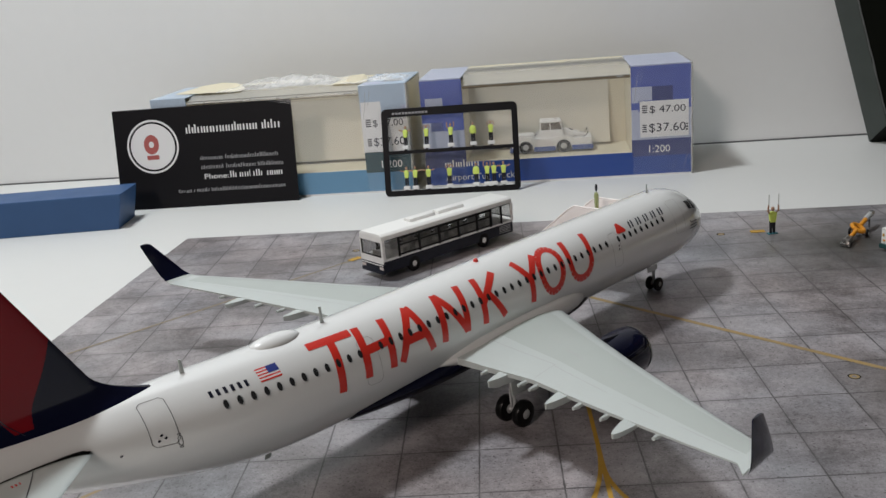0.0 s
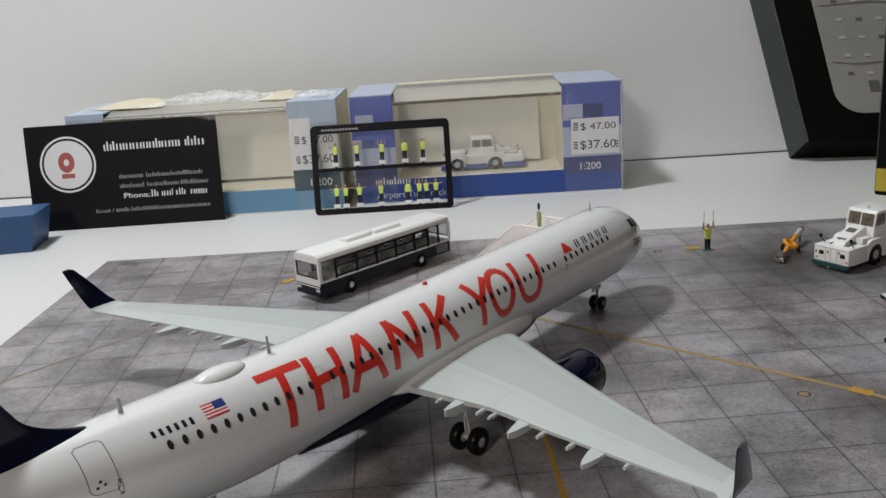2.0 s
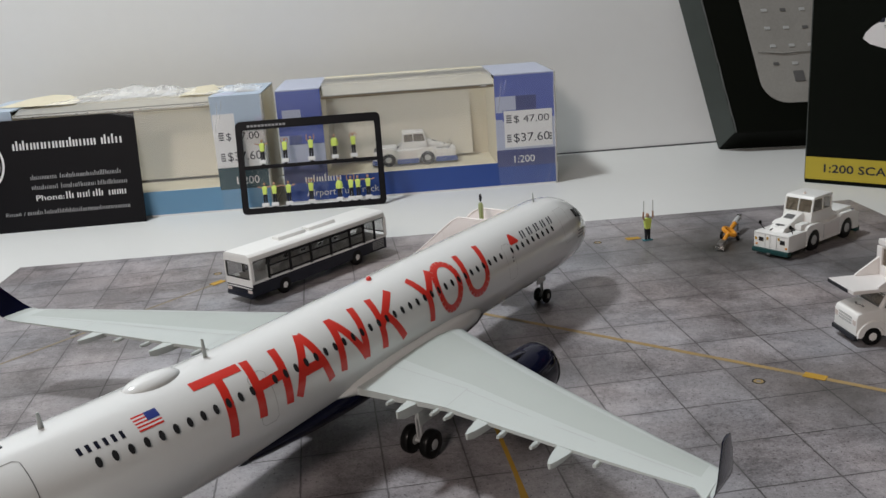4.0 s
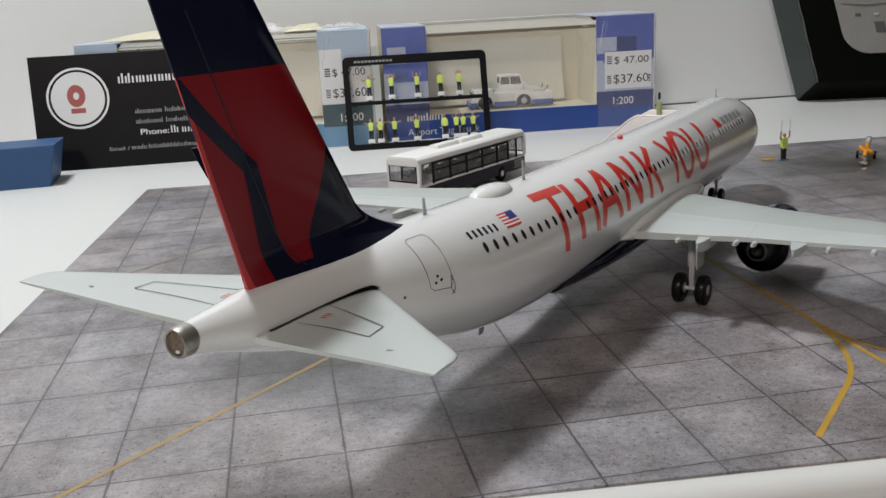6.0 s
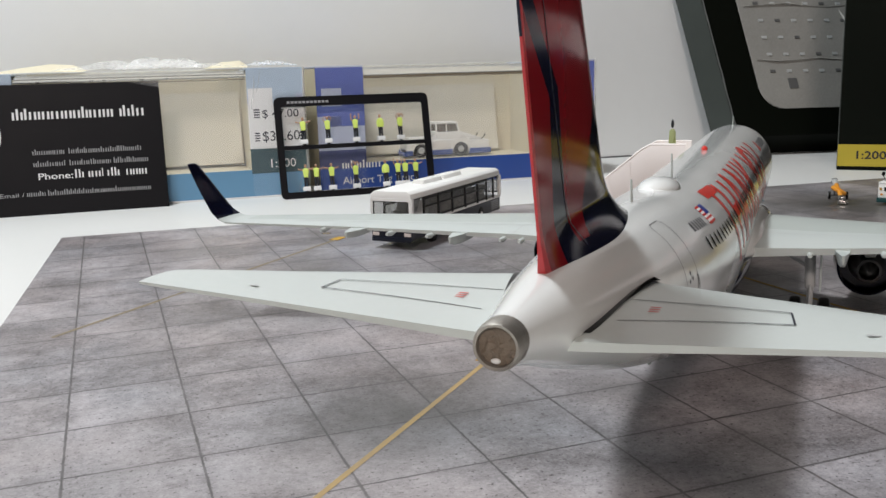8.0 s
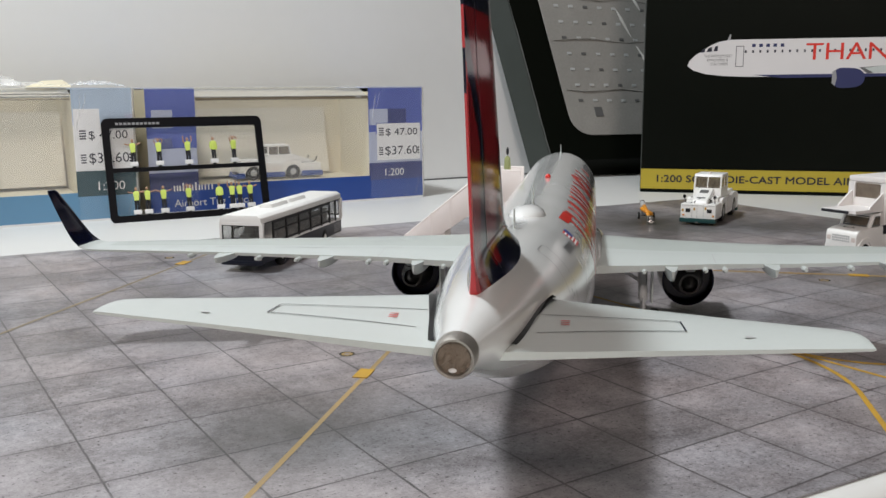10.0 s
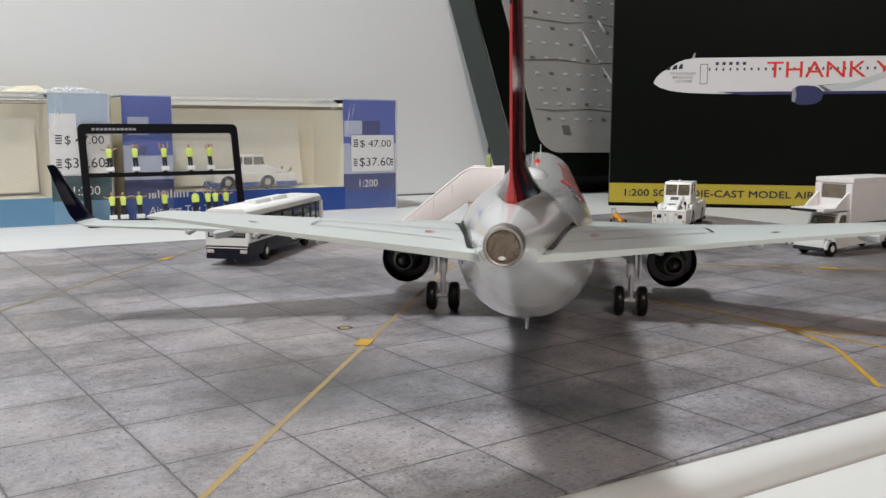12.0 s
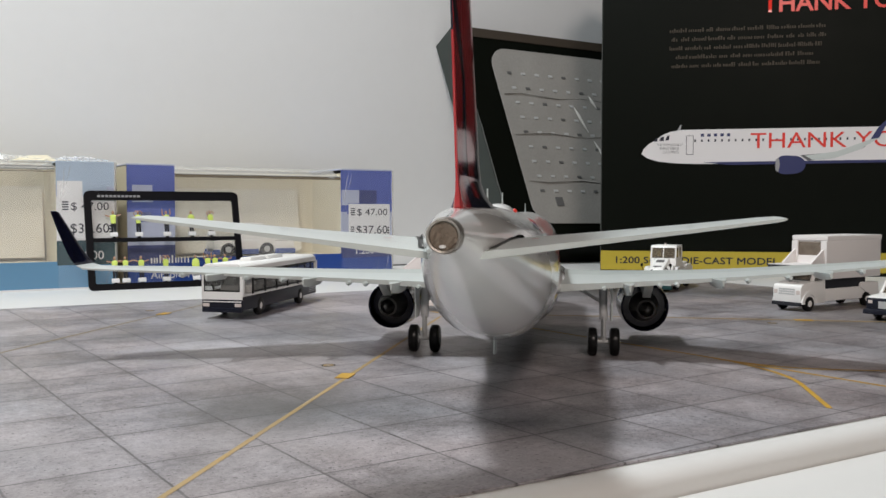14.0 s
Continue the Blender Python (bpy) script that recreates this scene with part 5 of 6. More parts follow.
figure("marshaller_figure", at_mm(212.4, 184.5, 0.02, 10), "tiny cast figure in neon vest with raised wands", "figurine", tall=9.8)
figure("crew_figure", Matrix.Translation((105.8 * MM, 71.8 * MM, 0)) @ pose(0, 0, 0, 0, 0, 47.4) @ at_mm(80, 16, 17.62, 60), "tiny cast figure in green vest on the stairs", "figurine",
       tall=14.6, base=False, arms="down", vest=material("olive_vest", (0.36, 0.40, 0.18), 0.6), slim=0.42, head=TROUSER)


def build_catering():
    tr = root("catering_truck", at_mm(227.8, 87.7, 0, -1.6), "white bonneted model catering truck with raised box on mat", "truck")
    W = 4.9
    bm = bmesh.new()
    prism(bm, [(-2.0, 2.2), (10.2, 2.2), (10.2, 9.0), (4.2, 9.0), (0.5, 8.6), (-1.6, 8.0), (-2.0, 7.0)], -W, W, "y", bevel=0.45)
    cab = part("cab", bm, VEHWHITE, tr, "white bonneted cab", smooth=True)
    bm = bmesh.new()
    prism(bm, [(5.4, 11.9), (10.2, 11.9), (10.1, 12.8), (6.0, 12.8)], -W + 0.1, W - 0.1, "y", bevel=0.3)
    part("cab_roof", bm, VEHWHITE, cab, smooth=True)
    bm = bmesh.new()
    box(bm, 9.2, 10.1, -W + 0.1, W - 0.1, 8.9, 12.7, 0.2)
    part("cab_back", bm, VEHWHITE, cab, smooth=True)
    bm = bmesh.new()
    prism(bm, [(5.2, 11.5), (5.6, 12.5), (6.4, 12.5), (6.0, 11.5)], -W + 0.2, W - 0.2, "y", bevel=0.12)
    part("cab_header", bm, VEHWHITE, cab, smooth=True)
    for s in (-1, 1):
        for x0, x1 in ((4.1, 5.9), (9.2, 9.2)):
            bm = bmesh.new()
            tube(bm, [(x0, s * (W - 0.6), 8.8), (x1, s * (W - 0.7), 12.2)], 0.62, 10)
            part("cab_post", bm, VEHWHITE, cab, smooth=True)
        bm = bmesh.new()
        prism(bm, [(4.9, 9.1), (9.0, 9.1), (9.0, 11.8), (6.2, 11.8)], s * (W - 0.5) - 0.06, s * (W - 0.5) + 0.06, "y")
        part("side_window", bm, TANPANE, cab)
        bm = bmesh.new()
        for (xa, za), (xb, zb) in (((5.2, 9.3), (8.7, 9.3)), ((8.7, 9.3), (8.7, 11.7)), ((8.7, 11.7), (6.5, 11.7)), ((6.5, 11.7), (5.2, 9.3))):
            tube(bm, [(xa, s * (W - 0.42), za), (xb, s * (W - 0.42), zb)], 0.22, 6)
        part("window_seal", bm, GREYLINE, cab)
        bm = bmesh.new()
        rings = [[Vector((2.2 + r * math.cos(a), s * y, 2.3 + r * math.sin(a))) for a in (math.pi * k / 12 for k in range(13))] for r, y in ((2.6, W - 0.2), (2.8, W + 0.45), (3.9, W + 0.4), (4.2, W - 0.2))]
        loft(bm, rings, cap=False, closed=False)
        part("wheel_arch", bm, VEHWHITE, cab, smooth=True)
    bm = bmesh.new()
    prism(bm, [(4.2, 9.0), (5.7, 11.9), (5.55, 12.0), (4.0, 9.05)], -W + 0.8, W - 0.8, "y")
    part("windscreen", bm, TANPANE, cab)
    bm = bmesh.new()
    for ya, yb, k in ((-1, 1, 0), (-1, 1, 1)):
        x, z = (4.05, 9.2) if k == 0 else (5.45, 11.8)
        tube(bm, [(x, ya * (W - 1.1), z), (x, yb * (W - 1.1), z)], 0.22, 6)
    for s in (-1, 1):
        tube(bm, [(4.05, s * (W - 1.1), 9.2), (5.45, s * (W - 1.1), 11.8)], 0.22, 6)
    part("window_seal", bm, GREYLINE, cab)
    bm = bmesh.new()
    prism(bm, [(6.2, 8.8), (8.8, 8.8), (9.0, 11.2), (8.3, 11.3), (8.0, 9.8), (6.2, 9.5)], -3.6, 3.6, "y", bevel=0.2)
    part("seat", bm, material("brown_seat", (0.22, 0.17, 0.12), 0.6), cab)
    bm = bmesh.new()
    box(bm, -2.5, -1.6, -W - 0.1, W + 0.1, 1.7, 2.8, 0.2)
    part("bumper", bm, TROUSER, tr, "black bumper", smooth=True)
    bm = bmesh.new()
    for j in range(3):
        for k in range(9):
            box(bm, -2.08, -1.9, -2.7 + 0.62 * k, -2.3 + 0.62 * k, 5.0 + 0.7 * j, 5.45 + 0.7 * j)
    tagged(part("grille", bm, GEAR, tr), kind="stuff")
    bm = bmesh.new()
    for k in range(8):
        box(bm, 1.0 + 0.35 * math.sin(k), 1.5 + 0.35 * math.sin(k), -1.9 + 0.5 * k, -1.7 + 0.5 * k, 8.72, 8.80)
    part("bonnet_mark", bm, GREYLINE, cab)
    for s in (-1, 1):
        bm = bmesh.new()
        box(bm, -2.1, -1.85, s * 3.9 - 0.6, s * 3.9 + 0.6, 5.2, 6.4, 0.1)
        part("headlight", bm, LAMPGLASS, tr)
    bm = bmesh.new()
    box(bm, 10.2, 36.0, -W + 0.3, W - 0.3, 2.6, 6.4, 0.3)
    part("chassis", bm, VEHWHITE, tr, smooth=True)
    bm = bmesh.new()
    prism(bm, [(34.8, 2.8), (38.2, 2.2), (38.6, 3.2), (38.0, 7.6), (29.0, 7.8), (28.4, 6.2)], -W - 0.2, W + 0.2, "y", bevel=0.3)
    part("rear_wing", bm, VEHWHITE, tr, smooth=True)
    bm = bmesh.new()
    box(bm, 9.8, 32, -W + 0.6, W - 0.6, 6.4, 9.5, 0.15)
    part("lift_frame", bm, TROUSER, tr, "black folded lift frame")
    # raised box with an open loading face
    bm = bmesh.new()
    box(bm, 9.3, 37.5, -6.1, 6.1, 9.45, 22.0, 0.4)
    part("box_body", bm, BOXWHITE, tr, "white raised box", smooth=True)
    bm = bmesh.new()
    box(bm, 8.9, 37.7, -6.25, 6.25, 21.2, 22.75, 0.3)
    part("box_roof", bm, BOXWHITE, tr, smooth=True)
    bm = bmesh.new()
    box(bm, 8.6, 9.35, -6.1, -4.0, 9.5, 21.1, 0.12)
    box(bm, 8.6, 9.35, 4.0, 6.1, 9.5, 21.1, 0.12)
    box(bm, 8.6, 9.35, -3.98, 3.98, 9.5, 16.6, 0.12)
    part("front_frame", bm, BOXWHITE, tr)
    bm = bmesh.new()
    box(bm, 9.05, 9.2, -3.9, 3.9, 16.6, 20.7)
    part("front_window", bm, EXHAUST, tr, "brownish loading window")
    for s in (-1, 1):
        bm = bmesh.new()
        prism(bm, [(9.0, 18.6), (8.2, 18.4), (2.6, 14.6), (2.6, 13.6), (9.0, 13.6)], s * 4.9 - 0.3, s * 4.9 + 0.3, "y", bevel=0.08)
        part("platform_side", bm, BOXWHITE, tr)
    bm = bmesh.new()
    box(bm, -3.6, 9.0, -5.3, 5.6, 13.3, 14.2, 0.1)
    part("loading_platform", bm, BOXWHITE, tr)
    bm = bmesh.new()
    box(bm, -3.85, -3.55, -3.0, 5.6, 13.2, 14.0, 0.05)
    part("platform_edge", bm, TROUSER, tr, "black platform edge")
    for x in (2.2, 32.0):
        for s in (-1, 1):
            wheel(tr, x, s * (W - 0.6), 2.3, 1.6, 0.5, hubmat=VEHWHITE)


build_catering()


def build_pickup():
    pk = root("pickup", at_mm(225.1, 56.2, 0, 6), "white and dark navy model pickup with white canopy on mat", "pickup")
    W = 5.6
    bm = bmesh.new()
    prism(bm, [(0.6, 2.6), (34, 2.6), (34, 7.0), (12, 7.2), (8.6, 7.1), (1.6, 6.7), (0.6, 6.3)], -W, W, "y", bevel=0.35)
    part("body", bm, VEHWHITE, pk, smooth=True)
    bm = bmesh.new()
    prism(bm, [(0.0, 2.4), (34.3, 2.4), (34.3, 5.0), (10.5, 5.2), (9.6, 6.2), (0.3, 6.2), (0.0, 5.9)], -W - 0.1, W + 0.1, "y", bevel=0.3)
    part("lower_body", bm, NAVYBODY, pk, "dark navy front and lower body", smooth=True)
    bm = bmesh.new()
    prism(bm, [(-1.1, 1.8), (0.6, 1.6), (0.6, 3.3), (-0.9, 3.1)], -W - 0.5, W + 0.5, "y", bevel=0.25)
    part("bumper", bm, NAVYBODY, pk, "dark front bumper", smooth=True)
    # cab with slanted posts
    bm = bmesh.new()
    prism(bm, [(10.4, 10.0), (16.8, 10.0), (16.6, 10.7), (11.2, 10.7)], -W + 0.6, W - 0.6, "y", bevel=0.3)
    part("cab_roof", bm, VEHWHITE, pk, smooth=True)
    for s in (-1, 1):
        for x0, x1 in ((8.2, 10.8), (16.6, 16.4)):
            bm = bmesh.new()
            tube(bm, [(x0, s * (W - 0.55), 6.9), (x1, s * (W - 0.95), 10.4)], 0.45, 8)
            part("cab_post", bm, VEHWHITE, pk, smooth=True)
        bm = bmesh.new()
        prism(bm, [(9.0, 7.1), (16.2, 7.1), (16.2, 10.1), (11.0, 10.1)], s * (W - 0.75) - 0.05, s * (W - 0.75) + 0.05, "y")
        part("side_window", bm, DARKGLASS, pk)
        bm = bmesh.new()
        box(bm, -0.12, 0.3, s * 4.5 - 0.6, s * 4.5 + 0.6, 4.7, 5.6, 0.15)
        part("headlight", bm, LAMPGLASS, pk)
        bm = bmesh.new()
        rings = [[Vector((6.2 + r * math.cos(a), s * y, 2.4 + r * math.sin(a))) for a in (math.pi * k / 12 for k in range(13))] for r, y in ((2.6, W - 0.1), (2.7, W + 0.4), (3.3, W + 0.35), (3.5, W - 0.1))]
        loft(bm, rings, cap=False, closed=False)
        part("wheel_arch", bm, NAVYBODY, pk, smooth=True)
    bm = bmesh.new()
    prism(bm, [(8.4, 7.1), (10.7, 10.1), (10.55, 10.2), (8.2, 7.15)], -W + 1.0, W - 1.0, "y")
    part("windscreen", bm, TANPANE, pk)
    bm = bmesh.new()
    prism(bm, [(9.8, 6.9), (15.6, 6.9), (15.6, 9.6), (14.8, 9.6), (14.2, 8.0), (9.8, 7.6)], -W + 1.2, W - 1.2, "y", bevel=0.15)
    part("seat", bm, TROUSER, pk)
    # rounded canopy over the bed
    bm = bmesh.new()
    rings = []
    for x, k in ((17.2, 0.90), (17.8, 0.98), (19, 1.0), (31, 1.0), (33, 0.97), (33.6, 0.9)):
        top = [(math.copysign(abs(math.cos(a)) ** 0.5, math.cos(a)) * (W - 0.5) * k, 7.0 + 5.8 * k * abs(math.sin(a)) ** 0.5) for a in (math.pi * n / 20 for n in range(21))]
        rings.append([Vector((x, y, z)) for y, z in top])
    loft(bm, rings)
    part("canopy", bm, VEHWHITE, pk, "white rounded canopy", smooth=True)
    bm = bmesh.new()
    box(bm, -0.25, 0.05, -2.2, 2.2, 3.4, 5.4, 0.06)
    part("plate_bar", bm, GEAR, pk, "plain grey plate")
    for x in (6.2, 27):
        for s in (-1, 1):
            wheel(pk, x, s * (W - 0.7), 2.4, 1.7, 0.5)


build_pickup()


# ---- things behind the mat ----
def build_card():
    cd = root("business_card", at_mm(-56.2, 290.0, -0.4, -2.0, -9), "black business card with pale print and white round emblem", "business card")
    W, H = 85.0, 46.5
    bm = bmesh.new()
    box(bm, 0, W, 0, 0.45, 0, H, 0.08)
    part("card_sheet", bm, CARDBLACK, cd)
    bm = bmesh.new()
    cx, cz = 18.0, 29.0
    def disc(bm, r0, r1, y, mat=0):
        loft(bm, [[Vector((cx + r * math.cos(a), y, cz + r * math.sin(a))) for a in (2 * math.pi * k / 48 for k in range(48))] for r in (r0, r1)], cap=False, mat=mat)
    disc(bm, 0.01, 10.6, -0.03)
    disc(bm, 11.5, 12.4, -0.03)
    part("emblem", bm, PRINTWHITE, cd, "white round emblem in a thin ring")
    bm = bmesh.new()
    loft(bm, [[Vector((cx - 0.6 + r * math.cos(a), -0.07, cz + 1.0 + r * 1.25 * math.sin(a))) for a in (2 * math.pi * k / 24 for k in range(24))] for r in (1.2, 3.6)], cap=False)
    box(bm, cx - 3.2, cx + 2.6, -0.07, -0.05, cz - 6.0, cz - 4.0)
    part("emblem_mark", bm, material("dull_red_print", (0.42, 0.10, 0.09), 0.5), cd)
    rng = random.Random(4)
    # unreadable or private lines as plain bars, broken into word lengths
    for z, h, x0, x1, m, lens in ((34.0, 4.4, 34.5, 79, PRINTWHITE, (34, 7)), (21.4, 2.2, 40, 77, PRINTGREY, (11, 24)), (17.2, 2.2, 40, 79.5, PRINTGREY, (11, 14, 11)),
                                  (12.6, 3.3, 53.5, 78.5, PRINTWHITE, (3, 5, 5, 7)), (6.8, 2.1, 37, 79.5, PRINTGREY, (6, 34))):
        x = x0
        for n, ln in enumerate(lens):
            xe = min(x1, x + ln) if n < len(lens) - 1 else x1
            bm = bmesh.new()
            strokes(bm, x, xe, z, h, rng)
            part("print_bar", bm, m, cd)
            x = xe
            x += h * 0.45
    for text, x, z, size, wide, mt in (("Phone:", 41.0, 12.6, 3.2, 11.5, PRINTWHITE), ("Email /", 28.0, 6.8, 2.1, 8.0, PRINTGREY)):
        bm = bmesh.new()
        words(bm, text, x, z, size, -0.05, width=wide, bold=0.01)
        part("card_text", bm, mt, cd)
    return cd


build_card()


def build_sprue():
    sp = root("figure_sprue", at_mm(69.6, 280.6, -0.4, -3.5, -13), "black plastic frame holding two rows of tiny neon-vested figures", "figure set")
    W, H = 61.2, 39.4
    bm = bmesh.new()

    def rounded(x0, x1, z0, z1, r):
        out = []
        for cx, cz, a0 in ((x1 - r, z0 + r, -90), (x1 - r, z1 - r, 0), (x0 + r, z1 - r, 90), (x0 + r, z0 + r, 180)):
            for k in range(5):
                a = radians(a0 + 22.5 * k)
                out.append((cx + r * math.cos(a), cz + r * math.sin(a)))
        return out
    o, i = rounded(0, W, 0, H, 2.2), rounded(2.6, W - 2.6, 2.6, H - 3.6, 0.8)
    rings = []
    for outline, y in ((o, 0.25), (o, 1.35), (i, 1.35), (i, 0.25), (o, 0.25)):
        rings.append([Vector((x, y, z)) for x, z in outline])
    loft(bm, rings, cap=False)
    part("frame", bm, CARDBLACK, sp, "glossy black plastic frame")
    bm = bmesh.new()
    box(bm, 2.4, W - 2.4, 0.35, 1.25, 19.0, 20.6, 0.15)
    part("cross_bar", bm, CARDBLACK, sp)
    bm = bmesh.new()
    for k in range(11):
        box(bm, 5 + 1.5 * k, 6.1 + 1.5 * k, 0.2, 0.24, H - 2.6, H - 1.7)
    tagged(part("print_bar", bm, PRINTGREY, sp), kind="stuff")
    styles = ["out", "head", "up", "down", "head", "out", "out", "out", "head", "down", "up", "out", "out"]
    xs = [10.5, 20.0, 31.0, 41.0, 49.0, 10.0, 14.0, 20.0, 29.5, 41.5, 46.5, 49.5, 53.8]
    for n, (x, sty) in enumerate(zip(xs, styles)):
        z = 22.4 if n < 5 else 4.2
        figure("figure", at_mm(x, 0.8, z, (n * 37) % 30 - 15), "", "", False, sp, 9.3, True, arms=sty, base_mat=PRINTWHITE, slim=0.9)
        bm = bmesh.new()
        box(bm, x - 0.6, x + 0.6, 0.5, 1.1, z - 2.0, z - 1.1, 0.1)
        part("gate", bm, CARDBLACK, sp)


build_sprue()


def window_carton(name, m, label, W, H, D, win, c_top, c_patch, c_band, c_base, top_mat, drop, folds):
    """A toy carton with a film window that turns over its upper front edge."""
    w0, w1, wz = win
    ob = root(name, m, label, "toy box")
    t = 0.6
    bm = bmesh.new()
    box(bm, 0, W, D - t, D, 0, H)
    part("back_panel", bm, CREAM, ob)
    bm = bmesh.new()
    box(bm, 0, W, t, D - t, 0.0, t)
    part("bottom_panel", bm, CREAM, ob)
    for x0 in (0, W - t):
        bm = bmesh.new()
        box(bm, x0, x0 + t, t, D - t, t, H - 0.3, 0.1)
        part("end_panel", bm, CREAM, ob, "cream card end")
    # front: left and right panels and the strip below the window
    def front(nm, x0, x1, z0, z1, mt, y=0.0):
        bm = bmesh.new()
        box(bm, x0, x1, y, y + t, z0, z1)
        return part(nm, bm, mt, ob)
    base_h = c_base[1]
    front("front_strip", 0, W, 0.8, base_h, c_base[0])
    front("front_foot", 0, W, 0, 0.8, PRINTWHITE)
    for x0, x1 in ((0, w0), (w1, W)):
        z = base_h
        for mt, z1 in c_band:
            front("front_panel", x0, x1, z, z1, mt)
            z = z1
        front("front_panel", x0, x1, z, H, c_top)
    if wz > base_h:
        front("front_strip", w0, w1, base_h, wz, c_base[0])
    # printed patches a hair proud
    for x0, x1, z0, z1, mt in c_patch:
        bm = bmesh.new()
        box(bm, x0, x1, -0.06, -0.01, z0, z1)
        part("printed_patch", bm, mt, ob)
    # top: two closed ends and the film across
    for x0, x1 in ((0, w0), (w1, W)):
        bm = bmesh.new()
        box(bm, x0, x1, 0, D, H - 0.02, H + t, 0.15)
        part("top_panel", bm, top_mat, ob)
    bm = bmesh.new()
    box(bm, w0, w1, D * 0.80, D, H - 0.02, H + t, 0.1)
    part("top_panel", bm, CREAM, ob)
    bm = bmesh.new()
    box(bm, w0, w1, 0.15, 0.25, wz, H - drop)
    film = part("window_film", bm, FILM, ob, "clear window film")
    film.visible_shadow = False
    # cloudy film from the folded front edge back over the top
    bm = bmesh.new()
    rings = []
    for k in range(9):
        v = k / 8
        rings.append([Vector((w0 + (w1 - w0) * i / 24, 0.2 + D * 0.84 * v, H - drop + (drop + 0.7) * min(1.0, v * 3.2) ** 0.8 + 0.5 * v * noise.noise(Vector((i * 0.45, k * 0.6, W))))) for i in range(25)])
    loft(bm, rings, cap=False, closed=False)
    part("top_film", bm, CLOUDY, ob, "cloudy film over the top", smooth=True)
    for lift, r, mt in folds:
        bm = bmesh.new()
        tube(bm, [(w0 + 0.4 + (w1 - w0 - 0.8) * k / 12, 0.3 - 0.15 * lift, H - drop + lift + 0.12 * noise.noise(Vector((k * 0.8, lift, 4.0)))) for k in range(13)], r, 8)
        part("film_fold", bm, mt, ob, "shiny folded film edge", smooth=True)
    # pale bead standing for the bright glint at the fold's right end
    bm = bmesh.new()
    tube(bm, [(w1 - 6.5, 0.0, H - drop + 0.1), (w1 - 4.6, -0.15, H - drop + 0.35), (w1 - 3.0, 0.0, H - drop + 0.1)], [0.15, 0.5, 0.15], 8)
    part("film_crease", bm, FOIL, ob, smooth=True)
    # loose wrap over the printed ends
    for x0, x1 in ((0.3, w0 - 0.3), (w1 + 0.3, W - 0.3)):
        bm = bmesh.new()
        rings = []
        for j in range(15):
            z = 0.4 + (H - 0.4) * j / 14
            rings.append([Vector((x0 + (x1 - x0) * i / 8, -0.34 - 0.14 * noise.noise(Vector((i * 1.3 + x0, j * 0.9, 2.0))), z)) for i in range(9)])
        rings.append([Vector((x0 + (x1 - x0) * i / 8, 1.0, H + t + 0.3)) for i in range(9)])
        rings.append([Vector((x0 + (x1 - x0) * i / 8, D * 0.9, H + t + 0.35 + 0.3 * noise.noise(Vector((i * 1.1, x0, 5.0))))) for i in range(9)])
        loft(bm, rings, cap=False, closed=False)
        wrap = part("shrink_wrap", bm, WRAP, ob, "clear wrinkled wrap", smooth=True)
        wrap.visible_shadow = False
    bm = bmesh.new()
    rings = []
    for j in range(13):
        z = 0.3 + (H + 0.2) * j / 12
        bulge = 0.5 + 0.45 * noise.noise(Vector((j * 0.7, W, D)))
        rings.append([Vector((W - 0.3, -0.38, z)), Vector((W + 0.25, -0.36, z)), Vector((W + 0.5 + bulge * 0.5, 0.1, z)), Vector((W + 0.6 + bulge, D * 0.3, z)), Vector((W + 0.5 + bulge, D * 0.7, z)), Vector((W + 0.3, D, z))])
    loft(bm, rings, cap=False, closed=False)
    wrap = part("end_wrap", bm, CLOUDY, ob, "loose clear wrap on the end", smooth=True)
    wrap.visible_shadow = False
    # thin pale tubes along the wrap's wrinkles, painting their highlight streaks
    for x, za, zb, r in ((W - 0.15, 1.0, H - 1.5, 0.2), (w1 + 1.2, H - 15, H - 2.0, 0.14), (w1 + 3.4, H - 9, H - 1.0, 0.12), (W - 4.0, 1.5, 9.0, 0.12), (W - 9.0, 1.2, 7.0, 0.1)):
        bm = bmesh.new()
        tube(bm, [(x + 0.5 * noise.noise(Vector((k * 0.9, x, 1.0))) + (0.25 * k if x < W - 1 else 0), -0.45, za + (zb - za) * k / 8) for k in range(9)], [r * (0.3 + 0.7 * math.sin(math.pi * (k + 0.5) / 9)) for k in range(9)], 6)
        part("wrap_wrinkle", bm, FOIL, ob, smooth=True).visible_shadow = False
    # inner tray
    for x0 in (w0 - 0.4, w1 - 0.1):
        bm = bmesh.new()
        box(bm, x0, x0 + 0.5, t, D * 0.7, wz - 1, H - 1.5)
        part("inner_wall", bm, CREAM, ob)
    bm = bmesh.new()
    box(bm, w0, w1, t, D * 0.72, wz - 1.4, wz - 0.9)
    part("inner_shelf", bm, CREAM, ob)
    bm = bmesh.new()
    box(bm, w0, w1, D * 0.7, D * 0.7 + 0.5, wz - 1, H - 0.8)
    part("inner_back", bm, CREAM, ob)
    bm = bmesh.new()
    loft(bm, [[Vector((w0 + 3 + (w1 - w0 - (11 if drop > 3 else 4)) * v, D * 0.7 - 0.3 - 9.0 * (1 - math.sin(math.pi * (0.15 + 0.35 * k / 8))) - 0.4 * v, wz + 0.5 + (H - wz - 9) * k / 8)) for v in (0.0, 0.3, 0.6, 0.85, 0.95, 1.0)] for k in range(9)], cap=False, closed=False)
    part("liner", bm, LINER, ob, "pale curved liner", smooth=True)
    return ob


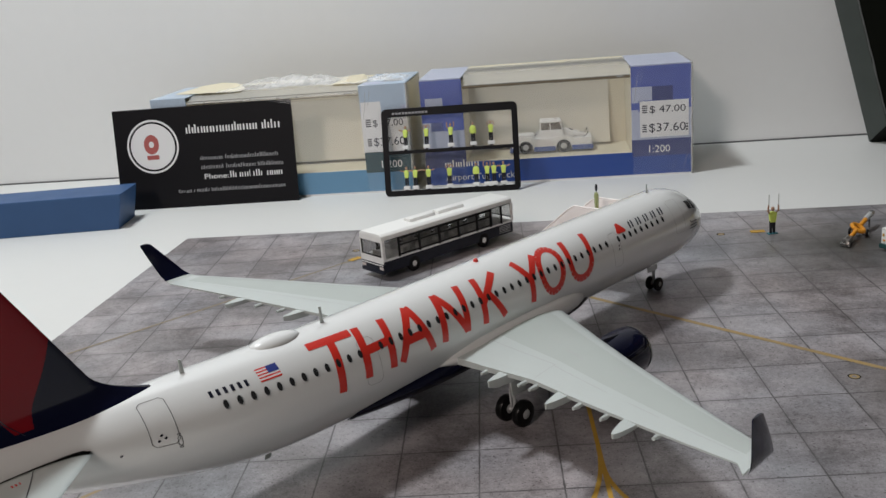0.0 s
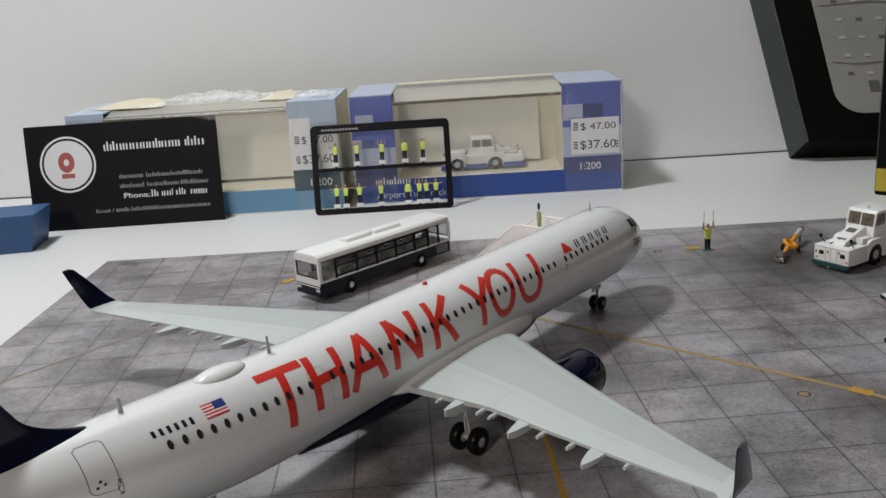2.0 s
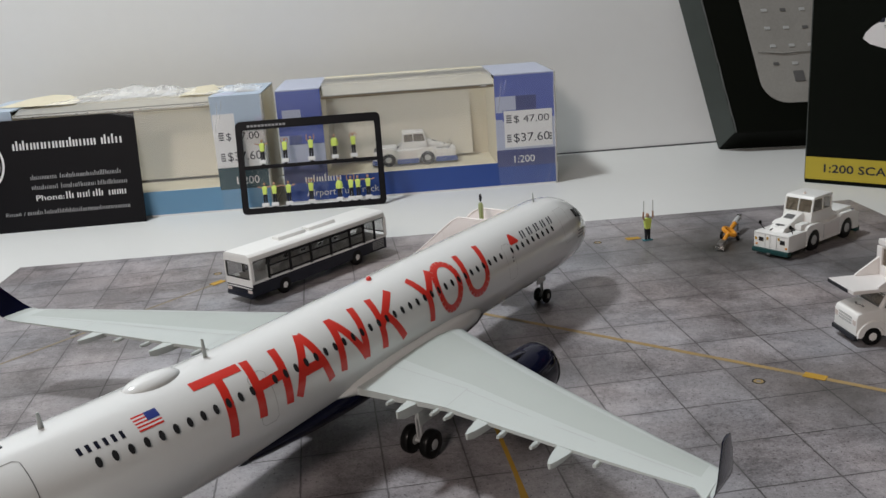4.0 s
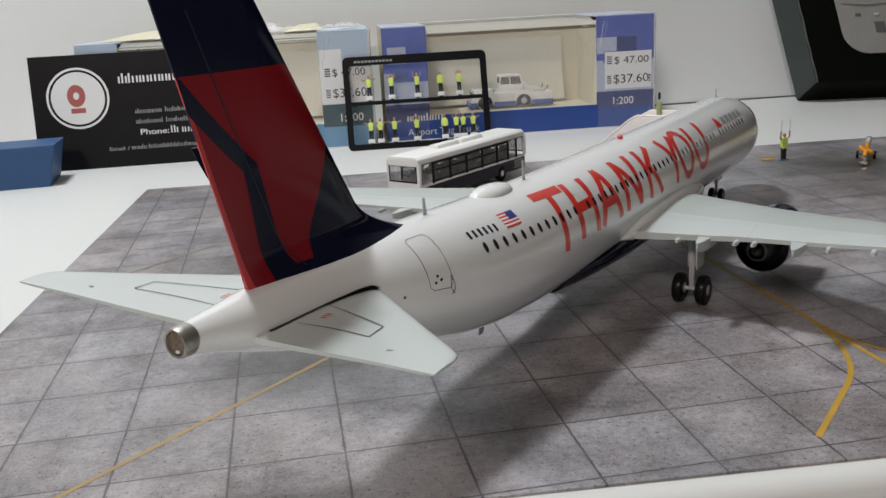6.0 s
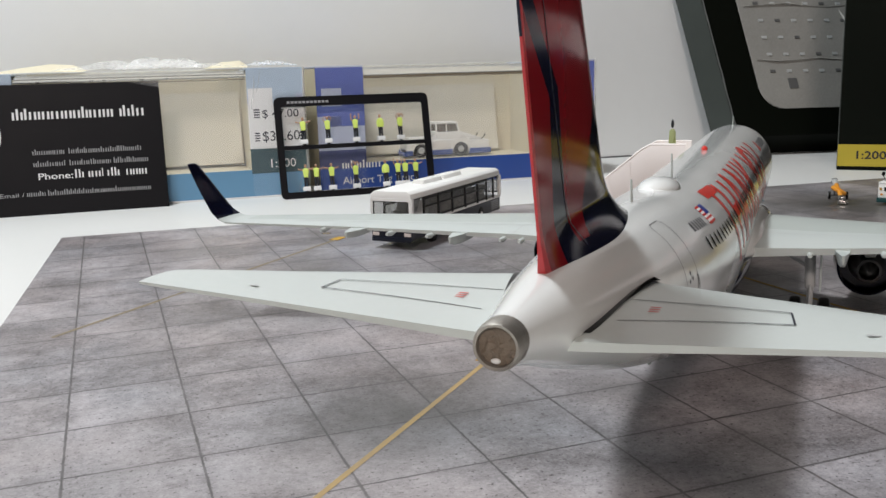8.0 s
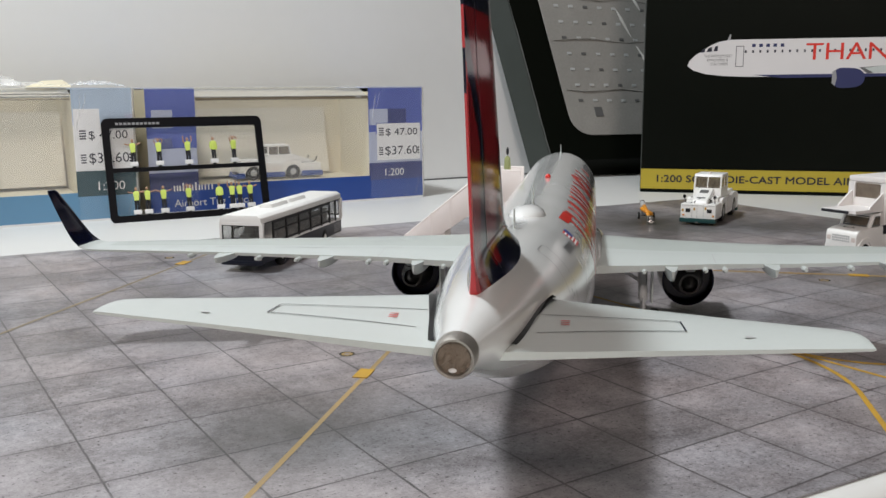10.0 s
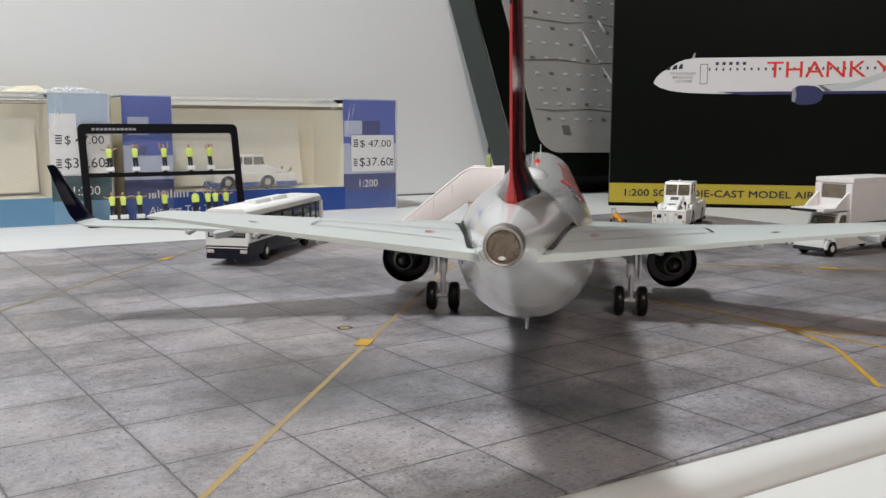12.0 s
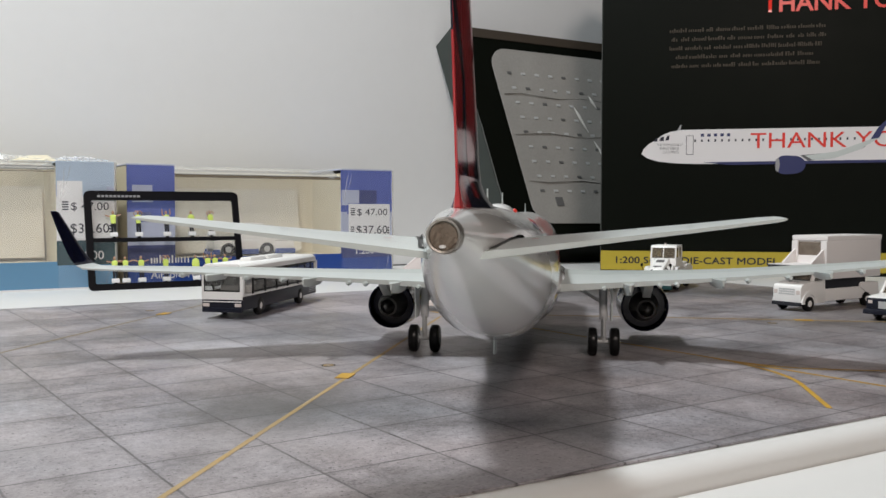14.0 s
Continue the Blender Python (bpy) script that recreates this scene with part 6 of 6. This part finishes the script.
def price_sticker(ob, x0, x1, z0, z1, lead):
    bm = bmesh.new()
    box(bm, x0, x1, -0.14, -0.07, z0, z1)
    s = part("price_sticker", bm, PRINTWHITE, ob, "white price sticker")
    for text, z, size, bx in ((lead, z1 - 5.2, 4.4, 4.0), ("$37.60", z0 + 2.4, 5.4, 3.6)):
        bm = bmesh.new()
        words(bm, text, x0 + bx, z, size, -0.17, width=(x1 - x0) - bx - 1.6)
        part("sticker_text", bm, INK, s)
        bm = bmesh.new()
        for k in range(4):
            box(bm, x0 + 1.0, x0 + bx - 0.7, -0.17, -0.15, z + 0.95 * k, z + 0.95 * k + 0.5)
        if z < z1 - 8:
            for k in range(3):
                box(bm, x1 - 1.3, x1 - 0.4, -0.17, -0.15, z + 1.2 * k, z + 1.2 * k + 0.7)
        part("small_print", bm, INK, s)


def build_cartons():
    a = window_carton("blue_toy_box", at_mm(88.0, 294.4, -0.4, -4), "blue and cream toy carton with clear window and price sticker", 120.0, 49.0, 48.0, (19.0, 94.0, 11.0),
                      PERIWINKLE, ((2.0, 10, 34, 41, LILAC), (4, 19, 26, 34, PERIWINKLE), (0.4, 9.5, 26, 30, LILAC), (94.2, 103, 33, 40, LILAC), (103, 112, 33, 40, INDIGO), (97, 104, 29, 34, PERIWINKLE)),
                      ((INDIGO, 16.5), (LILAC, 30.0), (PERIWINKLE, 36.0)), (BLUEPRINT, 9.0), LILAC, 4.0, ((0.0, 0.55, FOLDBROWN), (0.75, 0.22, BLISTER)))
    price_sticker(a, 97.6, 118.8, 17.5, 33.6, "$ 47.00")
    bm = bmesh.new()
    words(bm, "1:200", 100.5, 10.6, 4.6, -0.1)
    part("scale_text", bm, PRINTWHITE, a)
    bm = bmesh.new()
    words(bm, "Airport Tug Truck", 9.0, 2.8, 4.2, -0.1)
    part("title_text", bm, PRINTWHITE, a)
    bm = bmesh.new()
    strokes(bm, 9.0, 25.5, 9.0, 3.6, random.Random(6), -0.1, -0.06)
    part("product_bar", bm, PRINTWHITE, a)
    b = window_carton("pale_blue_toy_box", at_mm(-37.6, 298.4, -0.4, -4), "pale blue toy carton with torn crumpled film on top", 120.0, 49.0, 46.0, (17.0, 98.5, 11.0),
                      PALEBLUE, ((98.8, 108, 34, 42, PRINTWHITE), (108, 117, 36, 42, PALEBLUE)), ((TEAL, 19.0), (PRINTWHITE, 36.0), (LILAC, 40.0)), (CYANCARD, 9.5), PALEBLUE, 2.6, ((0.0, 0.32, SILVER), (1.1, 0.26, BLISTER), (-0.9, 0.16, FOLDBROWN)))
    price_sticker(b, 99.5, 119.0, 19.5, 36.0, "$ 47.00")
    bm = bmesh.new()
    words(bm, "1:200", 105.0, 11.6, 4.8, -0.1)
    part("scale_text", bm, PRINTWHITE, b)
    for x0, x1, y0, y1, mt in ((100, 108, 2, 12, LILAC), (108, 116, 10, 20, PRINTGREY), (100, 109, 20, 30, PRINTWHITE)):
        bm = bmesh.new()
        box(bm, x0, x1, y0, y1, 49.61, 49.68)
        part("printed_patch", bm, mt, b)
    # torn card flap standing up from the top
    for strip_pts in (((6, 16, 49.8, 7, 20, 49.9), (12, 12, 49.9, 17, 24, 52.0), (22, 9, 50.1, 28, 22, 53.2), (32, 9, 50.1, 36, 20, 52.6), (40, 10, 49.9, 41, 15, 50.4)),
                      ((84, 10, 49.9, 85, 15, 50.2), (90, 9, 50.1, 91, 20, 52.4), (97, 9, 50.1, 98, 20, 52.8), (100, 11, 49.9, 100.5, 16, 50.8))):
        bm = bmesh.new()
        loft(bm, [[Vector((x, y, z)), Vector((x + 0.2, y + 0.5, z + 0.1)), Vector((x2 + 0.2, y2 + 0.5, z2)), Vector((x2, y2, z2))] for x, y, z, x2, y2, z2 in strip_pts])
        part("torn_flap", bm, CREAM, b, "cream torn flap")
    # crumpled sheets of clear film
    rng = random.Random(11)
    for x0, x1, y0, y1, high, seed in ((30, 98, 4, 34, 5.5, 1.7), (50, 84, 10, 30, 9.0, 6.3), (96, 119, 2, 26, 3.0, 9.1)):
        bm = bmesh.new()
        nx, ny = 26, 9
        g = []
        for j in range(ny + 1):
            row = []
            for i in range(nx + 1):
                u, v = i / nx, j / ny
                edge = math.sin(math.pi * u) ** 0.5 * (0.35 + 0.65 * math.sin(math.pi * v))
                ridge = 1.0 - abs(noise.noise(Vector((u * 5 + seed, v * 3, seed)))) * 2.2
                row.append(bm.verts.new((x0 + (x1 - x0) * u + rng.uniform(-0.8, 0.8), y0 + (y1 - y0) * v + rng.uniform(-1.2, 1.2), 50.2 + edge * (0.5 + high * max(0.0, ridge) * (0.5 + 0.5 * noise.noise(Vector((u * 3, seed, v * 2)))) + rng.uniform(0, 0.7)))))
            g.append(row)
        for j in range(ny):
            for i in range(nx):
                bm.faces.new((g[j][i], g[j][i + 1], g[j + 1][i + 1], g[j + 1][i]))
        film = part("crumpled_film", bm, FOIL, b, "crumpled clear film")
        film.visible_shadow = False
    # the same kind of tractor shown inside the first carton
    build_tug(a.matrix_basis @ at_mm(77.2, 20.5, 10.12, 180) @ Matrix.Diagonal((0.99, 1.0, 0.96, 1)), "small white toy tow tractor with blue skirt inside a carton", BLUEPRINT, "blue skirt")


build_cartons()


def build_black_box():
    W, H, D = 256.0, 172.0, 60.0
    bx = root("model_box", at_mm(302.0, 243.8, -0.4, -47), "tall black display box with printed airliner and mustard band", "box")
    bm = bmesh.new()
    box(bm, 0, W, 0, D, 0, H, 0.5)
    part("box_body", bm, BOXBLACK, bx, smooth=True)
    bm = bmesh.new()
    box(bm, -0.05, 0.35, -0.05, 0.3, 1.0, H - 1)
    part("worn_edge", bm, BOXEDGE, bx)
    bm = bmesh.new()
    box(bm, 0.2, W - 0.2, -0.08, 0.02, 1.7, 11.0)
    part("mustard_band", bm, YELLOWBAND, bx, "mustard yellow band")
    bm = bmesh.new()
    words(bm, "1:200 SCALE DIE-CAST MODEL AIRCRAFT", 6.4, 4.9, 4.6, -0.12, width=103)
    words(bm, "1:200 SCALE DIE-CAST MODEL AIRCRAFT", 6.6, 4.9, 4.6, -0.125, width=103)
    words(bm, "1:200 SCALE DIE-CAST MODEL AIRCRAFT", 6.5, 5.08, 4.6, -0.13, width=103)
    part("band_text", bm, INK, bx)
    bm = bmesh.new()
    words(bm, "THANK YOU", 74.2, 123.8, 11.2, -0.08, bold=0.018)
    part("title_text", bm, LETTER, bx, "red title")
    rng = random.Random(2)
    for k in range(5):
        x = 32 + (0, 1, 0, 3, 1)[k]
        end = (102, 103, 101, 98, 100)[k]
        while x < end - 1:
            w = min(rng.uniform(2.5, 8.0), end - x)
            bm = bmesh.new()
            c = x
            while c < x + w - 0.3:
                step = rng.uniform(0.7, 1.25)
                tall = rng.choice((1.2, 1.2, 1.9))
                box(bm, c, c + step * 0.62, -0.08, -0.03, 115.8 - 4.2 * k, 115.8 - 4.2 * k + tall)
                c += step
            part("print_bar", bm, GOLD, bx)
            x += w + 1.0
    # printed airliner, nose to the left
    def flat(nm, outline, mt, y=-0.08, label=""):
        bm = bmesh.new()
        quad(bm, [(x, y, z) for x, z in outline])
        return part(nm, bm, mt, bx, label)
    nose = [(19.4, 58.0), (20.2, 60.2), (22.5, 62.6), (26, 64.8), (29.5, 67.2), (33, 68.6), (38, 69.4)]
    under = [(240, 58), (225, 54.2), (60, 52.9), (45, 53.0), (35, 53.4), (27, 54.4), (22, 56.0)]
    flat("printed_airliner", nose + [(215, 69.4), (240, 66.5)] + under, material("printed_white", (0.70, 0.68, 0.68), 0.5, vary=0.05, bump=0.0), label="printed white airliner")
    flat("printed_belly", [(48, 53.8), (225, 54.6), (232, 55.6), (225, 53.6), (60, 52.4)], PRINTNAVY, -0.12)
    bm = bmesh.new()
    words(bm, "THANK YOU", 69.5, 60.2, 10.4, -0.14, width=72)
    part("printed_title", bm, LETTER, bx)
    bm = bmesh.new()
    vs = [bm.verts.new((88.0 + 6.4 * math.copysign(abs(math.cos(a)) ** 0.6, math.cos(a)), -0.13, 52.2 + (4.3 - 0.8 * math.cos(a)) * math.copysign(abs(math.sin(a)) ** 0.8, math.sin(a)))) for a in (2 * math.pi * k / 32 for k in range(32))]
    bm.faces.new(vs)
    part("printed_engine", bm, PRINTNAVY, bx)
    flat("printed_intake", [(81.1, 49.8), (82.4, 48.8), (83.1, 52.2), (82.4, 55.8), (81.1, 54.8)], PRINTGREY, -0.16)
    flat("printed_pylon", [(92, 56.6), (104, 57.6), (103, 54.6), (95.4, 54.0)], GREYLINE, -0.145)
    for x in (104.5, 110.5, 116.0):
        flat("printed_track", [(x, 55.8 + (x - 104) * 0.33), (x + 3.2, 57.2 + (x - 104) * 0.33), (x + 4.4, 56.2 + (x - 104) * 0.33), (x + 1.0, 54.6 + (x - 104) * 0.33)], GREYLINE, -0.145)
    flat("printed_wing", [(94, 56.4), (108, 58.2), (121, 63.0), (124.5, 64.4), (126, 64.0), (118, 59.0), (107, 55.0), (98, 54.2)], WINGGREY, -0.15)
    flat("printed_winglet", [(122.5, 63.6), (125.6, 68.8), (130, 73.4), (129.2, 70.5), (126.2, 64.2)], PRINTNAVY, -0.17)
    for px, wide in ((24.9, 2.0), (27.5, 2.4), (30.4, 2.0)):
        flat("printed_cockpit", [(px, 63.9 + (px - 24.9) * 0.10), (px + 0.9, 65.4 + (px - 24.9) * 0.22), (px + wide, 65.9 + (px - 24.9) * 0.17), (px + wide - 0.1, 64.0 + (px - 24.9) * 0.08)], INK, -0.12)
    bm = bmesh.new()
    for k in range(24):
        box(bm, 44 + 3.1 * k, 44.8 + 3.1 * k, -0.12, -0.1, 63.5, 64.7)
    tagged(part("printed_window", bm, INK, bx), kind="stuff")
    bm = bmesh.new()
    for a, b in ((40.2, 40.5), (43.4, 43.7)):
        box(bm, a, b, -0.12, -0.1, 57.5, 66.5)
    box(bm, 40.2, 43.7, -0.12, -0.1, 66.3, 66.6)
    box(bm, 40.2, 43.7, -0.12, -0.1, 57.4, 57.7)
    part("printed_door", bm, GREYLINE, bx)
    bm = bmesh.new()
    for k, (text, wide) in enumerate((("THE WORLD'S BEST", 12.0), ("EMPLOYEES &", 9.0), ("CUSTOMERS", 7.6))):
        words(bm, text, 26.6 + 1.3 * k, 61.7 - 1.75 * k, 1.7, -0.12, width=wide)
    part("printed_motto", bm, GREYLINE, bx)
    bm = bmesh.new()
    for k in range(5):
        box(bm, 47 + 3.0 * k, 48.5 + 3.0 * k, -0.12, -0.1, 66.0, 67.4)
    part("print_bar", bm, PRINTNAVY, bx)
    bm = bmesh.new()
    quad(bm, [(36.2, -0.1, 69.3), (37.4, -0.1, 71.8), (38.0, -0.1, 71.6), (37.6, -0.1, 69.3)])
    part("printed_aerial", bm, PRINTGREY, bx)


build_black_box()


def build_tray():
    """The dark carton that leans back on the wall, sheared to fit the camera's view, with a blister window."""
    tr = root("dark_box_tray", DESKPOSE @ at_mm(301, 341, -0.4), "dark green carton with grey blister window leaning against wall", "box tray")
    along = Vector((math.cos(radians(-10)), math.sin(radians(-10)), 0))
    up, fore = Vector((-29, 19.5, 123)), Vector((4, -12, 10.4))
    W = 150.0

    def at(u, v, d):
        """u along the foot, v from foot to top, d from back to front."""
        return along * u + up * v + fore * d + Vector((0, 0, -0.045 * u * v))

    def slab(nm, u0, u1, v0, v1, d0, d1, mt, label="", parent=tr):
        bm = bmesh.new()
        loft(bm, [[at(u, v, d) for u, v in ((u0, v0), (u1, v0), (u1, v1), (u0, v1))] for d in (d0, d1)])
        bmesh.ops.bevel(bm, geom=list(bm.edges), offset=0.25, segments=2, affect="EDGES")
        return part(nm, bm, mt, parent, label)
    slab("box_body", 0, W, 0, 1, 0.02, 0.97, BOXBLACK, "black carton body")
    bm = bmesh.new()
    loft(bm, [[at(-0.25, v, d) for v, d in ((0.004, 0.02), (0.004, 0.96), (0.996, 0.96), (0.996, 0.02))], [at(0.1, v, d) for v, d in ((0.004, 0.02), (0.004, 0.96), (0.996, 0.96), (0.996, 0.02))]])
    part("side_panel", bm, GREENCARD, tr, "dark green side panel")
    bm = bmesh.new()
    loft(bm, [[at(u, v, 0.985) for u, v in ((0.3, 0.955), (W - 1, 0.955), (W - 1, 0.995), (0.3, 0.995))], [at(u, v, 1.01) for u, v in ((0.3, 0.955), (W - 1, 0.955), (W - 1, 0.995), (0.3, 0.995))]])
    part("top_strip", bm, material("brown_card_edge", (0.055, 0.042, 0.03), 0.5, vary=0.3), tr, "dark brown top strip")
    # scuffed edge, its colour lifted to hold the highlight along it
    bm = bmesh.new()
    rng = random.Random(8)
    pts = [at(0.1 + rng.uniform(-0.15, 0.15), k / 24, 1.0) for k in range(25)]
    tube(bm, pts, [0.12 + 0.35 * max(0.0, noise.noise(Vector((k * 0.7, 3.1, 0)))) + (0.2 if k < 14 else 0) for k in range(25)], 6)
    part("worn_edge", bm, material("scuffed_highlit_edge", (0.16, 0.17, 0.165), 0.55, vary=0.7, scale=500, bump=0.2), tr, "worn card edge, paled to paint its highlight", smooth=True)

    def rounded(u0, u1, v0, v1, r):
        out = []
        for cu, cv, a0 in ((u1, v0, -90), (u1, v1, 0), (u0, v1, 90), (u0, v0, 180)):
            for k in range(7):
                a = radians(a0 + 15 * k)
                su, sv = (-1 if cu == u1 else 1), (-1 if cv == v1 else 1)
                out.append((cu + su * r + r * math.cos(a), cv + (sv * r + r * math.sin(a)) / 126))
        return out
    bm = bmesh.new()
    o = rounded(17.2, W - 10, 0.106, 0.912, 11)
    loft(bm, [[at(u, v, d) for u, v in o] for d in (0.99, 1.02)])
    blister = part("blister_window", bm, BLISTER, tr, "grey blister window")
    for v in (0.30, 0.52, 0.70):
        bm = bmesh.new()
        tube(bm, [at(19.5 + 11 * k, v + 0.006 * math.sin(k * 1.7 + v * 9), 1.04 + 0.02 * math.sin(k)) for k in range(11)], [0.3 + 0.12 * math.sin(k * 2.1 + v * 20) for k in range(11)], 6)
        part("blister_rib", bm, BLISTER, blister, smooth=True)
    for k in range(9):
        for j in range(11):
            bm = bmesh.new()
            u, v = 25 + 8.6 * j + 0.5 * (k % 2), 0.25 + 0.068 * k
            loft(bm, [[at(a, b, d) for a, b in ((u, v), (u + 2.4, v), (u + 2.4, v + 0.010), (u, v + 0.010))] for d in (1.025, 1.05)])
            part("moulded_dash", bm, GEAR if (k + j) % 4 else GREYLINE, blister)
    bm = bmesh.new()
    loft(bm, [[at(a, b, d) for a, b in ((33, 0.185), (37.5, 0.185), (37.5, 0.225), (33, 0.225))] for d in (1.025, 1.05)])
    part("code_bar", bm, GREYLINE, blister)
    # white tubes laid on the window to paint its highlight streaks
    for u0, v0, u1, v1 in ((62, 0.66, 67, 0.54), (69, 0.50, 76, 0.36), (74, 0.72, 77, 0.66)):
        bm = bmesh.new()
        tube(bm, [at(u0 + (u1 - u0) * k / 6, v0 + (v1 - v0) * k / 6, 1.04) for k in range(7)], [0.15, 0.5, 0.8, 0.7, 0.6, 0.4, 0.15], 8)
        part("film_fold", bm, FOAM, blister, "white streak standing for a highlight on the film", smooth=True)


build_tray()


def build_blue_box():
    bx = root("small_blue_box", at_mm(-108.5, 252.0, -0.4, 3), "small plain dark blue carton beside the business card", "box")
    bm = bmesh.new()
    prism(bm, [(0, 0), (64, 0), (67.5, 15.5), (0, 15.5)], 0, 22, "y", bevel=0.4)
    part("box_body", bm, material("deep_blue_card", (0.025, 0.085, 0.22), 0.5, vary=0.12), bx)


build_blue_box()
